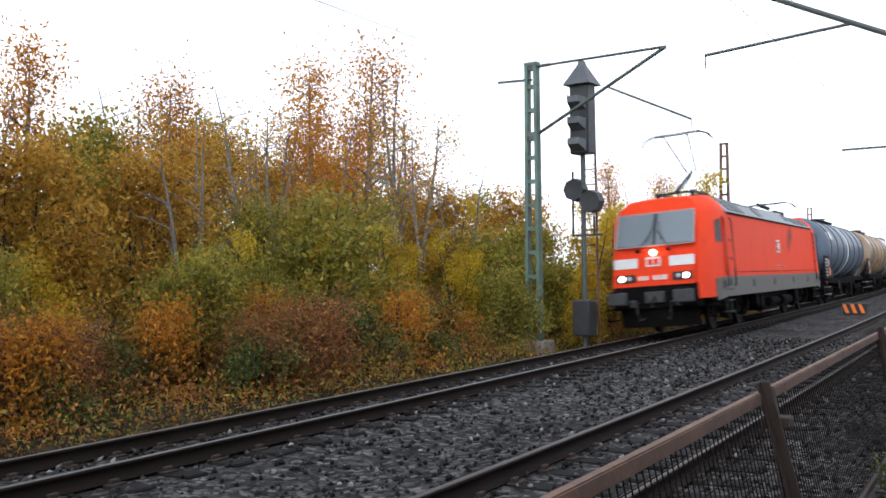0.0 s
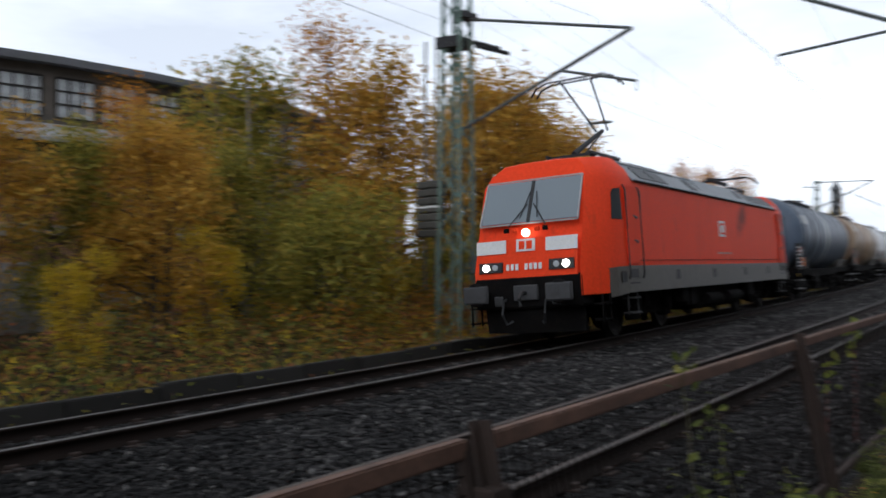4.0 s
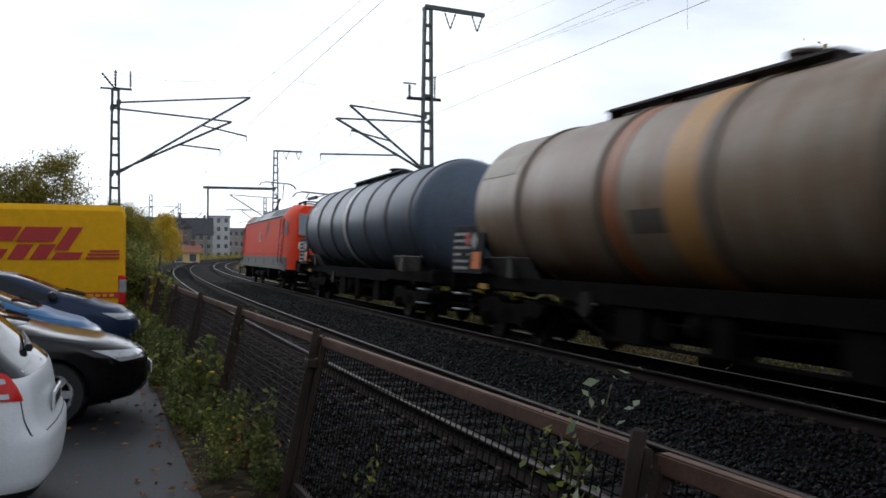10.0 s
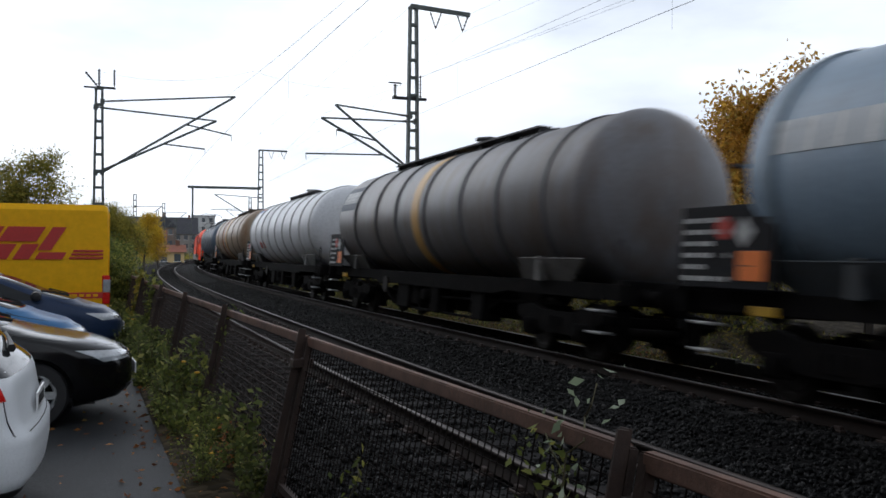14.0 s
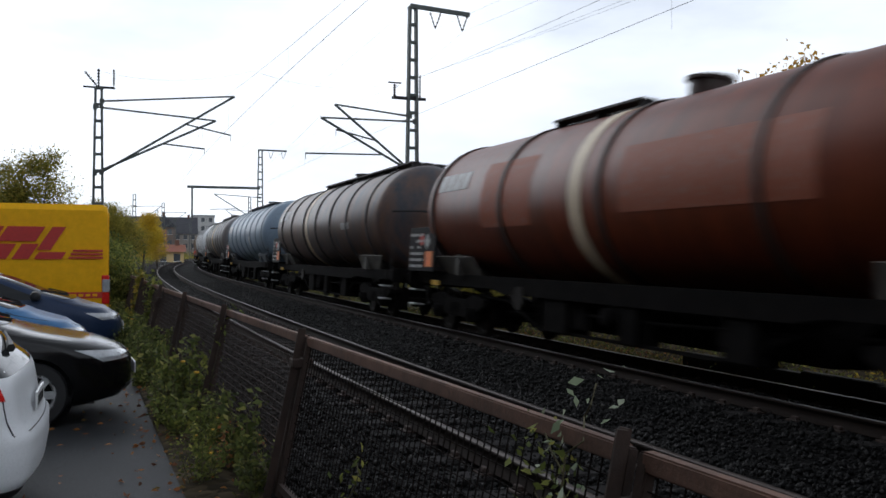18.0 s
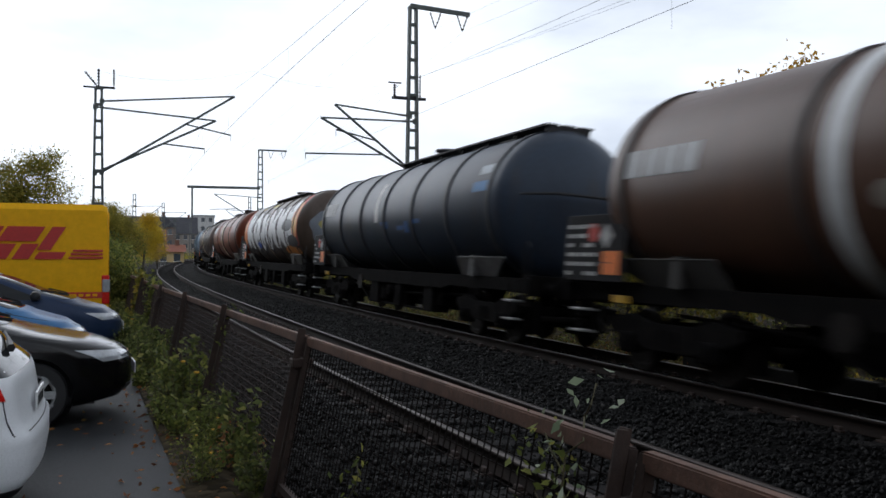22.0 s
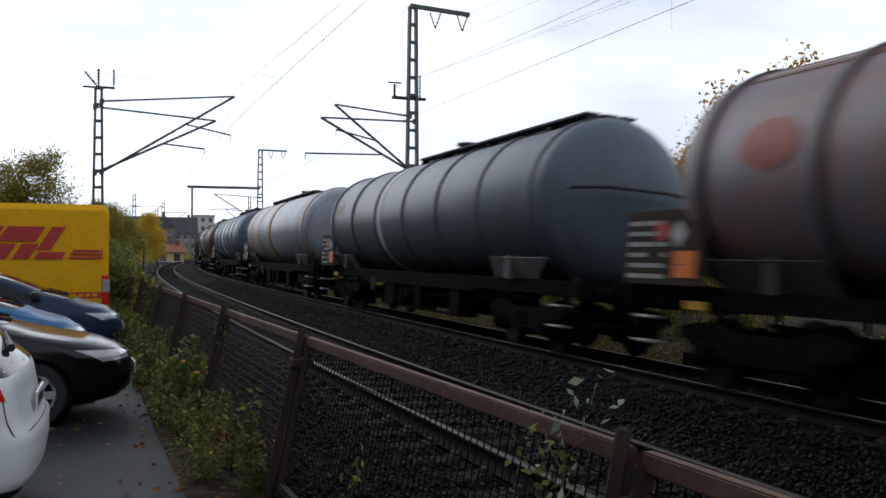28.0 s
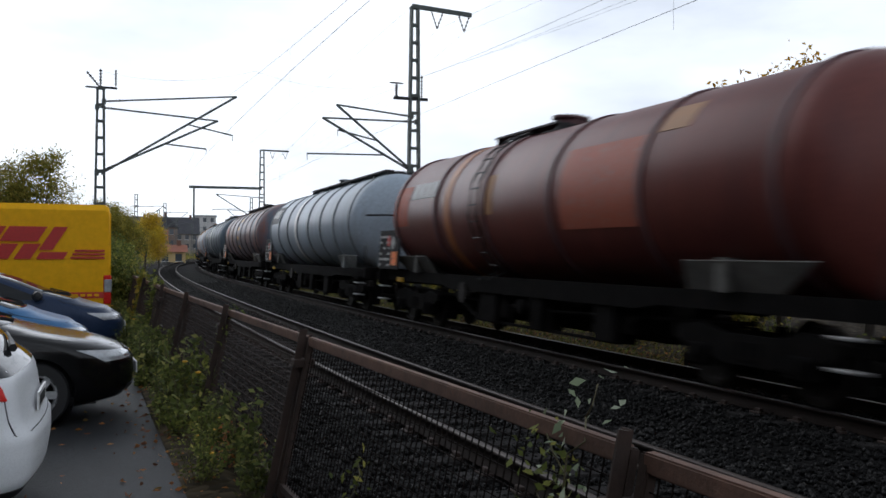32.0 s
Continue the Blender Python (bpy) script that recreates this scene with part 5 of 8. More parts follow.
        for x in (-5.2, -2.2, 1.1, 4.2, 7.72, -7.98):
            part("skirt_vent", Shape().box(x, y * 1.498 - .006, 1.14, x + .26, y * 1.498 + .006, 1.36), M_BLACK, lo)
    # under the floor: transformer, boxes, tanks
    part("transformer", Shape().box(-2.3, -1.2, .35, 2.0, 1.2, .95, bevel=.06), M_UNDER, lo, "dark transformer tank under the floor")
    for y in (-1, 1):
        for x, w_, h_ in ((-3.4, .7, .4), (2.6, .5, .45), (3.4, .35, .35)):
            part("underfloor_box", Shape().box(x, y * 1.28 - .12, .95 - h_, x + w_, y * 1.28 + .12, .98, bevel=.02), M_UNDER, lo, "dark equipment box")
        part("air_tank", Shape().tube((-1.8, y * 1.3, .6), (-.4, y * 1.3, .6), .16, 14), M_UNDER, lo, "dark air reservoir")
        part("air_tank", Shape().tube((.3, y * 1.3, .6), (1.6, y * 1.3, .6), .14, 14), M_UNDER, lo, "dark air reservoir")
    for x in (-5.2, 5.2):
        add_bogie(lo, x, 1.3, 1.18)
        for y in (-1, 1):
            for d in (-.7, .7):
                part("suspension_spring", Shape().path([(x + d, y * 1.2, .95), (x + d * 1.1, y * 1.25, .6)], .08, 8), M_UNDER, lo)
            part("sand_box", Shape().box(x - 2.1, y * 1.25 - .05, .5, x - 1.9, y * 1.25 + .1, .95, bevel=.02), M_UNDER, lo)
    # pantographs: the trailing one raised, the leading one folded
    roofgear = Shape()
    for x in (2.0, 3.0, 4.0):
        roofgear.lathe([(3.84, .06), (3.86, .08), (3.89, .05), (3.92, .08), (3.95, .05), (3.97, .03)], "z", 10, (x, .35, 0))
    roofgear.path([(2.0, .35, 3.98), (3.0, .35, 3.98), (4.0, .35, 3.98)], .02)
    part("roof_gear", roofgear, M_DARKSTEEL, lo, "roof conductors on ribbed insulators")
    for x, up, k in ((5.9, True, 1), (-5.9, False, -1)):
        s = Shape()
        for y in (-.5, .5):
            s.beam((x - .9, y, 3.98), (x + .9, y, 3.98), .06)
            for d in (-.7, .7):
                s.lathe([(3.8, .05), (3.86, .09), (3.9, .05), (3.94, .09), (3.98, .04)], "z", 10, (x + d, y, 0))
        s.beam((x - .85, -.5, 3.98), (x - .85, .5, 3.98), .06)
        s.beam((x + .6, -.5, 3.98), (x + .6, .5, 3.98), .06)
        base = part("pantograph", s, M_DARKSTEEL, lo, "raised single-arm pantograph" if up else "folded single-arm pantograph")
        s = Shape()
        if up:
            elbow, head = Vector((x - k * 1.25, 0, 4.75)), Vector((x + k * .15, 0, 5.75))
            s.tube((x + k * .55, 0, 4.02), elbow, .065, 8, .05)
            for y in (-.35, .35):
                s.tube(elbow + Vector((0, y * .4, 0)), head + Vector((0, y, -.05)), .025, 6)
            s.tube((x + k * .2, .12, 4.05), elbow + Vector((.1 * k, 0, -.1)), .018, 6)
        else:
            elbow, head = Vector((x - k * 1.4, 0, 4.26)), Vector((x + k * .6, 0, 4.4))
            s.tube((x + k * .55, 0, 4.22), elbow, .085, 8, .07)
            for y in (-.35, .35):
                s.tube(elbow + Vector((0, y * .4, 0)), head + Vector((0, y, -.03)), .025, 6)
        part("arm", s, M_DARKSTEEL, base)
        s = Shape()
        for d in (-.14, .14):
            s.path([head + Vector((d, y, z)) for y, z in ((-1.06, -.26), (-.93, -.09), (-.68, 0), (.68, 0), (.93, -.09), (1.06, -.26))], .022, 6)
        s.beam(head + Vector((-.14, -.4, 0)), head + Vector((.14, -.4, 0)), .03)
        s.beam(head + Vector((-.14, .4, 0)), head + Vector((.14, .4, 0)), .03)
        part("contact_strip", s, M_BLACK, base, "curved collector head")
    return lo


def vehicle_pose(u, bogie):
    """Seat a vehicle whose middle is at u; it drives towards falling u."""
    a, b = on_line(u - bogie), on_line(u + bogie)
    mid = (a + b) / 2
    ahead = (a - b).normalized()
    left = Vector((0, 0, 1)).cross(ahead).normalized()
    lean = math.atan2(.108, 1.505)
    left2 = left * math.cos(lean) + Vector((0, 0, 1)) * math.sin(lean)
    up = ahead.cross(left2)
    m = Matrix((ahead, left2, up)).transposed().to_4x4()
    m.translation = Vector((mid.x, mid.y, -.054))
    return m


LOCO = loco()
SPECS = specs()
WAGONS = [tank_wagon(s) for s in SPECS]
TRAIN = [(LOCO, 9.6, 5.2)]
for sp, t in zip(SPECS, WAGON_AT):
    TRAIN.append((None, -16 - front_at(t) + sp["length"] / 2 - END_GAP, sp["length"] / 2 - 3.0))
TRAIN = [(LOCO, 9.6, 5.2)] + [(w, mid, b) for w, (_, mid, b) in zip(WAGONS, TRAIN[1:])]


def train_rows(mid, bogie):
    ts = [i * .5 for i in range(21)] + list(range(11, 33))
    return [(t, vehicle_pose(front_at(t) + mid, bogie)) for t in ts]


# ---------------------------------------------------------------- overhead line: masts, arms, wires
def insulator(s, p, q, r=.055, n=5):
    """Ribbed insulator between two points, on a thin core."""
    p, q = Vector(p), Vector(q)
    s.tube(p, q, r * .45, 8)
    for i in range(n):
        c = p.lerp(q, (i + .5) / n)
        d = (q - p).normalized() * .012
        s.tube(c - d, c + d, r, 10)


def ladder_mast(x, y, height, label, turn=0.0, w0=.42, w1=.22, mat=None, lean=0.0):
    """A mast of two channels joined by battens."""
    mat = mat or M_GALV
    m = thing("catenary_mast", pose(x, y, -.3, 0, lean, turn), label, "catenary mast", "masts of the overhead line")
    h = height + .3
    for k in (-1, 1):
        s = Shape()
        s.loft([[(k * w - .045, -.1, z), (k * w + .045, -.1, z), (k * w + .045, .1, z), (k * w - .045, .1, z)] for w, z in ((w0 / 2, 0), (w1 / 2, h))])
        part("leg", s, mat, m)
    n = int(h / .62)
    for i in range(1, n):
        z = h * i / n
        w = w0 + (w1 - w0) * z / h
        part("batten", Shape().box(-w / 2, -.085, z - .05, w / 2, .085, z + .05), mat, m)
    part("head", Shape().box(-w1 / 2 - .06, -.11, h - .05, w1 / 2 + .06, .11, h + .02), mat, m)
    part("footing", Shape().box(-.4, -.36, -.4, .4, .36, .2, bevel=.03), M_CONCRETE, m, "concrete mast footing")
    return m


def lattice_mast(x, y, height, label, w0=.62, w1=.4, mat=None, turn=0.0):
    """A heavy mast of four angles with crossed bracing."""
    mat = mat or M_GREENSTEEL
    m = thing("tension_mast", pose(x, y, -.3, 0, 0, turn), label, "catenary mast", "masts of the overhead line")
    h = height + .3
    for a in (-1, 1):
        for b in (-1, 1):
            part("leg", Shape().loft([[(a * w / 2 - .035, b * w / 2 - .035, z), (a * w / 2 + .035, b * w / 2 - .035, z), (a * w / 2 + .035, b * w / 2 + .035, z), (a * w / 2 - .035, b * w / 2 + .035, z)] for w, z in ((w0, 0), (w1, h))]), mat, m)
    n = int(h / .62)
    for i in range(n):
        z0, z1 = h * i / n, h * (i + 1) / n
        u0, u1 = (w0 + (w1 - w0) * z0 / h) / 2, (w0 + (w1 - w0) * z1 / h) / 2
        s = Shape()
        for k in (-1, 1):
            a = 1 if i % 2 else -1
            s.beam((-u0 * a, k * u0, z0), (u1 * a, k * u1, z1), .045, .012)
            s.beam((k * u0, -u0 * a, z0), (k * u1, u1 * a, z1), .012, .045)
        part("bracing", s, mat, m, smooth=0)
    part("footing", Shape().box(-.5, -.45, -.6, .5, .45, .12, bevel=.04), M_CONCRETE, m, "weathered concrete mast footing")
    return m


def arm_set(mast, local, tip_y, z_top, z_foot, z_tip, reg=None, dx=0.0, mat=None):
    """A swivelling bracket on a mast: top tube, sloping tube with insulators, registration arm. local maps a world point into the mast's space."""
    mat = mat or M_GALV
    root_t, root_f, tip = (Vector((dx, 0, 0)) + Vector(p) for p in (local(0, z_top), local(0, z_foot), local(tip_y, z_tip)))
    c = part("bracket", Shape().tube(root_f, tip, .045, 8), mat, mast, "sloping steel bracket tube")
    part("top_tube", Shape().tube(root_t, tip, .034, 8), mat, c)
    for root, end in ((root_f, .16), (root_t, .15)):
        s = Shape()
        insulator(s, root.lerp(tip, .03), root.lerp(tip, end))
        part("insulator", s, M_INSUL, c, "brown ribbed insulator")
        part("hinge", Shape().box(root.x - .08, root.y - .08, root.z - .09, root.x + .08, root.y + .08, root.z + .09), mat, c)
    if reg:
        k, out, z = reg
        a = root_f.lerp(tip, k)
        b = Vector((dx, 0, 0)) + Vector(local(out, z))
        part("registration_arm", Shape().tube(a, b, .03, 6).tube(b + Vector((0, 0, .02)), b + Vector((0, 0, -.22)), .012, 5), mat, c)
    return c


def local_of(m):
    """Maps (distance across the line, height) into a mast's own space; masts stand upright at z -0.3."""
    inv = m.matrix_basis.inverted()
    o = m.matrix_basis.translation

    def f(across, z):
        return inv @ Vector((o.x, o.y + across, z))
    return f


def main_masts():
    # beside the car park, with two brackets reaching over both tracks
    m = ladder_mast(-38, 1.45, 7.95, "grey steel catenary mast with two brackets and horn insulators", 90)
    f = local_of(m)
    arm_set(m, f, 5.05, 7.45, 4.72, 7.98, (.62, 4.9, 6.4), .12)
    arm_set(m, f, 4.55, 7.22, 4.68, 6.95, (.55, 4.1, 5.8), -.12)
    s = Shape()
    for a, b in (((0, 0, 8.25), (-.5, 0, 8.85)), ((0, 0, 8.25), (0, .1, 9.0))):
        insulator(s, a, b, .06, 6)
    s.path([(0, 0, 8.3), (.55, 0, 8.3), (.55, 0, 8.45)], .03)
    insulator(s, (.55, 0, 8.4), (.55, 0, 9.0), .05, 6)
    s.beam((-.55, 0, 8.27), (.6, 0, 8.27), .06)
    part("horn_insulator", s, M_DARKSTEEL, m, "dark horn insulators on the mast head")
    # across the line, tall, with a top arm that carries two conductors
    m = ladder_mast(-32.3, 12.15, 10.8, "tall grey steel catenary mast with a top arm and a switch", 90, .5, .24, lean=0)
    f = local_of(m)
    arm_set(m, f, -3.6, 6.56, 4.62, 6.5, (.35, -4.15, 5.2), .12)
    arm_set(m, f, -2.85, 6.75, 4.78, 7.0, (.45, -1.9 - .9, 6.1), -.12)
    s = Shape()
    a, b = f(-.1, 10.85), f(2.3, 10.75)
    s.beam(a, b, .1, .16)
    part("top_arm", s, M_GALV, m, "long steel top arm")
    s = Shape()
    for k in (.9, 2.0):
        for d in (-.22, .22):
            insulator(s, f(k + d, 10.7), f(k, 10.1), .045, 4)
    part("conductor_insulator", s, M_INSUL, m, "V-shaped insulator pair")
    s = Shape()
    s.box(*(Vector(f(-.5, 7.35)) - Vector((.2, 0, 0))), *(Vector(f(.35, 7.47)) + Vector((.2, 0, 0))))
    insulator(s, f(-.7, 7.45), f(-.7, 7.9), .07, 5)
    insulator(s, f(.3, 7.45), f(.3, 8.3), .05, 6)
    s.beam(f(-.8, 7.4), f(.4, 7.4), .1)
    s.beam(f(-.95, 7.95), f(-.45, 7.95), .05)
    part("line_switch", s, M_DARKSTEEL, m, "dark pole-mounted line switch")
    # portal further on
    m = ladder_mast(-80, 16.15, 10.5, "tall grey steel mast carrying a portal beam", 90, .6, .3)
    f = local_of(m)
    part("top_arm", Shape().beam(f(-.1, 10.5), f(2.3, 10.5), .1, .14), M_GALV, m)
    s = Shape()
    for k in (.9, 2.0):
        for d in (-.22, .22):
            insulator(s, f(k + d, 10.4), f(k, 9.8), .045, 4)
    part("conductor_insulator", s, M_INSUL, m)
    part("portal_beam", Shape().beam(f(0, 7.2), f(-6.1, 7.15), .16, .22), M_GALV, m, "horizontal steel portal beam")
    part("drop_post", Shape().beam(f(-5.7, 7.1), f(-5.7, 4.3), .14), M_GALV, m)
    arm_set(m, f, -3.9, 6.4, 4.2, 6.6, (.5, -4.2, 5.3), 0)
    # further masts down the line
    for x, y, h in ((-112, 8.2, 8.3), (-128, 13.0, 8.2), (-118, 22.5, 8.6), (-150, 14.3, 8.2), (-150, 29.5, 8.4), (-185, 21, 8.2), (-205, 26.5, 8.2), (-182, 34.5, 8.2), (-226, 44.5, 8.2)):
        m = ladder_mast(x, y, h, "distant grey steel catenary mast", 90, .5, .28)
        f = local_of(m)
        k = 1 if y < np.interp(x, LX, LY) else -1
        arm_set(m, f, 3.0 * k, 6.9, 4.7, 7.0, (.5, 3.4 * k, 5.4), 0)
    # the other way: the weighted tension mast across the line
    m = lattice_mast(18.0, 11.75, 9.6, "green-grey lattice tension mast with hanging weights")
    f = local_of(m)
    arm_set(m, f, -4.3, 7.2, 4.55, 6.4, (.62, -4.4, 5.3), 0)
    s = Shape()
    for d, z in ((-.1, 6.6), (.15, 6.75)):
        insulator(s, f(-.2, z) + Vector((.3, d, 0)), f(-.2, z + .1) + Vector((1.9, d, 0)), .06, 9)
    s.beam(f(0, 6.6), f(0, 6.6) + Vector((.5, 0, 0)), .1)
    s.box(*(Vector(f(.1, 6.5)) - Vector((.3, .3, 0))), *(Vector(f(.1, 6.75)) + Vector((.3, .3, 0))))
    s.box(*(Vector(f(-.25, 7.15)) - Vector((.25, .15, 0))), *(Vector(f(-.25, 7.3)) + Vector((.25, .15, 0))))
    part("tension_gear", s, M_DARKSTEEL, m, "tension wheel and dark line insulators")
    for k, (yy, xx) in enumerate(((.95, .1), (.5, -.1))):
        o = Vector(f(yy, 0))
        part("weight_guide", Shape().tube(o + Vector((xx, 0, .9)), o + Vector((xx, 0, 6.8)), .03, 6), M_GALV, m)
        for i in range(7):
            z = 2.15 + i * .19
            part("tension_weight", Shape().box(o.x + xx - .17, o.y - .17, .3 + z, o.x + xx + .17, o.y + .17, .3 + z + .17, bevel=.03), M_WEIGHT, m)
        part("weight_clasp", Shape().box(o.x + xx - .18, o.y - .18, .3 + 2.83, o.x + xx + .18, o.y + .18, .3 + 2.87), M_WHITE, m)
    o = Vector(f(-.35, 0))
    part("control_box", Shape().box(o.x + .2, o.y - .13, 1.6, o.x + .42, o.y + .13, 2.0, bevel=.02), M_GALV, m, "small grey control box")
    # the weighted tension mast beside the car park
    m = lattice_mast(20.0, .15, 10.5, "grey lattice tension mast with a stack of weights", .62, .42, M_GALV)
    f = local_of(m)
    arm_set(m, f, 4.8, 7.3, 5.15, 7.2, (.5, 4.9, 5.9), 0)
    o = Vector(f(.42, 0)) + Vector((-.35, 0, 0))
    part("weight_guide", Shape().tube(o + Vector((0, 0, .3)), o + Vector((0, 0, 8.5)), .05, 8), M_GALV, m, "pale steel guide tube")
    for i in range(10):
        z = 2.65 + i * .17
        part("tension_weight", Shape().box(o.x - .2, o.y - .2, z, o.x + .2, o.y + .2, z + .155, bevel=.03), M_WEIGHT, m)
        part("weight_slot", Shape().box(o.x - .215, o.y - .03, z + .02, o.x - .195, o.y + .03, z + .13), M_BLACK, m)
    part("weight_clasp", Shape().box(o.x - .21, o.y - .21, 3.5, o.x + .21, o.y + .21, 3.54), M_WHITE, m)
    # farther masts on that side
    m = ladder_mast(64.6, 3.2, 10.4, "tall grey ladder mast with a short top arm", 90, .42, .24)
    f = local_of(m)
    part("top_arm", Shape().beam(f(-.1, 10.4), f(-1.6, 10.4), .1, .12), M_GALV, m)
    arm_set(m, f, 5.0, 6.6, 4.3, 6.8, (.55, 5.2, 5.5), 0)
    m = lattice_mast(94.7, 7.6, 7.9, "distant green lattice mast with a cross arm", .7, .45, M_GREENSTEEL)
    f = local_of(m)
    part("cross_arm", Shape().beam(f(-2, 7.2), f(5.2, 7.2), .1), M_GALV, m)
    m = ladder_mast(69.7, 14.9, 7.15, "greenish ladder mast with a bracket over the line", 90, .36, .26, M_GREENSTEEL)
    f = local_of(m)
    arm_set(m, f, -3.7, 7.05, 5.2, 7.05, (.58, -4.3, 5.25), 0)
    part("side_arm", Shape().beam(f(0, 6.72), f(1.05, 6.77), .06), M_GALV, m)
    for x, y, h in ((93.3, 17.9, 7.8), (137.7, 25.2, 7.2), (150, 14.0, 8.0)):
        ladder_mast(x, y, h, "distant rusty ladder mast", 90, .5, .3, M_RUST)


main_masts()


def sagging(points, sag, n=10):
    out = []
    for a, b in zip(points, points[1:]):
        a, b = Vector(a), Vector(b)
        for i in range(n):
            k = i / n
            p = a.lerp(b, k)
            p.z -= sag * 4 * k * (1 - k)
            out.append(p)
    return out + [Vector(points[-1])]


def wires():
    posts = (-150, -112, -80, -35, 19, 74, 132, 190)
    for name, axis in (("1", lambda u: 0.0), ("2", second_off)):
        w = thing("overhead_wire", label="contact wire hung from a messenger wire by droppers", category="overhead wire", group="wires over the tracks")
        off = lambda u: axis(u) + .2 * math.sin(u / 17)
        part("contact_wire", Shape().path([on_line(u, off(u), 5.32) for u in np.arange(-150, 191, 4)], .0045, 5), M_WIRE, w, smooth=60)
        mes = sagging([on_line(u, axis(u), 7.05) for u in posts], .75, 12)
        part("messenger_wire", Shape().path(mes, .004, 5), M_WIRE, w, smooth=60)
        for i in range(1, len(mes), 2):
            p = mes[i]
            part("dropper", Shape().tube(p, (p.x, p.y, 5.32), .002, 4), M_WIRE, w, smooth=0)
    runs = (("high", [(-150, 31, 10.2), (-80, 17.1, 9.8), (-32.3, 13.1, 10.1), (18, 12.6, 9.4), (74, 16.5, 8.5)], .6),
            ("high", [(-150, 32, 10.2), (-80, 18.2, 9.8), (-32.3, 14.2, 10.1), (18, 13.6, 9.4), (74, 17.5, 8.5)], .6),
            ("feeder", [(-80, 16.1, 7.6), (-32.3, 11.6, 7.9), (18, 11.7, 7.4), (69.7, 14.9, 6.9)], .5),
            ("feeder", [(-80, 16.3, 7.4), (-32.3, 12.5, 8.3), (18, 12.1, 7.2), (69.7, 15.1, 6.7)], .5),
            ("stay", [(-80, 10.2, 7.1), (-32.3, 12.0, 10.8)], .25),
            ("stay", [(-38, 1.45, 8.6), (-33.5, 6.5, 8.2), (-32.3, 11.4, 7.9)], .35),
            ("far", [(64.6, 3.2, 10.3), (20, .2, 10.4)], .5))
    for name, pts, sag in runs:
        ob = new("power_line", Shape().path(sagging(pts, sag, 14), .0032, 5).mesh("power_line", M_WIRE, 60))
        tagged(ob, "thin dark overhead power line", "power line", "power lines")


wires()


def signal():
    m = thing("railway_signal", pose(70.3, 13.75, -.35) @ Matrix.Diagonal((1.08, 1.08, 1.08, 1)), "dark light signal with a pointed hood and a lower distant signal", "railway signal")
    DK = surface("signal_enamel", (.03, .032, .035), .55, 0, (.06, .05, .04), .3, 3, 30, .05)
    GR = surface("signal_hood_zinc", (.12, .13, .14), .6, .3)
    part("post", Shape().tube((0, 0, 0), (0, 0, 4.75), .06, 10), M_GALV, m)
    part("relay_box", Shape().box(-.22, -.22, .35, .22, .22, 1.2, bevel=.03), DK, m, "dark relay box at the foot")
    head = part("lamp_housing", Shape().box(-.2, -.25, 4.7, .2, .25, 6.4, bevel=.03), DK, m, "tall dark lamp housing")
    for i, z in enumerate((4.85, 5.35, 5.85)):
        part("lamp_hood", Shape().loft([[(-.2, -.2 * c, z + .18), (-.2, .2 * c, z + .18), (-.2, .2 * c, z - .1), (-.2, -.2 * c, z - .1)] for c in (1,)] + [[(-.5, -.15, z + .2), (-.5, .15, z + .2), (-.5, .15, z + .05), (-.5, -.15, z + .05)]]), GR, head)
    part("pointed_hood", Shape().loft([[(-.33, -.35, 6.36), (.33, -.35, 6.36), (.33, .35, 6.36), (-.33, .35, 6.36)], [(-.08, -.08, 6.86), (.08, -.08, 6.86), (.08, .08, 6.86), (-.08, .08, 6.86)], [(-.06, -.06, 6.95), (.06, -.06, 6.95), (.06, .06, 6.95), (-.06, .06, 6.95)]]), GR, head, "pointed zinc hood")
    s = Shape()
    for k in range(2):
        y = -.2 + k * .42
        z = 3.85 - k * .3
        s.lathe([(-.12, .05), (-.14, .27), (.1, .29), (.12, .05)], "x", 8, (0, -y, z))
    part("distant_signal", s, DK, m, "lower distant signal of two round hoods")
    part("bracket", Shape().beam((0, -.5, 2.75), (0, .3, 2.75), .05).beam((0, .28, 2.75), (0, .28, 4.3), .04).beam((0, -.28, 2.75), (0, -.28, 3.2), .04), DK, m)
    s = Shape()
    for d in (-.16, .16):
        s.beam((.45, d, 0), (.3, d, 6.0), .04)
    for i in range(16):
        s.beam((.45 - .009 * i, -.16, .3 + i * .37), (.45 - .009 * i, .16, .3 + i * .37), .025)
    part("ladder", s, M_RUST, m, "rusty rear ladder")


signal()


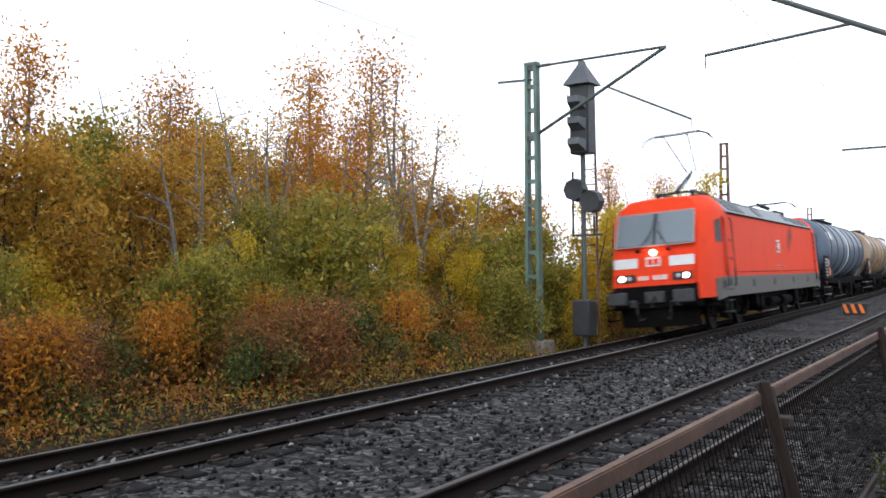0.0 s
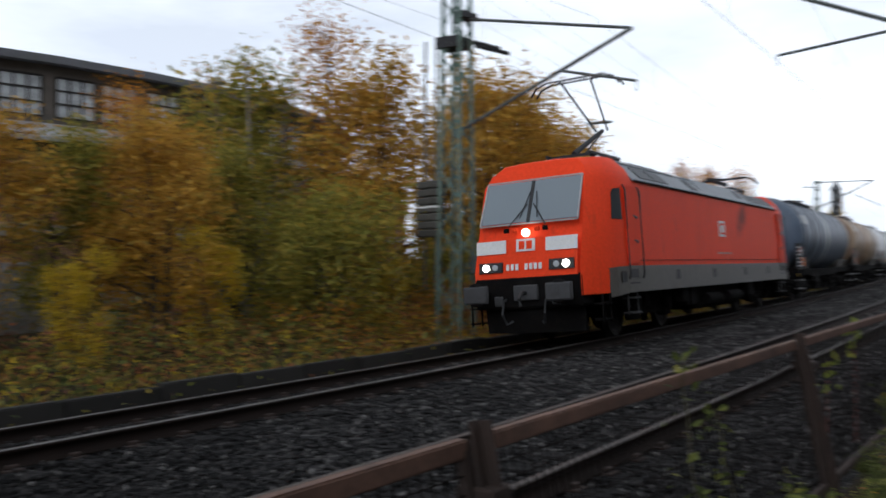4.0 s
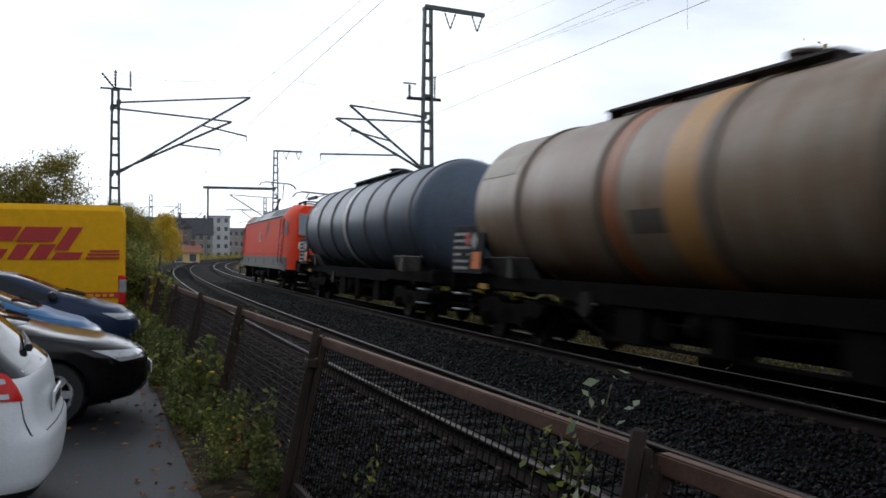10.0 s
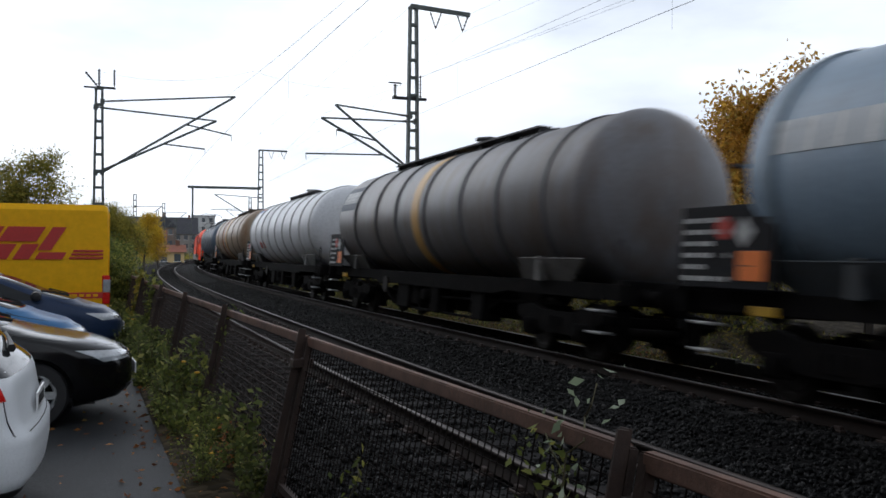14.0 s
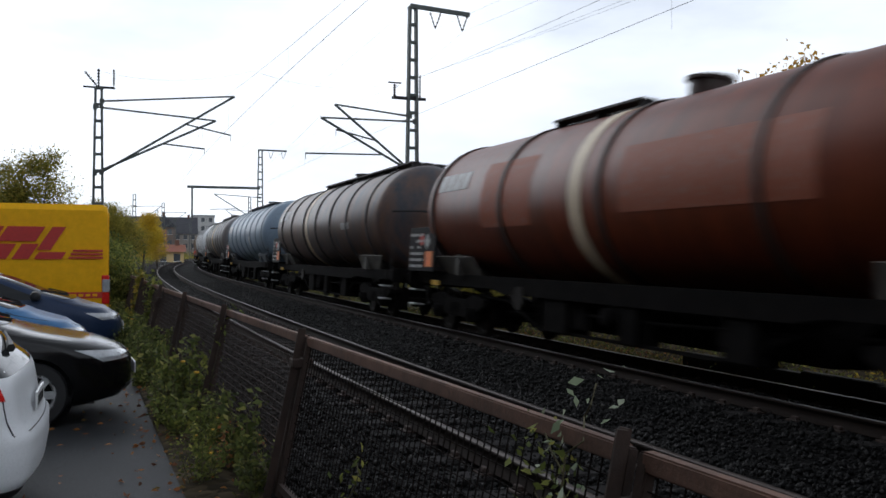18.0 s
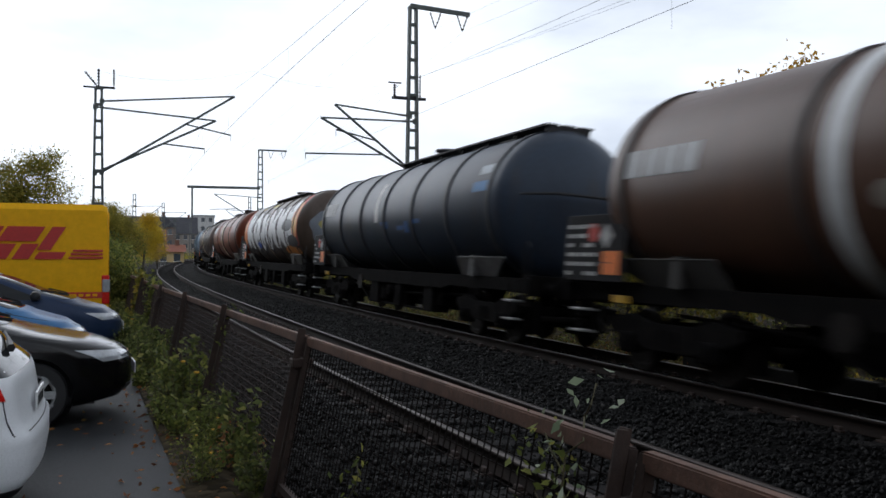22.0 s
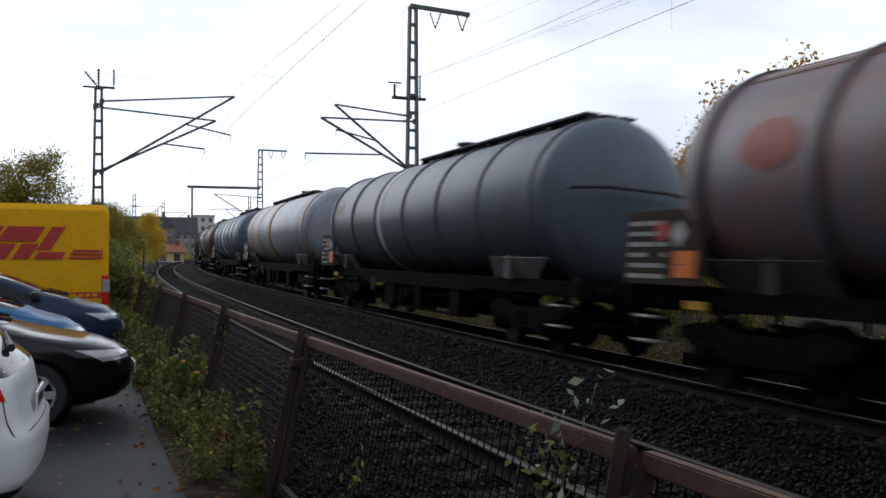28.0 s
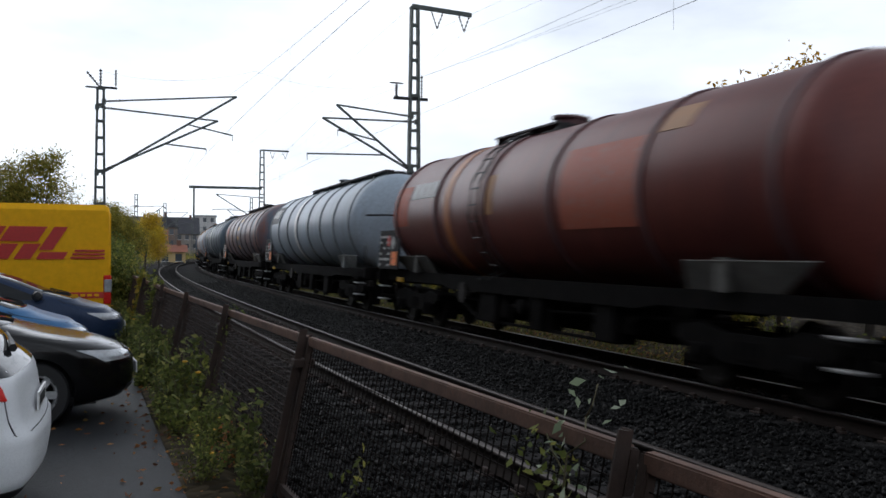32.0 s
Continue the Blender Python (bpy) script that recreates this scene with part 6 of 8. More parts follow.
def trackside():
    m = thing("lamp_post", pose(43.5, 20.3, -.2), "thin grey lamp post with a flat head", "lamp post")
    part("pole", Shape().tube((0, 0, 0), (0, 0, 8.7), .08, 10, .05), M_GALV, m)
    part("lamp_head", Shape().box(-.15, -1.2, 8.66, .15, .1, 8.78, bevel=.03), M_GALV, m, "flat grey lamp head")
    for x, y, h in ((118, 1.0, 7.5), (150, 3.0, 7.2)):
        m = thing("lamp_post", pose(x, y, 0), "grey street lamp with a curved arm", "lamp post", "street lamps")
        part("pole", Shape().tube((0, 0, 0), (0, 0, h - .5), .08, 8, .06), M_GALV, m)
        part("lamp_arm", Shape().path([(0, 0, h - .5), (0, -.5, h - .1), (0, -1.6, h)], .05), M_GALV, m)
        part("lamp_head", Shape().box(-.12, -2.3, h - .05, .12, -1.5, h + .07, bevel=.03), M_GALV, m)
    p = on_line(90, -2.6, -.22)
    m = thing("marker_block", pose(p.x, p.y, p.z, 0, 0, 12), "block with orange and black hazard stripes on the ballast", "marker block")
    part("block", Shape().box(-.3, -.45, 0, .3, .45, .45, bevel=.02), M_BLACK, m)
    for i in range(3):
        part("stripe", Shape().plate([(-.305, -.4 + i * .3, .05), (-.305, -.26 + i * .3, .05), (-.305, -.12 + i * .3, .42), (-.305, -.26 + i * .3, .42)], .008), M_ORANGE, m)
    # steel guard beam in front of the mast
    m = thing("guard_rail", pose(23.6, .6, -.32), "grey steel guard rail on posts in front of the mast", "guard rail")
    for z in (.78, .98):
        part("beam", Shape().box(-.05, -6.0, z - .075, .05, 1.05, z + .075, bevel=.025), M_GALV, m, "ribbed galvanised steel beam")
    part("beam_web", Shape().box(-.015, -6.0, .8, .015, 1.05, .96), M_GALV, m)
    for y in (.7, -1.3, -3.3, -5.3):
        part("post", Shape().box(.05, y - .06, 0, .17, y + .06, 1.0), M_GALV, m)
    for y in np.arange(-5.5, 1, 1.0):
        part("bolt", Shape().lathe([(0, .03), (.03, .03)], "x", 8, (-.08, float(y), .88)), M_GALV, m)
    # old board leaning on the fence with a worn painted figure, drawn as rings
    m = thing("steel_plate", pose(12.6, 1.42, .12, 12, 0, 4), "rusty steel plate with a worn round painted figure", "plate")
    part("plate", Shape().box(-.28, -.01, 0, .28, .01, .85, bevel=.005), M_RUSTDARK, m)
    for z in (.3, .56):
        part("painted_ring", Shape().lathe([(-.016, .09), (-.016, .13), (-.012, .13), (-.012, .09)], "y", 20, (0, 0, z)), M_BLACK, m)


trackside()


# ---------------------------------------------------------------- buildings
M_BRICKWALL = surface("old_brick", (.16, .075, .05), .9, 0, (.05, .035, .03), .5, .7, 14, .4, .3)
M_PLASTERDARK = surface("sooty_render", (.1, .085, .07), .9, 0, (.04, .035, .03), .5, .6, 10, .3, .3)
M_ROOFFELT = surface("roof_felt", (.1, .1, .11), .85, 0, (.06, .07, .04), .4, .6, 12, .2, .2)
M_LEDGE = surface("grey_roof_sheet", (.3, .3, .3), .7, 0, (.14, .13, .11), .5, .8, 14, .15, .2)
M_SHADOW = surface("dark_interior_and_shade", (.02, .018, .016), .95)
M_DUSTYGLASS = surface("dusty_glass", (.4, .42, .43), .35, 0, (.08, .08, .08), .45, 1.4, 12, .05, .3)


def roundhouse():
    """A curved engine shed: an outer wall in bays, a clerestory of windows under a felt roof."""
    b = thing("engine_shed", label="derelict curved brick engine shed with a glazed clerestory", category="shed")
    cx, cy, r = 27.0, 66.0, 37.0
    angs = [radians(a) for a in np.arange(-128, -22, 7.2)]

    def P(a, rad, z):
        return (cx + math.cos(a) * rad, cy + math.sin(a) * rad, z)
    glass = []
    for i, (a, c) in enumerate(zip(angs, angs[1:])):
        part("wall_bay", Shape().loft([[P(t, r, 0), P(t, r - .4, 0), P(t, r - .4, 5.4), P(t, r, 5.4)] for t in (a, c)]), M_BRICKWALL, b, "" if i else "sooty red brick wall bay")
        part("lintel", Shape().loft([[P(t, r + .08, 2.4), P(t, r - .1, 2.4), P(t, r - .1, 2.85), P(t, r + .08, 2.85)] for t in (a, c)]), M_CONCRETE, b)
        # near-black strip painted in for the shade under the eaves
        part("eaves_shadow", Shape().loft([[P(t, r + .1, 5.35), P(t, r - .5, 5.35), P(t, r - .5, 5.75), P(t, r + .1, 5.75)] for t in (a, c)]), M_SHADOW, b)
        part("lower_roof", Shape().loft([[P(t, r + .5, 5.7), P(t, r + .5, 5.85), P(t, r - 4.2, 7.0), P(t, r - 4.2, 6.85)] for t in (a, c)]), M_LEDGE, b, "" if i else "grey lower roof strip")
        part("clerestory_wall", Shape().loft([[P(t, r - 4.0, 6.8), P(t, r - 4.4, 6.8), P(t, r - 4.4, 9.25), P(t, r - 4.0, 9.25)] for t in (a, c)]), M_PLASTERDARK, b)
        part("upper_roof", Shape().loft([[P(t, r - 3.2, 9.2), P(t, r - 3.2, 9.5), P(t, r - 14, 10.6), P(t, r - 14, 10.3)] for t in (a, c)]), M_ROOFFELT, b, "" if i else "dark felt upper roof")
        for j in range(2):
            t0, t1 = a + (c - a) * (.07 + .47 * j), a + (c - a) * (.46 + .47 * j)
            w = part("window", Shape().loft([[P(t, r - 3.98, 7.25), P(t, r - 4.03, 7.25), P(t, r - 4.03, 8.75), P(t, r - 3.98, 8.75)] for t in (t0, t1)]), M_DUSTYGLASS if (i * 2 + j) % 5 != 1 else M_SHADOW, b, "dusty clerestory window" if (i * 2 + j) % 5 != 1 else "broken dark window")
            for k in range(4):
                t = t0 + (t1 - t0) * k / 3
                part("glazing_bar", Shape().beam(P(t, r - 3.94, 7.2), P(t, r - 3.94, 8.8), .07), M_SHADOW, w)
            for z in (7.2, 7.75, 8.28, 8.8):
                part("glazing_bar", Shape().beam(P(t0, r - 3.935, z), P(t1, r - 3.935, z), .06), M_SHADOW, w)
        if i % 2 == 0:
            part("pier", Shape().loft([[P(a + d, r + .35, 0), P(a + d, r - .1, 0), P(a + d, r - .1, 5.2), P(a + d, r + .2, 5.2)] for d in (-.01, .01)]), M_BRICKWALL, b)
        if i % 3 == 0:
            p = P((a + c) / 2, r - 5.5, 9.6)
            part("roof_vent", Shape().lathe([(0, .2), (.5, .2), (.5, .12), (.65, .12), (.65, .45), (.8, .4), (.95, .05)], "z", 14, p), M_LEDGE, b, "round roof ventilator")
    part("ground_slab", Shape().loft([[P(t, r + .2, -.6), P(t, r - .4, -.6), P(t, r - .4, .02), P(t, r + .2, .02)] for t in angs]), M_CONCRETE, b)


roundhouse()


def graffiti_wall():
    w = tagged(new("wall_yard"), "low grey yard wall with blue and red graffiti", "wall", kind="structure")
    for i in range(12):
        x = 4 + i * 2.6
        y = 19.6 + .02 * (x - 18) ** 2 * .5
        part("wall_panel", Shape().box(x, y - .1, -.4, x + 2.56, y + .1, 1.55, bevel=.02), M_CONCRETE, w)
    spots = ((25.5, 1.0, .9, .65, (.03, .12, .5)), (27.3, .9, .7, .6, (.04, .16, .55)), (23.2, .8, .7, .5, (.35, .1, .06)), (21.0, .9, .8, .5, (.3, .3, .33)), (18.4, .8, .8, .6, (.12, .2, .4)), (15, .9, .9, .5, (.45, .45, .45)), (29.3, .8, .5, .5, (.5, .5, .5)))
    for k, (x, z, rx, rz, c) in enumerate(spots):
        y = 19.6 + .02 * (x - 18) ** 2 * .5 - .125
        s = Shape().plate([(x + math.cos(a) * rx, y - .002 * k, z + math.sin(a) * rz * (1 + .2 * math.sin(3 * a + k))) for a in np.linspace(0, 2 * math.pi, 20, endpoint=False)], .01)
        part("graffiti", s, surface("spray_paint", c, .6, 0, None, .3, 4, 20, .05, .3), w, "sprayed patch of colour")


graffiti_wall()


M_TOWNGLASS = glass_dark("town_window_glass", (.07, .08, .09), .15)


def house(x, y, w, d, h, roof, turn, wall, tile, label, floors=2, cols=4, flat=False):
    b = thing("house", pose(x, y, -.8, 0, 0, turn), label, "house", "houses in the distance")
    part("wall", Shape().box(-w / 2, -d / 2, 0, w / 2, d / 2, h), wall, b, smooth=0)
    if flat:
        part("roof", Shape().box(-w / 2 - .3, -d / 2 - .3, h, w / 2 + .3, d / 2 + .3, h + .5), tile, b, smooth=0)
    else:
        part("roof", Shape().loft([[(k * (w / 2 + .4), -d / 2 - .5, h - .1), (k * (w / 2 + .4), 0, h + roof), (k * (w / 2 + .4), d / 2 + .5, h - .1), (k * (w / 2 + .4), 0, h - .1)] for k in (-1, 1)]), tile, b, smooth=0)
        part("gable", Shape().loft([[(k * w / 2, -d / 2, h - .05), (k * w / 2, 0, h + roof - .5), (k * w / 2, d / 2, h - .05)] for k in (-1, 1)]), wall, b, smooth=0)
        part("chimney", Shape().box(w * .2, -.4, h + roof * .5, w * .2 + .7, .4, h + roof + .8), M_BRICKWALL, b, smooth=0)
    for face in range(4):
        n = cols if face % 2 == 0 else max(2, cols // 2)
        span = w if face % 2 == 0 else d
        for f in range(floors):
            for c in range(n):
                a = -span / 2 + span * (c + .5) / n
                z = h * (f + .35) / floors
                ww, hh = min(1.1, span / n * .5), min(1.5, h / floors * .5)
                if face % 2 == 0:
                    k = -1 if face == 0 else 1
                    win = part("window", Shape().box(a - ww / 2, k * d / 2 - .05, z, a + ww / 2, k * d / 2 + .05, z + hh), M_TOWNGLASS, b, smooth=0)
                    part("sill", Shape().box(a - ww / 2 - .1, k * d / 2 - .12, z - .1, a + ww / 2 + .1, k * d / 2 + .12, z), M_WHITE, win, smooth=0)
                else:
                    k = -1 if face == 1 else 1
                    win = part("window", Shape().box(k * w / 2 - .05, a - ww / 2, z, k * w / 2 + .05, a + ww / 2, z + hh), M_TOWNGLASS, b, smooth=0)
                    part("sill", Shape().box(k * w / 2 - .12, a - ww / 2 - .1, z - .1, k * w / 2 + .12, a + ww / 2 + .1, z), M_WHITE, win, smooth=0)
    return b


def townscape():
    white = surface("white_render", (.5, .5, .49), .85, 0, (.4, .38, .34), .3, .3, 4, .1, .08)
    cream = surface("yellow_render", (.62, .46, .22), .85, 0, (.4, .3, .16), .3, .3, 4, .1, .1)
    brown = surface("brown_render", (.2, .15, .12), .85, 0, (.1, .08, .07), .3, .3, 4, .1, .15)
    plaster = surface("grey_render", (.3, .27, .24), .85, 0, (.2, .18, .16), .3, .3, 4, .1, .12)
    red = surface("red_tiles", (.27, .1, .06), .8, 0, (.12, .06, .045), .4, .4, 8, .2, .2)
    dark = surface("dark_tiles", (.06, .06, .07), .8, 0, (.035, .035, .04), .4, .4, 8, .2, .2)
    conc = surface("pale_concrete", (.33, .34, .355), .8, 0, (.25, .25, .25), .3, .2, 4, .1, .1)
    # where the train goes to
    house(-304, 20, 22, 12, 9.4, 4.2, 86, brown, dark, "long terrace of houses with a dark roof", 3, 8)
    house(-286, 29.2, 10, 6.4, 9.8, 3.4, -4, brown, dark, "brown gabled house with a blank end wall", 3, 3)
    house(-300, 36, 9, 9, 8.2, 5.2, 84, plaster, dark, "house with a steep dark roof", 3, 4)
    house(-327, 46.4, 7.4, 10, 14.6, 0, 82, white, conc, "white block of flats with a flat roof", 5, 3, True)
    house(-345, 57.4, 10, 11, 11, 0, 81, plaster, conc, "grey-beige office block with a flat roof", 3, 5, True)
    house(-256, 47, 4.6, 7, 4.6, 2.8, -10, white, dark, "small white house with a steep gable", 2, 2)
    house(-358, 69, 8.6, 12, 14.8, 0, 79, brown, conc, "tall brown office block with a flat roof", 4, 4, True)
    house(-366, 80, 12, 12, 13.6, 0, 78, conc, conc, "pale office building with bands of windows", 4, 8, True)
    house(-380, 104, 34, 14, 10.5, 0, 74, plaster, conc, "long low office building", 3, 12, True)
    house(-170, 18.4, 4.6, 5, 2.6, 1.2, 86, cream, red, "small ochre shed with a red roof", 1, 2)
    house(-262, 22, 10, 8, 5.5, 3, 86, cream, red, "ochre house with a red roof", 2, 3)
    house(-270, 8, 26, 12, 8.5, 3.6, 88, brown, dark, "row of brown houses with dark roofs", 3, 8)
    house(-150, -22, 40, 12, 7, 2.6, 92, brown, dark, "long low building with a dark roof", 2, 10)
    bridge = thing("road_bridge", pose(-290, 72, 0, 0, 0, 74), "distant grey road bridge across the line", "bridge")
    part("deck", Shape().box(-16, -3, 5.3, 16, 3, 6.4, bevel=.05), dark, bridge, "dark bridge deck")
    for x in (-15, -5, 5, 15):
        part("pier", Shape().box(x - .5, -2.5, -.8, x + .5, 2.5, 5.3, bevel=.05), conc, bridge)
    # where the train comes from
    house(185, 10, 18, 12, 7.5, 0, 100, cream, white, "ochre building with a flat roof", 2, 5, True)
    house(152, 8, 8, 8, 4.2, 3.2, 60, white, dark, "white gabled house with a dark roof", 2, 3)
    house(215, 2, 22, 12, 8.5, 0, 95, conc, red, "long building with a red-edged roof", 2, 7, True)
    house(138, -2.2, 15, 11, 6.8, 2.8, 92, white, red, "white house with a red tiled roof", 3, 4)
    house(160, -4, 15, 11, 7.5, 3, 92, brown, red, "brown house with a red tiled roof", 3, 4)


townscape()


def close_round():
    """Plain unseen wall added behind the camera: closes the car park, blocks low sky."""
    w = new("wall_back", Shape().box(-75, -19, -.2, 75, -18, 19.5).mesh("wall_back", M_PLASTERDARK, 0))
    tagged(w, "plain rendered building wall behind the car park", "wall", kind="structure")


close_round()


# ---------------------------------------------------------------- parked vehicles
def alloy(parent, x, y, r, k, spokes=5, steel=False):
    w = part("wheel", Shape().lathe([(-.1, r * .62), (-.1, r * .93), (-.07, r), (.07, r), (.1, r * .93), (.1, r * .62)], "y", 28, (x, y, r), caps=False), M_BLACK, parent, "black tyre")
    rim = surface("wheel_alloy", (.45, .46, .47) if not steel else (.12, .12, .13), .4, .3, (.2, .18, .16), .25, 6, 40, .03)
    s = Shape().lathe([(k * .05, r * .56), (k * .1, r * .66), (k * .1, r * .6), (k * .06, r * .55)], "y", 28, (x, y, r), caps=False)
    for i in range(spokes):
        a = 2 * math.pi * i / spokes
        d = Vector((math.cos(a), 0, math.sin(a)))
        s.beam(Vector((x, y + k * .075, r)) + d * .05, Vector((x, y + k * .085, r)) + d * r * .6, .07, .03, up=(0, 1, 0))
    s.lathe([(k * .04, .02), (k * .09, .06), (k * .1, .02)], "y", 12, (x, y, r))
    part("rim", s, rim, w, "spoked alloy rim")
    return w


class Skin:
    """The outer skin of a car: level contours, each a rounded plan shape. t runs from the middle of the tail (0) round a flank to the middle of the nose (1)."""

    def __init__(self, length, width, height, levels):
        self.L, self.hw = length, width / 2
        k = height / 1.46
        self.z = [l[0] * (k if l[0] > .97 else 1) for l in levels]
        self.cols = [[l[i] for l in levels] for i in range(1, 6)]
        self.top = self.z[-1]

    def level(self, z):
        xt, xn, w, rt, rf = (float(np.interp(z, self.z, c)) for c in self.cols)
        return xt, self.L - xn, w * self.hw, rt, rf

    def at(self, t, z, k=1, out=0.0):
        p = self._at(t, z)
        if out:
            a = self._at(min(t + .004, 1), z) - self._at(max(t - .004, 0), z)
            b = self._at(t, min(z + .012, self.top)) - self._at(t, z - .012)
            n = b.cross(a)
            n = n.normalized() if n.length > 1e-9 else Vector((0, 1, 0))
            p = p + n * out
        return Vector((p.x, p.y * k, p.z))

    def _at(self, t, z):
        xt, xn, w, rt, rf = self.level(z)
        bt, bf = .06, .13
        yt, yf = w - rt, w - rf
        xa, xb = xt + bt * (yt / w) ** 2, xn - bf * (yf / w) ** 2
        if t < .15:
            y = yt * t / .15
            return Vector((xt + bt * (y / w) ** 2, y, z))
        if t < .3:
            a = (t - .15) / .15 * math.pi / 2
            return Vector((xa + rt * (1 - math.cos(a)), yt + rt * math.sin(a), z))
        if t <= .7:
            f = (t - .3) / .4
            return Vector((xa + rt + (xb - rf - xa - rt) * f, w, z))
        if t < .85:
            a = (t - .7) / .15 * math.pi / 2
            return Vector((xb - rf * (1 - math.sin(a)), yf + rf * math.cos(a), z))
        y = yf * (1 - (t - .85) / .15)
        return Vector((xn - bf * (y / w) ** 2, y, z))

    def side(self, x, z):
        """The t of a flank point x behind the tail."""
        xt, xn, w, rt, rf = self.level(z)
        xa, xb = xt + .06 * ((w - rt) / w) ** 2 + rt, xn - .13 * ((w - rf) / w) ** 2 - rf
        return .3 + .4 * min(1, max(0, (x - xa) / (xb - xa)))

    def patch(self, k, z0, z1, t0, t1, n=12, m=6, out=.005):
        """A piece of the skin between two heights and two t, each a number or a function of the way across or up."""
        def val(v, f):
            return v(f) if callable(v) else v
        s, rows, back = Shape(), [], []
        for j in range(m + 1):
            row, low = [], []
            for i in range(n + 1):
                z = val(z0, i / n) + (val(z1, i / n) - val(z0, i / n)) * j / m
                a, b = val(t0, j / m), val(t1, j / m)
                t = a + (b - a) * i / n
                row.append(self.at(t, z, k, out))
                low.append(self.at(t, z, k, -.012))
            rows.append(row)
            back.append(low)
        s.loft(rows, caps=False, closed=False)
        rim = rows[0] + [r[-1] for r in rows[1:]] + rows[-1][-2::-1] + [r[0] for r in rows[-2:0:-1]]
        rim2 = back[0] + [r[-1] for r in back[1:]] + back[-1][-2::-1] + [r[0] for r in back[-2:0:-1]]
        s.loft([rim, rim2], caps=False)
        return s

    def body(self, arches, radius):
        zs = [self.z[0]]
        for a, b in zip(self.z, self.z[1:]):
            n = max(1, round((b - a) / .03))
            zs += [a + (b - a) * i / n for i in range(1, n + 1)]
        ts = [.15 * i / 5 for i in range(5)] + [.15 + .15 * i / 8 for i in range(8)] + [.3 + .4 * i / 56 for i in range(56)] + [.7 + .15 * i / 8 for i in range(8)] + [.85 + .15 * i / 6 for i in range(7)]
        grid = []
        for z in zs:
            half = [self.at(t, z) for t in ts]
            grid.append(half + [Vector((q.x, -q.y, q.z)) for q in half[-2:0:-1]])
        n = len(grid[0])
        v, f = [q for r in grid for q in r], []
        gone = []
        for q in v:
            gone.append(any(abs(q.y) > self.hw * .6 and math.hypot(q.x - ax, q.z - radius / 1.14) < radius for ax in arches))
        for j in range(len(grid) - 1):
            for i in range(n):
                q = (j * n + i, j * n + (i + 1) % n, (j + 1) * n + (i + 1) % n, (j + 1) * n + i)
                if not all(gone[a] for a in q):
                    f.append(q)
        for a, q in enumerate(v):
            if gone[a]:
                ax = min(arches, key=lambda b: abs(b - q.x))
                d = Vector((q.x - ax, 0, q.z - radius / 1.14))
                d = d.normalized() * radius if d.length > .01 else Vector((0, 0, radius))
                v[a] = Vector((ax + d.x, q.y, max(self.z[0], radius / 1.14 + d.z)))
        f.append(tuple((len(grid) - 1) * n + i for i in range(n)))
        s = Shape().add(v, f)
        return s


HATCH = ((.17, .3, .36, .86, .25, .4), (.24, .1, .12, .95, .25, .45), (.34, .02, .02, .985, .26, .5), (.46, .0, .0, 1.0, .27, .52), (.58, .0, .01, 1.0, .27, .52), (.66, .05, .06, 1.0, .25, .5), (.72, .07, .16, .998, .24, .46),
         (.78, .08, .36, .99, .24, .44), (.84, .09, .68, .98, .23, .42), (.89, .10, .94, .97, .23, .4), (.935, .12, 1.12, .955, .22, .38), (.97, .15, 1.24, .935, .22, .36), (1.1, .24, 1.52, .885, .2, .3), (1.25, .37, 1.86, .825, .2, .26),
         (1.36, .48, 2.13, .765, .22, .26), (1.42, .60, 2.34, .70, .24, .28), (1.452, .84, 2.58, .59, .26, .3), (1.462, 1.2, 2.8, .42, .2, .2))


def cab_forward(rows, d):
    """The same body with a short bonnet: windscreen and roof stand d further forward."""
    return tuple((z, a, b - d * min(1, max(0, (z - .72) / .22)), *r) for z, a, b, *r in rows)


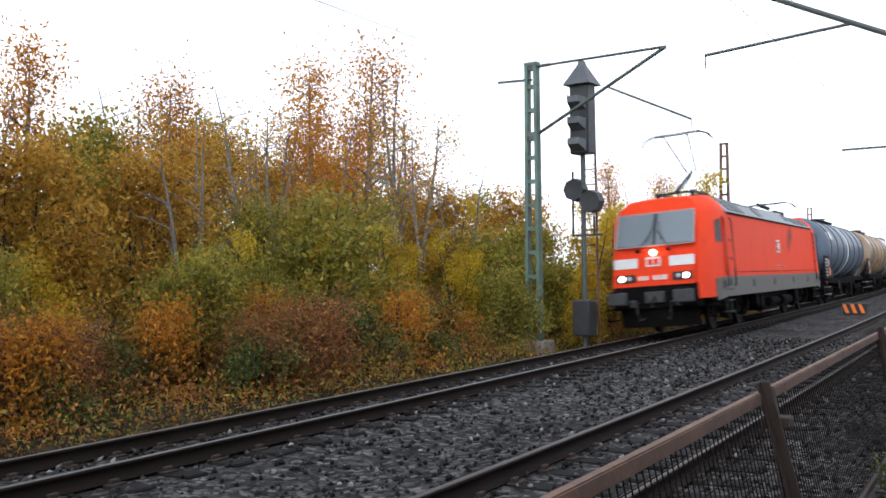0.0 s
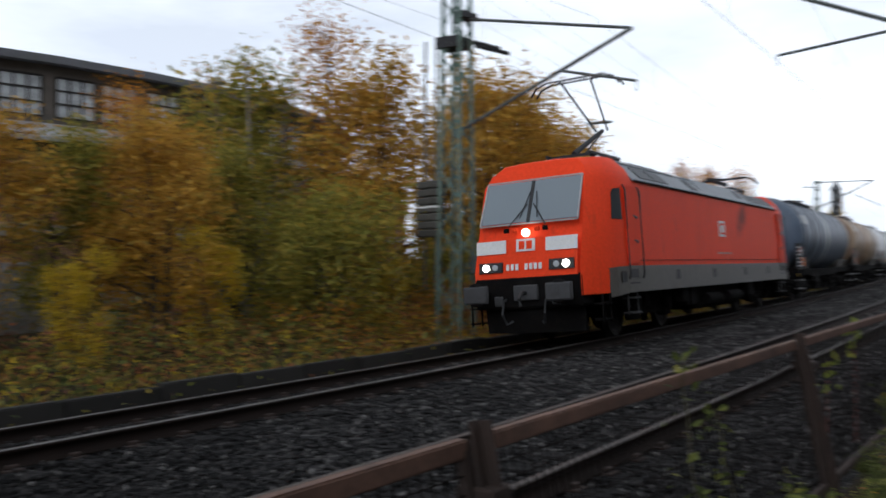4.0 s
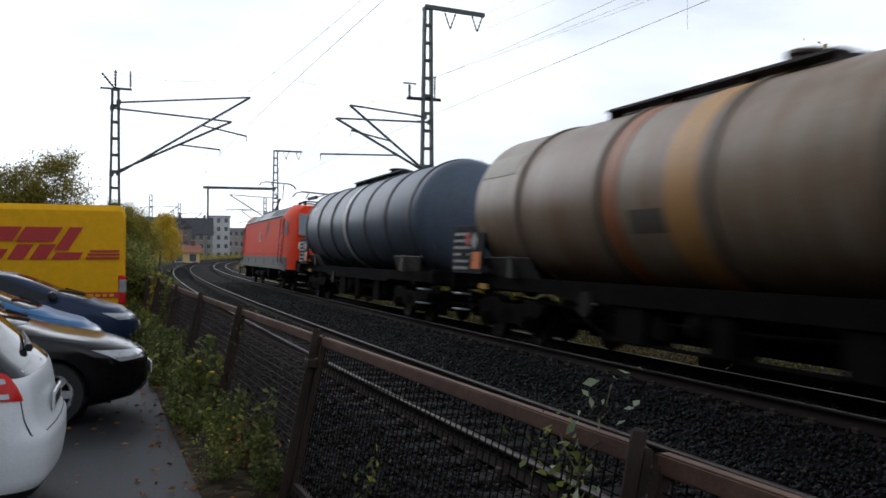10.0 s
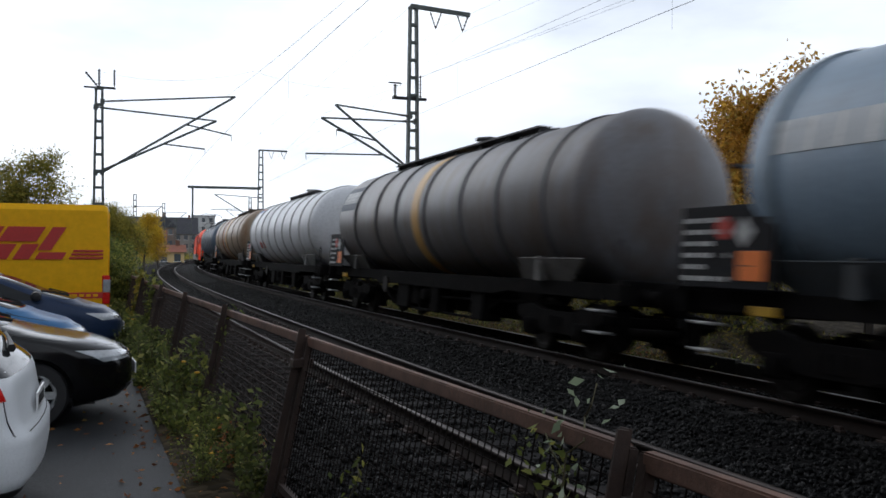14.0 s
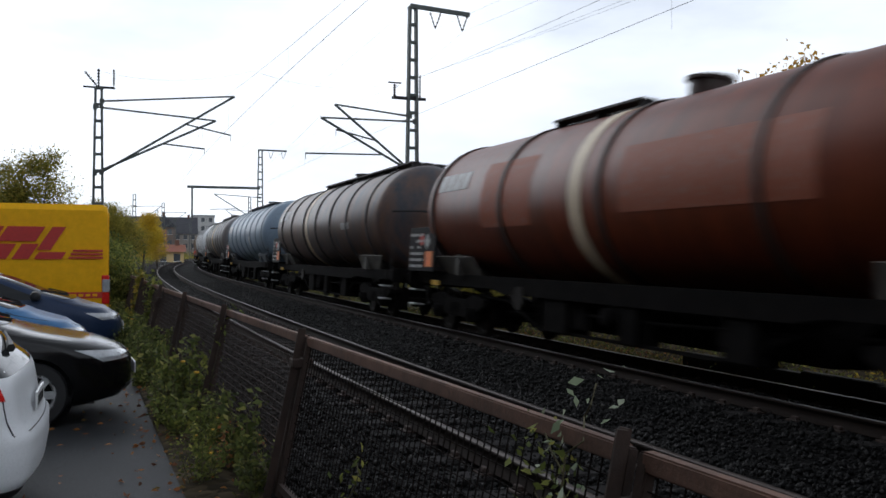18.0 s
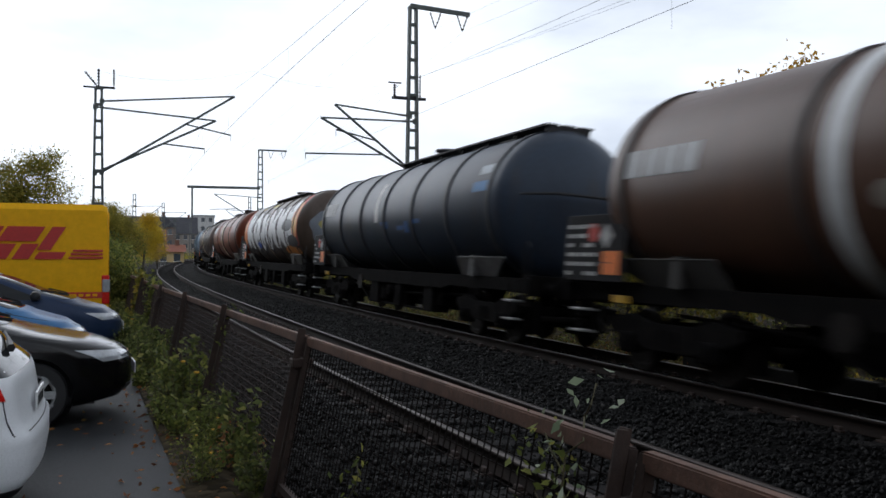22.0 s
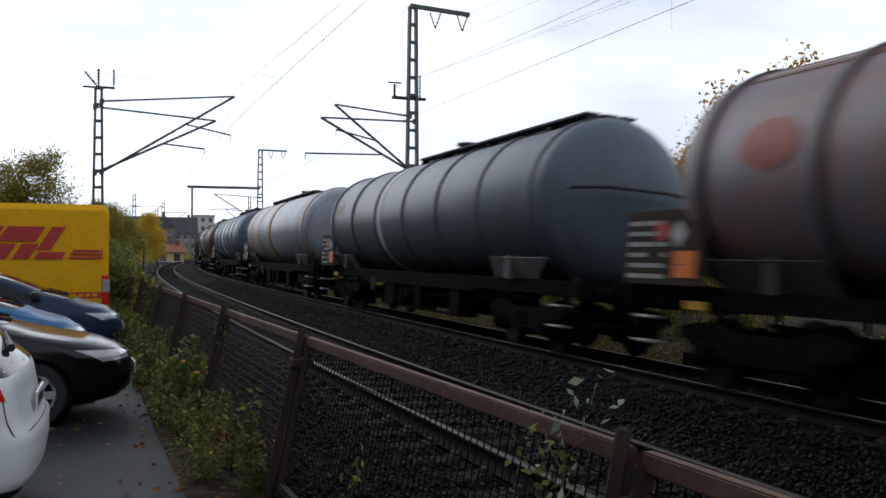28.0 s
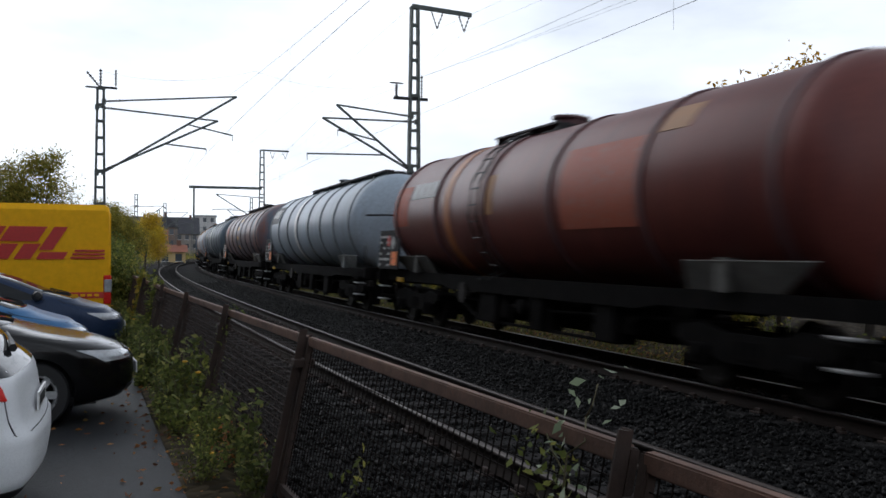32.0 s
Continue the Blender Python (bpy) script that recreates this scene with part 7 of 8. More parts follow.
def car(name, label, L, H, width, paint, m, wheels, wheel_r=.31, quarter=.55, wrap=.255, ahead=0.0):
    """A hatchback; its own x runs from the tail (0) to the nose."""
    c = thing(name, m, label, "car")
    sk = Skin(L, width, H, cab_forward(HATCH, ahead))
    hw = sk.hw
    part("body", sk.body(wheels, wheel_r * 1.14), paint, c, "painted bodywork", 38)
    kz = H / 1.46

    def hi(z):
        return z * kz
    part("windscreen", sk.patch(1, hi(.99), hi(1.385), .76, 1.0, 14, 8, .004), M_CARGLASS, c, "sloping windscreen glass")
    part("windscreen", sk.patch(-1, hi(.99), hi(1.385), .76, 1.0, 14, 8, .004), M_CARGLASS, c)
    for k in (-1, 1):
        part("rear_window", sk.patch(k, lambda f: hi(.995) + (.1 * max(0, f - .6) if wrap > .3 else 0), hi(1.36), 0, lambda f: wrap - .03 * f, 14, 8, .004), M_CARGLASS, c, "dark rear window")
        za, zb = hi(.985), hi(1.345)

        def edge(x0, x1):
            return lambda f: sk.side(x0 + (x1 - x0) * f, za + (zb - za) * f)
        mid = L * .47
        part("side_window", sk.patch(k, za, zb, edge(quarter + .1, quarter + .28), edge(mid - .03, mid - .03), 8, 8, .004), M_CARGLASS, c, "rear side window")
        part("side_window", sk.patch(k, za, zb, edge(mid + .05, mid + .03), lambda f: sk.side(L + ahead - 1.62 - .82 * f, za + (zb - za) * f), 8, 8, .004), M_CARGLASS, c, "front side window")
        part("window_pillar", sk.patch(k, za, zb, edge(mid - .03, mid - .03), edge(mid + .05, mid + .03), 2, 6, .002), M_BLACK, c)
        part("mirror", Shape().lathe([(-.1, .02), (-.085, .06), (0, .08), (.08, .07), (.1, .02)], "y", 10, (L + ahead - 1.72, k * (hw + .12), 1.0)).beam((L + ahead - 1.7, k * hw * .9, .965), (L + ahead - 1.72, k * (hw + .06), .985), .05, .03), M_BLACK, c, "wing mirror")
        for x in (mid, L - 1.36, L * .27):
            part("door_seam", Shape().path([sk.at(sk.side(x + (.04 if z > .7 else 0), z), z, k, -.002) for z in (.3, .45, .6, .75, .9, .97)], .0045, 4), M_BLACK, c)
        part("sill_strip", sk.patch(k, .19, .27, sk.side(wheels[0] + .38, .22), sk.side(wheels[1] - .38, .22), 4, 2, .004), M_BLACK, c)
        part("side_strip", sk.patch(k, .5, .545, sk.side(wheels[0] + .4, .5), sk.side(wheels[1] - .4, .5), 8, 2, .012), M_BLACK, c, "black rubbing strip")
        for d in (mid - .28, L - 1.36 - .95):
            part("door_handle", sk.patch(k, .8, .825, sk.side(d, .8), sk.side(d + .17, .8), 3, 2, .025), paint, c)
    part("roof_aerial", Shape().tube((1.0, 0, H - .02), (.72, 0, H + .34), .007, 5, .003), M_BLACK, c)
    for x in wheels:
        for k in (-1, 1):
            alloy(c, x, k * (hw - .115), wheel_r, k, spokes=5 if hw < .88 else 7)
            part("wheel_well", Shape().lathe([(k * (hw - .03), wheel_r * 1.13), (k * (hw - .32), wheel_r * 1.13), (k * (hw - .32), .02), (k * (hw - .34), .02), (k * (hw - .34), wheel_r * 1.16), (k * (hw - .03), wheel_r * 1.16)], "y", 28, (x, 0, wheel_r), caps=False), M_BLACK, c)
    part("floor_pan", Shape().box(.35, -hw * .82, .19, L - .4, hw * .82, .26), M_BLACK, c)
    return c, sk


M_CARGLASS = glass_dark("car_glass", (.012, .014, .016), .05)
M_CARGLASS.node_tree.nodes["Principled BSDF"].inputs["Specular IOR Level"].default_value = .22
M_TAIL = surface("tail_lamp_red", (.62, .015, .01), .25, 0, None, .3, 3, 20, 0, .1, coat=.15, spec=.25)
M_TAILORANGE = surface("tail_lamp_orange", (.8, .16, .03), .18, 0, None, .3, 3, 20, 0, .1, coat=.6)
M_HEAD = surface("headlamp_lens", (.38, .4, .42), .15, .3, None, .3, 8, 30, .1, .3, coat=.8)
M_CHROME = surface("chrome", (.6, .61, .62), .15, .9, None, .3, 4, 30, 0, .1)
M_PLATE = surface("number_plate", (.7, .7, .7), .4, 0, None, .3, 3, 20, 0, .05)


def paint(name, c, metal=.0, rough=.3):
    black = max(c) < .01
    return surface(name, c, .12 if black else rough, metal, (c[0] * .6 + .004, c[1] * .6 + .004, c[2] * .6 + .004) if black else tuple(v * .6 + .02 for v in c), .1, 1.5, 120, .004, .05, coat=.0 if max(c) < .4 else .15, spec=.35 if black else .25)


M_SEAT = surface("seat_black", (.006, .006, .0065), .5, 0, None, .3, 3, 40, .1, .2, spec=.2)


def plate_on(c, x, z, k):
    p = part("number_plate", Shape().box(min(x, x + .012 * k), -.26, z, max(x, x + .012 * k), .26, z + .11), M_PLATE, c, "white plate with plain dark bars")
    s = Shape()
    for a in (-.16, -.06, .04, .14):
        s.box(min(x + .013 * k, x + .016 * k), a, z + .025, max(x + .013 * k, x + .016 * k), a + .07, z + .085)
    tagged(part("plate_lettering", s, M_BLACK, p), kind="stuff")


def nose_parts(c, sk, lamp_label="clear headlamp", wide=(.745, .845), zl=(.605, .725)):
    for k in (-1, 1):
        h = part("headlamp", sk.patch(k, lambda f: zl[0] + .02 * f, lambda f: zl[1] - .035 * f, lambda f: wide[0] - .03 * f, wide[1], 14, 6, .006), M_HEAD, c, lamp_label, 50)
        part("reflector", sk.patch(k, zl[0] + .03, zl[1] - .045, wide[0] + .05, wide[0] + .1, 5, 4, .009), M_CHROME, h, "", 50)
        part("fog_lamp", sk.patch(k, .3, .36, .8, .86, 5, 4, .006), M_BLACK, c)
        part("grille", sk.patch(k, .585, .68, .925, 1.0, 6, 4, .006), M_BLACK, c, "black front grille")
        part("grille_bar", sk.patch(k, .625, .637, .92, 1.0, 6, 1, .012), M_CHROME, c)
        part("air_intake", sk.patch(k, .27, .37, .885, 1.0, 8, 4, .004), M_BLACK, c)
        part("bonnet_seam", Shape().path([sk.at(t, z, k, -.001) for t, z in ((.93, .70), (.86, .735), (.8, .77), (.76, .81), (.74, .85), (.73, .89), (.725, .93))], .005, 4), M_BLACK, c)
        part("wiper", Shape().beam(sk.at(.86 if k > 0 else .95, .975, k, .015), sk.at(.97 if k > 0 else .80, 1.06, k, .015), .018), M_BLACK, c)
    plate_on(c, sk.L + .012, .42, 1)


def tail_lamps(c, w):
    for k in (-1, 1):
        part("tail_lamp", Shape().box(.02, k * w * .40 - .08, .72, .16, k * w * .40 + .08, .95, bevel=.02), M_TAIL, c)


def parked():
    # nose-in cars seen past the white one
    spots = (("black", -10.35, .74, 4.15, 1.43, 1.77, (.004, .004, .0045), "black hatchback parked nose to the fence", 1.0),
             ("light", -13.25, .4, 3.9, 1.42, 1.70, (.055, .17, .36), "light blue hatchback parked nose to the fence", 1.5),
             ("dark", -16.3, 1.0, 4.2, 1.38, 1.76, (.02, .036, .08), "dark blue estate car parked nose to the fence", -1.0))
    for nm, x, y, L, H, w, col, label, turn in spots:
        c, sk = car("parked_car", label, L, H, w, paint("car_paint_" + nm, col, .2 if nm == "dark" else 0), pose(x, y - L, 0, 0, 0, 90 + turn), (.72, L - .95), ahead=.1 if nm == "black" else .45)
        nose_parts(c, sk)
        tail_lamps(c, w)
    # white hatchback, tail to the fence
    L, H, w = 3.96, 1.38, 1.74
    c, sk = car("parked_car", "white hatchback parked with its tail to the fence", L, H, w, paint("car_paint_white", (.84, .86, .88)), pose(-6.6, -.05, 0, 0, 0, -93.5), (.66, L - .85), wrap=.43)
    for k in (-1, 1):
        def tt(x, z):
            return sk.side(x, z)
        t = part("tail_lamp", sk.patch(k, lambda f: .815 + .02 * f, lambda f: .965 + .035 * math.sin(f * 3.1), lambda f: .215 + .02 * f, lambda f: .32 + .035 * f, 18, 6, .008), M_TAIL, c, "red claw-shaped tail lamp", 50)
        part("lamp_claw", sk.patch(k, lambda f: .918 - .012 * f, lambda f: .94 + .018 * math.sin(f * 2.4), .25, .34, 14, 3, .011), M_HEAD, t, "clear curved lamp strip", 50)
        part("lamp_claw", sk.patch(k, .835, .862, .25, .325, 12, 3, .011), M_HEAD, t, "clear curved lamp strip", 50)
        part("lamp_gap", sk.patch(k, .872, .902, .298, .34, 8, 3, .0095), paint("lamp_gap_white", (.84, .86, .88)), t, "white body gap in the lamp", 50)
        part("bumper_trim", sk.patch(k, .17, .3, 0, .31, 16, 4, .006), M_BLACK, c, "black lower bumper trim", 50)
        part("hatch_seam", Shape().path([sk.at(.22, z, k, -.001) for z in (.62, .7, .78, .86, .95, 1.02)], .005, 4).path([sk.at(t_, .615, k, -.001) for t_ in (0, .08, .15, .22)], .005, 4), M_BLACK, c)
        part("rear_spoiler", Shape().loft([[sk.at(tv, 1.31, k, .0) , sk.at(tv, 1.296, k, .07), sk.at(tv, 1.314, k, .08), sk.at(tv, 1.35, k, .01)] for tv in (0, .05, .1, .15, .19, .22)]), paint("spoiler_white", (.84, .86, .88)), c, "roof spoiler", 50)
        part("brake_lamp", sk.patch(k, 1.298, 1.309, 0, .06, 4, 1, .082), M_TAIL, c)
    part("rear_wiper", Shape().path([sk.at(.02, 1.03, 1, .03), sk.at(.06, 1.07, -1, .025), sk.at(.13, 1.1, -1, .02)], [.028, .014, .01], 6), M_BLACK, c, "black rear wiper")
    plate_on(c, .05, .68, -1)
    # motorcycle handle end poking up beside the wheel of the white car
    m = thing("motorcycle", pose(-4.36, -1.36, 0, 0, 0, 262), "black motorcycle parked beside the white car", "motorcycle")
    part("front_wheel", Shape().lathe([(-.05, .2), (-.055, .28), (0, .31), (.055, .28), (.05, .2)], "y", 24, (.65, 0, .31)), M_BLACK, m)
    part("rear_wheel", Shape().lathe([(-.06, .2), (-.065, .27), (0, .3), (.065, .27), (.06, .2)], "y", 24, (-.65, 0, .31)), M_BLACK, m)
    part("frame", Shape().path([(-.65, 0, .31), (-.3, 0, .55), (.1, 0, .42), (.4, 0, .62), (.65, 0, .31)], .05, 8).path([(.65, .06, .31), (.5, .06, .72)], .025).box(-.2, -.12, .25, .25, .12, .55, bevel=.04), M_DARKSTEEL, m)
    def oval(x, wd, z, h):
        return [(x, math.cos(w_) * wd, z + math.sin(w_) * h) for w_ in [2 * math.pi * i / 12 for i in range(12)]]
    part("seat", Shape().loft([oval(*r) for r in ((-.5, .1, .82, .04), (-.3, .13, .76, .06), (-.05, .14, .68, .06), (.15, .1, .68, .05))]), M_SEAT, m, "black seat", 50)
    tail = part("tail_fairing", Shape().loft([oval(*r) for r in ((-.98, .03, .93, .015), (-.92, .06, .9, .04), (-.7, .1, .84, .06), (-.45, .12, .76, .05))]), M_SEAT, m, "black tail fairing", 50)
    part("tail_lamp", Shape().box(-1.0, -.03, .885, -.96, .03, .91, bevel=.008), M_SEAT, tail, "small smoked tail lamp")
    for k in (-1, 1):
        part("rim", Shape().lathe([(k * .02, .03), (k * .06, .05), (k * .05, .06), (k * .05, .17), (k * .062, .2), (k * .03, .2)], "y", 20, (-.65, 0, .31)), M_CHROME, m, "bright alloy rear rim")
    part("rear_fender", Shape().path([(-.9, 0, .82), (-1.05, 0, .68), (-1.1, 0, .5)], [.05, .045, .03], 8), M_SEAT, m)
    for y in (-.13, .13):
        part("grab_handle", Shape().path([(-.4, y, .78), (-.6, y * 1.15, .84), (-.85, y * .9, .92)], .015, 6), M_DARKSTEEL, m)
        part("indicator", Shape().lathe([(0, .01), (.03, .03), (.06, .02)], "y", 10, (-.92, y if y > 0 else y - .06, .8)), M_TAILORANGE, m)
    part("tank", Shape().loft([oval(*r) for r in ((.05, .1, .66, .06), (.2, .16, .72, .12), (.42, .15, .76, .12), (.55, .08, .74, .06))]), M_DARKSTEEL, m, "dark fuel tank", 50)
    part("handlebar", Shape().path([(.42, -.36, .98), (.5, -.2, .96), (.52, 0, .93), (.5, .2, .96), (.42, .36, .98)], .018, 6), M_DARKSTEEL, m)
    # silver hatchback, tail to the fence, on the other side
    L, H, w = 4.1, 1.43, 1.74
    c, sk = car("parked_car", "silver hatchback parked with its tail to the fence", L, H, w, paint("car_paint_silver", (.36, .38, .4), .35), pose(7.1, .4, 0, 0, 0, -91), (.75, L - .88))
    for k in (-1, 1):
        t = part("tail_lamp", sk.patch(k, .68, .935, .17, lambda f: .325 - .015 * f, 18, 8, .008), M_TAIL, c, "red tail lamp with an orange band", 50)
        part("indicator_band", sk.patch(k, .80, .885, .17, lambda f: .322 - .006 * f, 18, 4, .011), M_TAILORANGE, t, "orange indicator band", 50)
        part("bumper_strip", sk.patch(k, .47, .545, 0, .34, 18, 3, .018), M_BLACK, c, "black bumper strip", 50)
        part("bumper_trim", sk.patch(k, .17, .28, 0, .32, 16, 4, .006), M_BLACK, c, "black lower bumper trim", 50)
        part("bumper_bulge", sk.patch(k, .545, .635, 0, .32, 18, 4, .014), paint("bumper_silver", (.36, .38, .4), .35), c, "silver bumper top", 50)
        part("hatch_seam", Shape().path([sk.at(.165, z, k, -.001) for z in (.66, .74, .86, .95, 1.02)], .005, 4), M_BLACK, c)
    plate_on(c, -.02, .7, -1)
    part("rear_wiper", Shape().path([sk.at(.02, 1.03, 1, .03), sk.at(.06, 1.07, -1, .025), sk.at(.13, 1.1, -1, .02)], [.026, .013, .01], 6), M_BLACK, c, "black rear wiper")
    for x, y, col, label, t in ((10.6, .52, (.06, .09, .16), "blue-grey hatchback parked nose to the fence", 0), (13.6, .66, (.012, .022, .05), "dark blue saloon parked nose to the fence", 2)):
        L, H, w = 4.2, 1.45, 1.76
        c, sk = car("parked_car", label, L, H, w, paint("car_paint_blue", col, .3), pose(x, y - L, 0, 0, 0, 90 + t), (.75, L - .8))
        nose_parts(c, sk)
        tail_lamps(c, w)


parked()


def van():
    """A tall yellow delivery van with red plain-shaped lettering blocks."""
    YEL = surface("van_yellow", (.86, .45, .004), .5, 0, (.62, .33, .01), .1, 1, 6, .004, .04, spec=.12)
    VRED = surface("van_red", (.5, .025, .02), .45, 0, None, .2, 2, 20, .02, .06)
    L, H, w = 5.9, 2.62, 2.05
    v = thing("delivery_van", pose(-20.95, .95, 0, 0, 0, -90.5), "tall yellow delivery van with red markings", "van")
    hw = w / 2
    s = Shape()
    def ring(x, zt, wf, zb=.35):
        a = hw * wf
        return [(x, -a * .97, zb), (x, -a, zb + .15), (x, -a * .99, min(1.3, zt - .2)), (x, -a * .95, zt - .12), (x, -a * .86, zt), (x, a * .86, zt), (x, a * .95, zt - .12), (x, a * .99, min(1.3, zt - .2)), (x, a, zb + .15), (x, a * .97, zb)]
    s.loft([ring(-.02, H - .1, .95), ring(0, H - .04, .98), ring(.08, H, 1), ring(4.0, H, 1), ring(4.4, H - .12, .99), ring(5.05, 1.75, .98), ring(5.35, 1.28, .96), ring(5.75, 1.05, .9, .3), ring(L, .8, .8, .35)])
    part("body", s, YEL, v, "yellow painted panel body", 30)
    part("windscreen", Shape().plate([(4.47, -.82, 2.42), (4.47, .82, 2.42), (5.06, .88, 1.75), (5.06, -.88, 1.75)], .03).plate([(5.07, -.88, 1.74), (5.07, .88, 1.74), (5.33, .86, 1.34), (5.33, -.86, 1.34)], .03), M_CARGLASS, v)
    for k in (-1, 1):
        part("side_window", Shape().plate([(3.75, k * hw * .992, 1.35), (4.75, k * hw * .985, 1.35), (4.55, k * hw * .965, 2.0), (3.85, k * hw * .96, 2.05)], .03), M_CARGLASS, v)
        y = k * hw * 1.003
        # red blocks on the side, sloped like speeding letters, with lines behind them
        def at_x(x):
            return x if k > 0 else 4.3 - x

        def block(x0, x1, z0, z1):
            d = (z1 - z0) * .62
            return [(at_x(x0), y, z0), (at_x(x1), y, z0), (at_x(x1 - d), y, z1), (at_x(x0 - d), y, z1)]
        g = part("marking", Shape().plate(block(3.05, 2.25, 1.52, 1.72), .012), VRED, v, "red slanted block shapes")
        for x0, x1, z0, z1 in ((2.95, 2.05, 1.88, 2.16), (2.15, 1.85, 1.52, 1.82), (1.75, 1.45, 1.52, 1.82), (2.0, 1.32, 1.87, 2.16), (1.35, .85, 1.52, 1.66), (1.3, 1.05, 1.7, 2.16), (3.9, 3.2, 1.52, 2.16)):
            part("marking_block", Shape().plate(block(x0, x1, z0, z1), .012), VRED, g)
        for i in range(3):
            xa, xb = sorted((at_x(.08), at_x(.72 - .04 * i)))
            part("speed_line", Shape().box(xa, y - .006, 1.53 + i * .07, xb, y + .006, 1.57 + i * .07), VRED, g)
        xa, xb = sorted((at_x(.08), at_x(1.05)))
        s = Shape().box(xa, y - .006, .74, xb, y + .006, .86)
        st = part("lettering_panel", s, VRED, v, "low red panel with pale bars")
        b = Shape()
        for i in range(6):
            b.box(xa + .1 + i * .13, y + k * .006 - .003, .775, xa + .19 + i * .13, y + k * .006 + .003, .825)
        tagged(part("lettering", b, YEL, st), kind="stuff")
        part("headlamp", Shape().loft([[(5.5, k * hw * .95, z), (5.72, k * hw * .9, z), (5.84, k * hw * .7, z), (5.55, k * hw * .8, z)] for z in (.72, 1.06)]), M_HEAD, v, "tall clear headlamp", bevel=.01)
        part("side_strip", Shape().box(.1, k * hw - .02, .45, 5.2, k * hw + .02, .55, bevel=.01), M_BLACK, v)
        t = part("tail_lamp", Shape().box(-.05, k * hw * .94 - .07, .62, .1, k * hw * .94 + .075, 1.2, bevel=.02), M_TAIL, v, "tall tail lamp")
        part("lamp_window", Shape().box(-.06, k * hw * .94 - .05, .85, .09, k * hw * .94 + .082, 1.12, bevel=.015), M_HEAD, t)
        part("wing_mirror", Shape().box(4.75, k * hw + (.03 if k > 0 else -.25), 1.35, 4.9, k * hw + (.25 if k > 0 else -.03), 1.75, bevel=.03), M_BLACK, v)
        for x in (1.05, 4.75):
            alloy(v, x, k * (hw - .12), .34, k, 6, True)
    part("rear_door", Shape().box(-.045, -.88, .5, -.015, -.01, H - .15, bevel=.02), YEL, v, "yellow rear door leaf")
    part("rear_door", Shape().box(-.045, .01, .5, -.015, .88, H - .15, bevel=.02), YEL, v)
    part("rear_bumper", Shape().box(-.12, -hw * .95, .3, .02, hw * .95, .5, bevel=.04), M_BLACK, v)
    part("bumper", Shape().box(5.5, -hw * .92, .3, L + .06, hw * .92, .62, bevel=.08), M_BLACK, v, "black front bumper")
    part("floor_pan", Shape().box(.1, -hw * .85, .25, 5.4, hw * .85, .4), M_BLACK, v)


van()


# ---------------------------------------------------------------- plants
M_BARK = surface("bark", (.06, .05, .042), .95, 0, (.03, .027, .022), .4, 5, 40, .5, .3)
M_BIRCH = surface("birch_bark", (.22, .2, .18), .9, 0, (.05, .045, .04), .55, 5, 30, .4, .3)
LEAF = {
    "orange": foliage("leaves_orange", ((0, (.342, .122, .017)), (.35, (.561, .220, .024)), (.7, (.683, .329, .037)), (1, (.366, .183, .037)))),
    "ochre": foliage("leaves_ochre", ((0, (.288, .162, .030)), (.4, (.528, .282, .041)), (.75, (.696, .408, .060)), (1, (.396, .300, .062)))),
    "yellow": foliage("leaves_yellow", ((0, (.375, .250, .019)), (.4, (.625, .425, .025)), (.75, (.725, .525, .037)), (1, (.312, .275, .037)))),
    "olive": foliage("leaves_olive", ((0, (.156, .168, .030)), (.4, (.252, .240, .042)), (.75, (.372, .312, .054)), (1, (.504, .360, .060)))),
    "dry": foliage("grass_dry_olive", ((0, (.07, .066, .022)), (.5, (.15, .125, .038)), (.85, (.24, .185, .05)), (1, (.33, .24, .06)))),
    "green": foliage("leaves_green", ((0, (.066, .088, .022)), (.5, (.15, .178, .042)), (.85, (.26, .28, .066)), (1, (.4, .36, .09)))),
    "russet": foliage("leaves_russet", ((0, (.132, .060, .036)), (.35, (.300, .120, .054)), (.7, (.480, .204, .060)), (1, (.240, .180, .060)))),
    "bright": foliage("leaves_bright_green", ((0, (.16, .2, .03)), (.5, (.3, .36, .06)), (1, (.46, .46, .08)))),
    "pale": foliage("leaves_pale_grey_green", ((0, (.2, .26, .15)), (.5, (.36, .42, .28)), (1, (.5, .55, .42)))),
    "weed": foliage("leaves_weed", ((0, (.05, .066, .02)), (.5, (.115, .14, .04)), (.85, (.21, .23, .062)), (1, (.34, .32, .1)))),
    "dark": foliage("needles_dark", ((0, (.012, .022, .014)), (.6, (.025, .042, .025)), (1, (.05, .07, .035)))),
}


def leaf_cloud(rng, centres, per, spread, size, flat=.0):
    """Small pointed leaves scattered round points, as one mesh's arrays."""
    n = len(centres) * per
    c = np.repeat(np.asarray(centres), per, 0) + rng.normal(0, 1, (n, 3)) * np.asarray(spread)
    a = rng.normal(0, 1, (n, 3))
    a[:, 2] *= 1 - flat
    a /= np.linalg.norm(a, axis=1, keepdims=True)
    b = rng.normal(0, 1, (n, 3))
    b -= a * (a * b).sum(1, keepdims=True)
    b /= np.linalg.norm(b, axis=1, keepdims=True)
    s = size * rng.uniform(.55, 1.3, (n, 1))
    fold = np.cross(a, b) * s * .18
    v = np.stack([c - a * s, c + b * s * .5 + fold, c + a * s, c - b * s * .5 + fold], 1).reshape(-1, 3)
    return v, np.arange(n * 4).reshape(-1, 4)


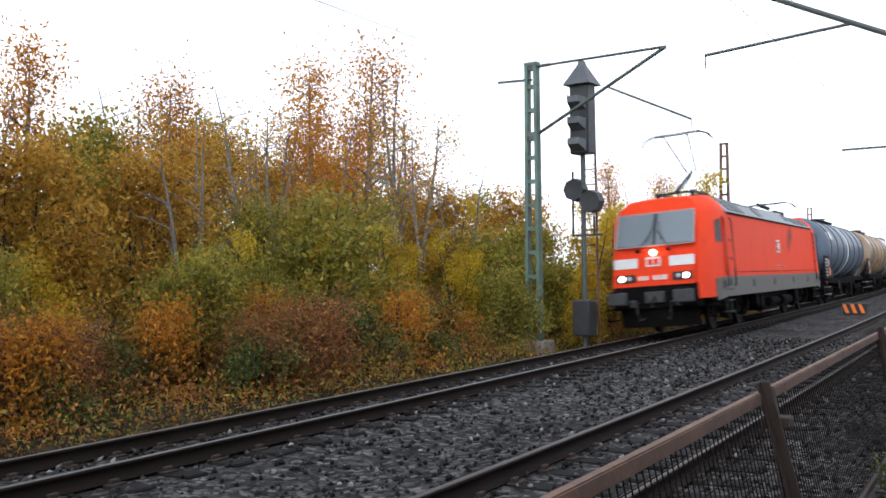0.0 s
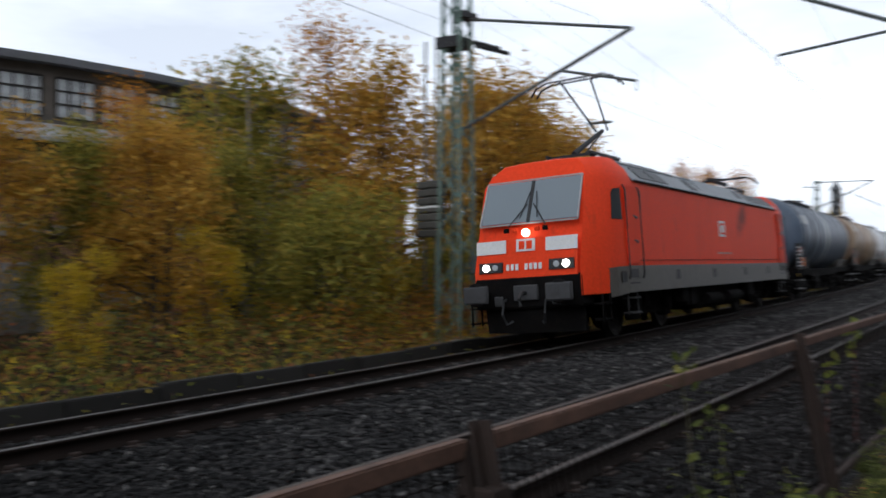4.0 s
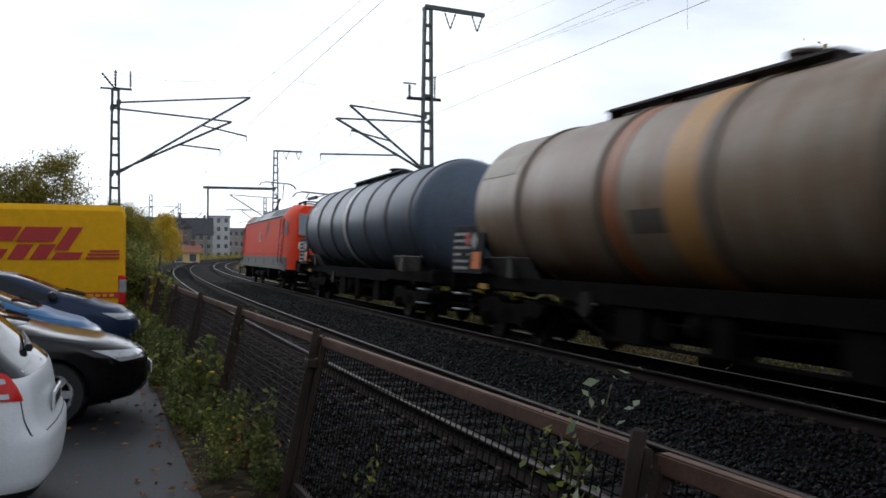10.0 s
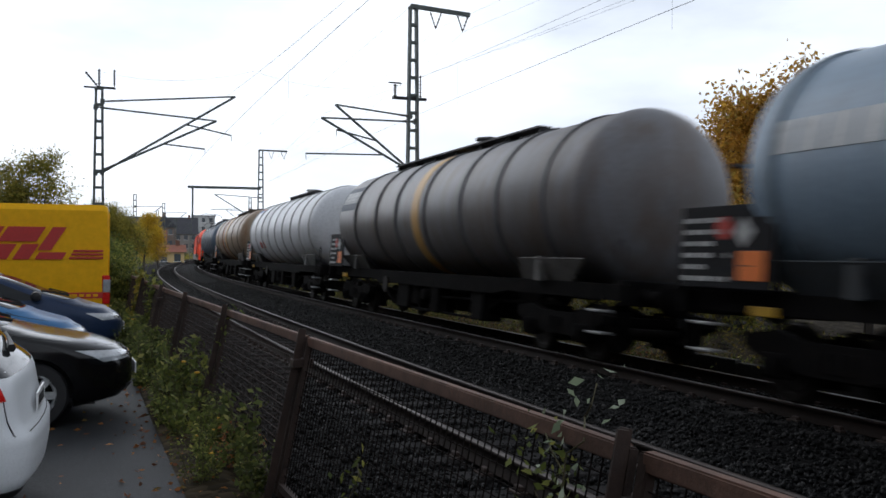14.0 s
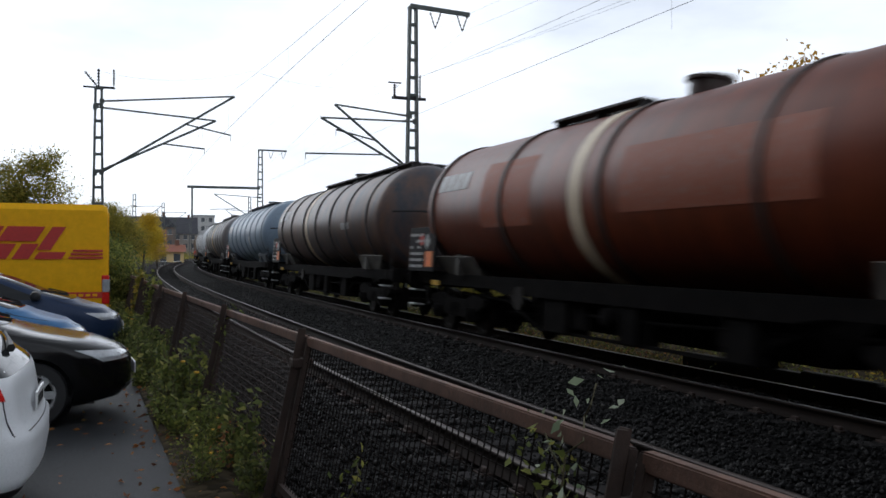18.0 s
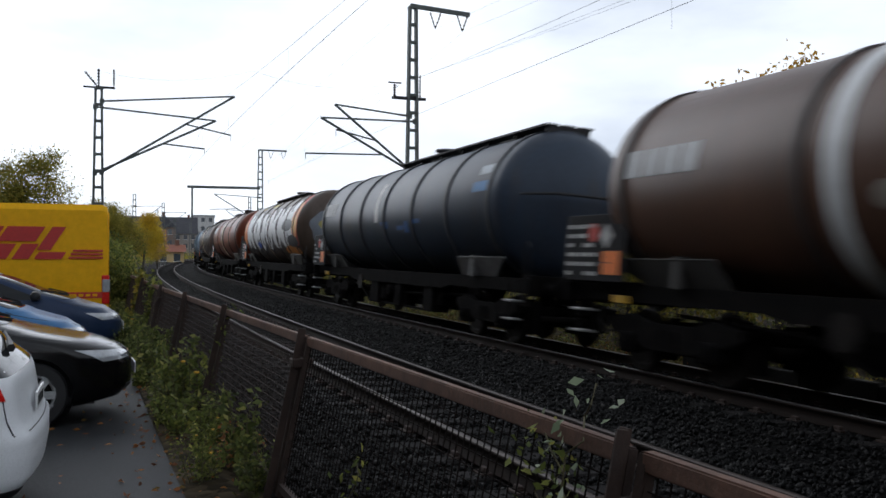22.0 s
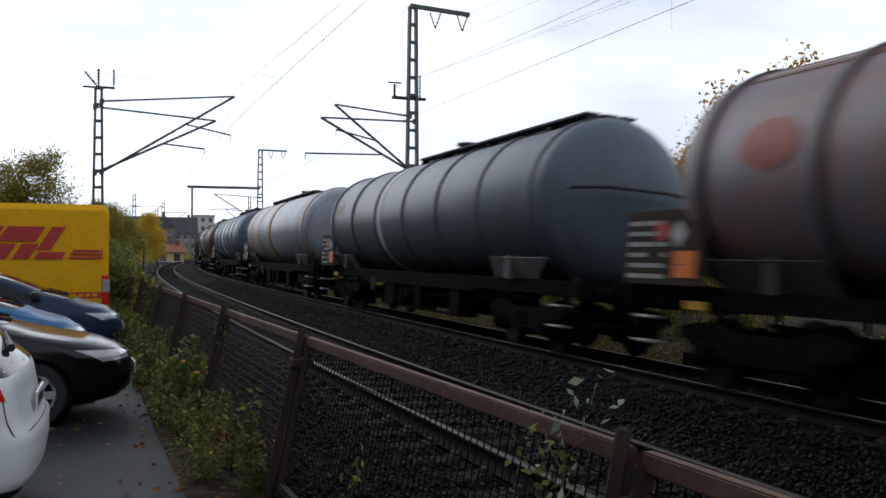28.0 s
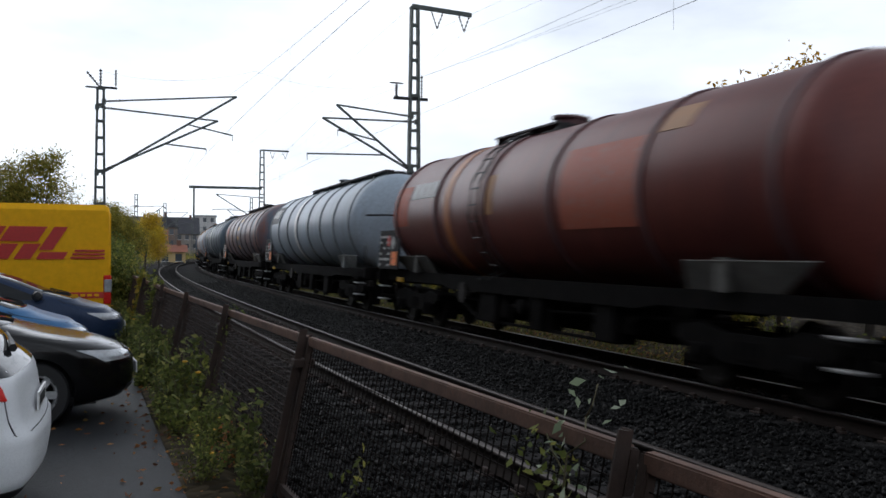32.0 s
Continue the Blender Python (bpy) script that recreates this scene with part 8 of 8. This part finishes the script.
def tree_master(name, seed, height, spread, leaf, per=26, leaf_size=.06, bare=.0, stems=1, limbs=16, bark=None, crown_from=.25, leaf_spread=.22, label="", category="tree", group=""):
    rng, rnd = np.random.default_rng(seed), random.Random(seed)
    t = thing(name, None, label, category, group)
    wood, ends = Shape(), []
    for st in range(stems):
        base = Vector((rnd.uniform(-.3, .3), rnd.uniform(-.3, .3), 0)) * (stems > 1)
        lean = Vector((rnd.uniform(-.12, .12), rnd.uniform(-.12, .12), 0)) * (1 + .6 * (stems > 1))
        hh = height * rnd.uniform(.8, 1.0) if st else height
        pts, rad = [], []
        for i in range(7):
            k = i / 6
            pts.append(base + Vector((lean.x * k * hh + rnd.uniform(-.06, .06) * hh * .15, lean.y * k * hh + rnd.uniform(-.06, .06) * hh * .15, hh * k - .15)))
            rad.append(max(.012, (.022 * hh) * (1 - k) ** .8 * (.75 if stems > 1 else 1)))
        wood.path(pts, rad, 6)

        def along(k):
            f = k * 6
            i = min(5, int(f))
            return pts[i].lerp(pts[i + 1], f - i)
        for j in range(limbs // stems):
            k = crown_from + (1 - crown_from) * (j + rnd.random() * .7) / (limbs // stems)
            p = along(min(k, .97))
            w = rnd.uniform(0, 2 * math.pi)
            reach = spread * (1 - .65 * max(0, (k - .45)) / .55) * rnd.uniform(.55, 1.1) * (.55 + .45 * min(1, (k - crown_from) / .2 + .4))
            d = Vector((math.cos(w), math.sin(w), rnd.uniform(.25, .9)))
            q = p + d * reach * .5 + Vector((0, 0, rnd.uniform(0, .15) * reach))
            e = q + Vector((d.x, d.y, d.z * .6)) * reach * .5
            wood.path([p, q, e], [.008 * hh * (1.2 - k), .005 * hh * (1.2 - k), .006], 4)
            for _ in range(4):
                o = p.lerp(e, rnd.uniform(.3, 1))
                d2 = Vector((rnd.uniform(-1, 1), rnd.uniform(-1, 1), rnd.uniform(-.2, 1))) * reach * .33
                wood.path([o, o + d2], [.009, .004], 3)
                if rnd.random() > bare:
                    ends += [o + d2, o + d2 * .5]
            if rnd.random() > bare:
                ends += [e, q.lerp(e, .5)]
        if rnd.random() > bare:
            ends += [along(.95), along(.85)]
    part("trunk", wood, bark or M_BARK, t, "branching trunk and limbs", 60)
    v, f = leaf_cloud(rng, [tuple(e) for e in ends], per, leaf_spread, leaf_size)
    tagged(part("crown", raw_mesh("crown", v, f, LEAF[leaf]), None, t, "autumn leaves"), kind="stuff")
    return t


def fir_master():
    t = thing("fir_tree", None, "tall dark green fir tree", "tree")
    rng = np.random.default_rng(11)
    part("trunk", Shape().tube((0, 0, -.3), (0, 0, 13), .22, 8, .03), M_BARK, t)
    pts = []
    for i in range(44):
        z = 1.2 + i * .27
        r = 3.7 * (1 - (z / 13.5) ** 1.9) * (.82 + .3 * abs(math.sin(i * .83))) + .15
        for j in range(16):
            a = rng.uniform(0, 2 * np.pi)
            for k in (.35, .65, .95):
                pts.append((math.cos(a) * r * k * rng.uniform(.8, 1.1), math.sin(a) * r * k * rng.uniform(.8, 1.1), z - .35 * k * r * .4 + rng.uniform(-.1, .1)))
    v, f = leaf_cloud(rng, pts, 7, (.22, .22, .1), .13, .4)
    tagged(part("crown", raw_mesh("crown", v, f, LEAF["dark"]), None, t, "dark needles"), kind="stuff")
    return t


def place(master, spots, rnd, sink=.1):
    """Set the master at the first spot and copies at the rest: (x, y, size)."""
    for i, (x, y, k) in enumerate(spots):
        m = pose(x, y, ground_z(x, y) - sink, 0, 0, rnd.uniform(0, 360))
        if i == 0:
            master.scale = (k,) * 3
            master.matrix_basis = m @ Matrix.Diagonal((k, k, k, 1))
        else:
            c = copy_thing(master, m @ Matrix.Diagonal((k / spots[0][2],) * 3 + (1,)))


def ground_z(x, y):
    o = y - np.interp(x, LX, LY)
    return float(np.interp(o, (-9, -7, 1.75, 2.2, 4, 8, 20, 60), (0, -.05, -.45, -.42, -.25, -.1, 0, .3)))


def beyond(u, off):
    p = on_line(u, off)
    return p.x, p.y


def woods():
    rnd = random.Random(8)
    G = "trees beside the line"
    a = tree_master("birch_tree", 1, 8.2, 1.6, "orange", 17, .062, .28, 1, 34, M_BIRCH, .28, .36, "slender birch with thin copper leaves, half bare", group=G)
    place(a, [(68.7, 22.0, 1.0), (69.5, 21.0, 1.02), (53.1, 17.6, .86), (52.8, 18.9, .88), (53.8, 21, .8), (85, 19.9, .8), (90, 20.3, .78), (73, 24, .85), (*beyond(21.5, 9), 1.05), (*beyond(78, 11), .75), (*beyond(11, 12), .62), (*beyond(16, 11), .75), (62.5, 20.8, .8), (60, 22.5, .85), (57.2, 21.5, .78), (65.2, 18.6, .7)], rnd)
    b = tree_master("birch_tree", 2, 7.6, 1.7, "ochre", 15, .05, .5, 3, 27, M_BIRCH, .3, .26, "multi-stemmed birch, mostly bare", group=G)
    place(b, [(70, 20.0, 1.0), (53.4, 16.4, .86), (53.0, 17, .84), (69.5, 19.0, .95), (69, 18.2, .82), (70, 17.4, .66), (68, 21.0, .85), (67.5, 22.8, .8), (*beyond(8, 10), .75), (*beyond(98, 9), .9), (*beyond(18, 9), 1.0), (64.5, 19.8, .88), (66, 21, .85), (58.5, 22, .85), (61.4, 18.4, .75), (63, 22.6, .9)], rnd)
    c = tree_master("maple_tree", 3, 7.4, 2.6, "ochre", 40, .095, .04, 2, 28, M_BARK, .14, .4, "broad field maple in ochre and olive leaf", group=G)
    place(c, [(*beyond(24.5, 5.2), 1.0), (*beyond(27, 7.5), 1.0), (*beyond(21, 7), .95), (*beyond(12.5, 6.5), .6), (*beyond(9, 7.5), .62), (*beyond(4.5, 6.8), .6), (*beyond(1, 8.2), .65), (67.8, 25.6, .84), (66, 28, .8), (52.6, 20.4, .7), (52, 22.6, .72), (51.8, 16, .45), (55, 25.5, .8), (31.5, 16.2, .95), (33.5, 18.5, .85), (68.6, 23.6, .72), (71, 18.5, .55), (72, 21, .58), (74, 26, .8), (75, 18.5, .6), (*beyond(15.5, 9.5), .68), (*beyond(6, 8.5), .6), (*beyond(-1, 11), .7), (*beyond(-9, 13), .7), (57.5, 18.2, .58), (61, 19.5, .6), (59, 24, .7), (55.5, 19, .6)], rnd)
    d = tree_master("alder_tree", 4, 6.6, 2.3, "olive", 36, .09, .05, 2, 26, M_BARK, .13, .38, "leafy alder in dull olive green", group=G)
    place(d, [(*beyond(16, 7), .64), (*beyond(7, 9.5), .65), (*beyond(-3, 8), .7), (67.4, 26.2, .96), (52, 21.3, .85), (50.5, 24.5, .75), (65.5, 23, .5), (70.5, 22.4, .6), (*beyond(80, 9), .7), (*beyond(19, 10.5), 1.0), (*beyond(11.5, 8.2), .62), (*beyond(3, 12), .7), (*beyond(-6, 9), .75), (*beyond(-35, 6.5), .62), (*beyond(-41, 9), .7), (*beyond(-58, 10), .75), (59, 20.5, .68), (63.5, 18.5, .5), (56, 20.2, .66), (61.5, 23.5, .8)], rnd)
    e = tree_master("young_birch", 5, 5.2, 1.3, "yellow", 30, .06, .05, 2, 20, M_BARK, .12, .22, "young birch in bright yellow leaf", group=G)
    place(e, [(67, 19.2, .64), (67.8, 17.9, .62), (68.5, 16.3, .56), (71.5, 14.4, .5), (52.2, 15, .5), (51.6, 16.4, .5), (78.5, 17, .85), (93, 18.9, 1.3), (75, 16.2, .75), (86, 16.8, 1.05), (66, 20.8, .5), (82, 18.5, .95), (97, 17.5, 1.1), (66.5, 17.2, .45), (*beyond(13, 5.5), .5), (*beyond(9, 4.6), .42), (*beyond(17, 4.2), .4), (60.5, 16.8, .55), (57, 17, .5), (64, 17.2, .62), (66.3, 18.6, .6), (69.8, 17, .62), (54, 16.4, .5), (71, 18.8, .8)], rnd)
    # beyond the line where the train goes to
    f = tree_master("hawthorn_bush", 6, 3.0, 1.6, "olive", 34, .06, .05, 4, 24, M_BARK, .05, .26, "hawthorn bush in olive and ochre leaf", "bush", "bushes beside the line")
    spots = [(*beyond(u, rnd.uniform(4.2, 8)), rnd.uniform(.6, 1.05)) for u in (-36, -40, -44, -48, -52, -57, -62, -68, -75, -83, -30, -27, -22, 33, 47, 60, 70, 80, 95, 105)]
    place(f, spots + [(70.5, 16.6, 1.0), (73, 17.6, 1.1), (75.5, 19.2, 1.15), (69, 15.4, .7), (72, 15.6, .8), (77, 16.6, .9), (59.5, 16, .8), (62, 16.6, .7), (55.5, 16.2, .75), (65.5, 16, .6)], rnd)
    g = tree_master("willow_bush", 7, 3.6, 1.7, "olive", 34, .07, .05, 4, 24, M_BARK, .05, .28, "willow bush with dull green and yellow leaves", "bush", "bushes beside the line")
    spots = [(60, 30, 1.2), (64, 32.5, 1.3), (70, 34, 1.3), (76, 31, 1.2), (56, 30, 1.1), (50, 28, 1.0), (82, 29, 1.2), (45, 27, 1.0), (38, 25, .9), (-8, 17, .9), (-13, 19, 1.0), (-24, 18, .9), (-3, 19, 1.1), (4, 20.5, 1.0)] + [(*beyond(u, rnd.uniform(5, 9)), rnd.uniform(.6, 1.1)) for u in (-38, -46, -54, -60, -72, -90, -25, -19, 5, 16, 22, 31, 44, 56, 65)]
    place(g, spots, rnd)
    place(tree_master("maple_tree", 13, 6.2, 2.2, "ochre", 60, .075, .0, 1, 22, M_BARK, .25, .3, "round maple in ochre leaf", group=G), [(-17.2, 15.7, .92), (-19.2, 16.6, .84), (-15.6, 16.8, .8), (-10, 17, .7), (-47, 20, .95), (-27, 20, .8)], rnd)
    place(tree_master("maple_tree", 15, 6.2, 2.2, "yellow", 40, .085, .0, 1, 22, M_BARK, .25, .3, "round maple in yellow-ochre leaf", group=G), [(-94.7, 7.7, .85), (-97, 9.4, .7), (-90, 5.6, .75)], rnd)
    # beside and behind the car park
    place(tree_master("ash_tree", 9, 7.5, 2.9, "olive", 74, .075, .05, 2, 26, M_BARK, .3, .35, "ash tree with dull olive-green leaves", group=G), [(-46, -1.0, .8), (-47.5, -2.4, .74), (-55, -4.2, .74), (-70, -6.5, .95), (-74.9, 3.6, .72), (-77, 4.8, .7)], rnd)
    place(tree_master("bare_tree", 10, 8, 2.8, "ochre", 5, .06, .75, 2, 30, M_BARK, .25, .4, "nearly bare grey tree", group=G), [(-70, -12, 1.0), (120, 10, 1.0), (128, 13, 1.1), (136, 11, 1.0), (145, 15, 1.1), (112, 13, .8), (160, 10, 1.1), (155, 16, 1.2), (172, 6, 1.0), (105, 24, .9)], rnd)
    # brambles, dogwood and saplings in the belt between the rails and the trees
    B = "bushes beside the line"
    k1 = tree_master("bramble_bush", 21, 1.5, 1.0, "russet", 30, .038, .0, 6, 26, M_BARK, .04, .2, "russet bramble bush beside the rails", "bush", B)
    place(k1, [(*beyond(u, rnd.uniform(3.0, 5.4)), rnd.uniform(.55, 1.05)) for u in np.arange(20, 70, 1.25)], rnd)
    k2 = tree_master("dogwood_bush", 22, 1.8, .9, "orange", 24, .042, .05, 6, 22, M_BARK, .06, .2, "dogwood bush in thin orange leaf", "bush", B)
    place(k2, [(*beyond(u, rnd.uniform(3.4, 5.8)), rnd.uniform(.5, 1.0)) for u in np.arange(21, 68, 2.9)], rnd)
    k3 = tree_master("elder_bush", 23, 1.4, .9, "weed", 28, .045, .0, 6, 22, M_BARK, .04, .2, "dark green elder bush beside the rails", "bush", B)
    place(k3, [(*beyond(u, rnd.uniform(2.7, 5.0)), rnd.uniform(.45, .95)) for u in np.arange(20, 70, 1.9)], rnd)
    k4 = tree_master("hazel_bush", 24, 2.2, 1.0, "yellow", 22, .05, .05, 5, 20, M_BARK, .08, .22, "hazel bush turning yellow beside the rails", "bush", B)
    place(k4, [(*beyond(u, rnd.uniform(4.0, 6.0)), rnd.uniform(.6, 1.0)) for u in np.arange(23, 66, 4.3)], rnd)
    place(fir_master(), [(168, 20.6, .95)], rnd)
    place(tree_master("sumac_bush", 12, 2.4, 1.5, "bright", 26, .11, .0, 4, 22, M_BARK, .2, .3, "bright yellow-green sumac bush by the guard rail", "bush"), [(27.4, .1, .66), (29.2, -.7, .74), (31.5, -.3, .85)], rnd)
    place(tree_master("hedge_bush", 14, 2.2, 1.2, "green", 34, .06, .05, 4, 20, M_BARK, .05, .25, "dense green bush beside the fence", "bush", "bushes beside the line"), [(-24, 1.0, .8), (-27.5, .8, .85), (-31, 1.2, .9), (-35, 1.2, 1.0), (-44, 1.5, 1.0), (-53, 2.5, 1.0), (37, -.6, .8), (45, .2, .7)], rnd)


woods()


def undergrowth():
    """The low autumn scrub and grass beyond the far rail, and the grass along the line."""
    rng = np.random.default_rng(21)

    def belt(name, u0, u1, o0, o1, n, hi, per, size, leaf, label, spread=(.2, .2, .16)):
        u = rng.uniform(u0, u1, n)
        o = o0 + (o1 - o0) * rng.random(n) ** 1.3
        lump = .55 + .45 * np.sin(u * .9 + np.sin(o * 1.7) * 2) * np.sin(u * .37 + 1.3)
        z = rng.random(n) ** 1.4 * hi * np.clip((o - o0 + .25) / 1.4, .15, 1) * lump
        a = np.interp(u, US, LA)
        x, y = np.interp(u, US, LX) - np.sin(a) * o, np.interp(u, US, LY) + np.cos(a) * o
        g = np.interp(o, (-9, -7, 1.75, 2.2, 4, 8, 20, 60), (0, -.05, -.45, -.42, -.25, -.1, 0, .3))
        v, f = leaf_cloud(rng, np.stack([x, y, z + g], 1), per, spread, size)
        tagged(new(name, raw_mesh(name, v, f, LEAF[leaf])), label, "undergrowth", kind="stuff")
    belt("scrub_russet", 18, 95, 2.3, 7, 5200, 1.6, 14, .04, "russet", "russet and brown bramble scrub along the line")
    belt("scrub_orange", 14, 80, 2.6, 6, 1500, 1.5, 14, .045, "orange", "orange-leaved scrub along the line")
    belt("scrub_green", 4, 95, 2.1, 6, 3000, .9, 13, .042, "olive", "low green undergrowth beside the rails")
    belt("scrub_ochre", -8, 40, 2.2, 9, 1500, 1.3, 10, .05, "dry", "dry olive weeds and saplings along the line")
    belt("scrub_brown", -8, 24, 2.2, 8, 1300, 1.2, 10, .055, "russet", "brown bramble scrub along the line")
    belt("scrub_dark", -8, 40, 2.1, 9, 1600, 1.0, 10, .055, "weed", "dark green nettles and weeds along the line")
    belt("scrub_yellow", -12, 45, 2.2, 5, 380, .9, 10, .055, "yellow", "patches of yellow leaves beside the rails")
    belt("verge_weeds", -30, 95, 1.45, 2.5, 2600, .22, 9, .03, "dry", "low dry weeds along the ballast edge", (.16, .16, .06))
    belt("verge_litter", -30, 95, 1.5, 2.6, 1500, .12, 9, .03, "russet", "brown leaf litter along the ballast edge", (.16, .16, .05))
    belt("grass_far", -95, -6, 1.9, 6, 3200, .4, 12, .04, "dry", "yellowing grass beyond the rails", (.16, .16, .08))
    belt("grass_far_green", -95, -6, 1.9, 7, 1800, .5, 12, .045, "green", "dull green grass beyond the rails", (.16, .16, .1))
    belt("scrub_far", -330, -60, 3, 12, 3400, 1.9, 10, .08, "olive", "ochre scrub beside the distant line", (.35, .35, .3))
    belt("scrub_near_far", -330, -60, -16, -8.6, 4200, 1.9, 12, .08, "olive", "green scrub beside the distant line", (.35, .35, .3))
    belt("grass_right", 60, 150, -16, -7.2, 2600, .8, 12, .06, "olive", "green verge of grass and weeds", (.3, .3, .14))


undergrowth()


def weeds():
    """Leafy weeds between the car park and the fence, each clump a thing."""
    rnd = random.Random(31)

    def master(seed, leaf, h, label, flowers=None, n=15, size=.03, per=8):
        rng = np.random.default_rng(seed)
        w = thing("weed", None, label, "weed", "weeds along the fence")
        s, ends = Shape(), []
        for i in range(n):
            a, r = rnd.uniform(0, 2 * math.pi), rnd.uniform(.05, .42)
            top = Vector((math.cos(a) * r * .8, math.sin(a) * r * .8, h * rnd.uniform(.3, 1)))
            foot = Vector((top.x * .35, top.y * .35, -.03))
            s.path([foot, foot.lerp(top, .5) + Vector((0, 0, .05)), top], [.006, .005, .003], 4)
            ends += [foot.lerp(top, k) for k in (.3, .5, .7, .85, 1)]
        tagged(part("stalk_growth", s, M_STEM, w), kind="stuff")
        v, f = leaf_cloud(rng, [tuple(e) for e in ends], per, (.05, .05, .04), size, .3)
        tagged(part("leaves", raw_mesh("leaves", v, f, LEAF[leaf]), None, w), kind="stuff")
        if flowers:
            for e in ends[4::75]:
                part("flower", Shape().lathe([(0, .01), (.012, .035), (.024, .03), (.03, .005)], "z", 8, e + Vector((0, 0, .02))), flowers, w, "small yellow flower head")
        return w
    yel = surface("flower_yellow", (.75, .42, .01), .6)
    ms = [master(41, "weed", .5, "leafy green weed clump at the fence foot"), master(42, "green", .6, "olive weed clump with yellow flowers", yel), master(43, "green", .5, "pale yellow-green weed clump", None, 14, .045, 4), master(44, "russet", .45, "withered brown weed clump"),
          master(45, "weed", .85, "tall weed clump with broad leaves", None, 16, .055, 4), master(46, "green", .75, "broad-leaved weed clump with yellow flowers", yel, 16, .048, 4)]
    spots = []
    for x in np.arange(-26, -6.3, .26):
        spots.append((x, 1.14 + rnd.uniform(-.2, .3)))
    for x in np.arange(4.6, 22, .26):
        spots.append((x, 1.1 + max(0, x - 12) * .05 + rnd.uniform(-.26, .3)))
    for x in np.arange(22, 64, .5):
        spots.append((x, fence_line(x)[0].y - .3 + rnd.uniform(-.25, .25)))
    used = {}
    for x, y in spots:
        i = rnd.choice((0, 0, 4, 4, 4, 5, 5, 1, 2, 2, 3))
        i = 0 if i == 3 and x < -8 else i
        k = rnd.choice((.5, .65, .8, .95, 1.1)) if x < 0 else rnd.choice((.4, .55, .65, .8))
        k *= .78 if i > 3 else .9
        m = pose(float(x) + rnd.uniform(-.15, .15), y, 0, 0, 0, rnd.uniform(0, 360)) @ Matrix.Diagonal((k, k, k, 1))
        if i in used:
            copy_thing(ms[i], m @ Matrix.Diagonal((1 / used[i],) * 3 + (1,)))
        else:
            ms[i].matrix_basis = m
            used[i] = k
    # climbers on the fence and single tall stalks before the rails
    def climber(x, z0, z1, leaf, label, seed, n=26, y=None, size=.024):
        rng = np.random.default_rng(seed)
        f, h = fence_line(x)
        w = thing("climbing_plant", None, label, "climber", "climbers on the fence")
        pts = [f.lerp(h, z / 1.1) + Vector((rng.uniform(-.08, .08), -.03, 0)) if z < 1.1 else h + Vector((rng.uniform(-.1, .1), rng.uniform(-.05, .05), z - 1.1)) for z in np.linspace(z0, z1, 8)]
        part("stem", Shape().path(pts, .0035, 5), M_STEM, w)
        v, q = leaf_cloud(rng, [tuple(p) for p in pts], n // 3, (.09, .05, .05), size, .2)
        tagged(part("leaves", raw_mesh("leaves", v, q, LEAF[leaf]), None, w), kind="stuff")
    climber(-2.6, .85, 1.25, "pale", "bindweed with pale leaves over the fence rail", 51, 14, size=.024)
    climber(-2.72, .72, 1.06, "green", "green bindweed in the wire mesh", 52, 40, size=.021)
    climber(-9.4, .05, 1.12, "green", "green climber up a fence post", 53, 40)
    climber(-4.6, .1, .6, "green", "green bindweed in the wire mesh", 54, 20)
    climber(4.3, .3, 1.2, "green", "bindweed with pale leaves over the fence rail", 55, 16, size=.035)
    climber(4.75, .0, .9, "green", "green bindweed in the wire mesh", 56, 30)
    climber(12.9, .1, 1.05, "green", "green climber on the wire mesh", 57, 30)
    climber(-17, .1, 1.1, "green", "green climber over the far fence", 58, 60, size=.07)
    climber(-20, .1, 1.2, "olive", "green climber over the far fence", 59, 70, size=.08)
    for x, y, h, lean in ((13.4, 1.75, 1.62, .25), (9.6, 1.7, 1.0, -.1), (8.4, 1.72, .8, .05)):
        w = thing("dry_stalk", None, "tall thin reddish stalk with a few leaves behind the fence", "weed", "stalks behind the fence")
        top = Vector((x + lean, y, h))
        part("stem", Shape().path([(x, y, -.1), (x + lean * .4, y, h * .5), top], [.008, .006, .003], 5), surface("red_stem", (.2, .06, .045), .7), w)
        v, q = leaf_cloud(np.random.default_rng(int(x * 10)), [tuple(top), tuple(top - Vector((.06, 0, .15)))], 5, (.05, .05, .05), .05)
        tagged(part("leaves", raw_mesh("leaves", v, q, LEAF["bright"]), None, w), kind="stuff")


M_STEM = surface("plant_stem", (.1, .09, .04), .8, 0, (.08, .04, .03), .4, 6, 40, .1, .3)
weeds()


def litter():
    """Fallen leaves on the damp asphalt and verge."""
    rng = np.random.default_rng(77)
    n = 1700
    x = rng.uniform(-24, 20, n)
    y = 1.25 - np.abs(rng.normal(0, .55, n))
    v, f = leaf_cloud(rng, np.stack([x, y, np.full(n, .016)], 1), 1, (.05, .05, .004), .03, .9)
    tagged(new("fallen_leaves", raw_mesh("fallen_leaves", v, f, LEAF["russet"])), "scattered brown fallen leaves on the asphalt edge", "leaf litter", kind="stuff")


litter()


# ---------------------------------------------------------------- what moves
def motions():
    for ob, mid, bogie in TRAIN:
        walk(ob, train_rows(mid, bogie))


motions()
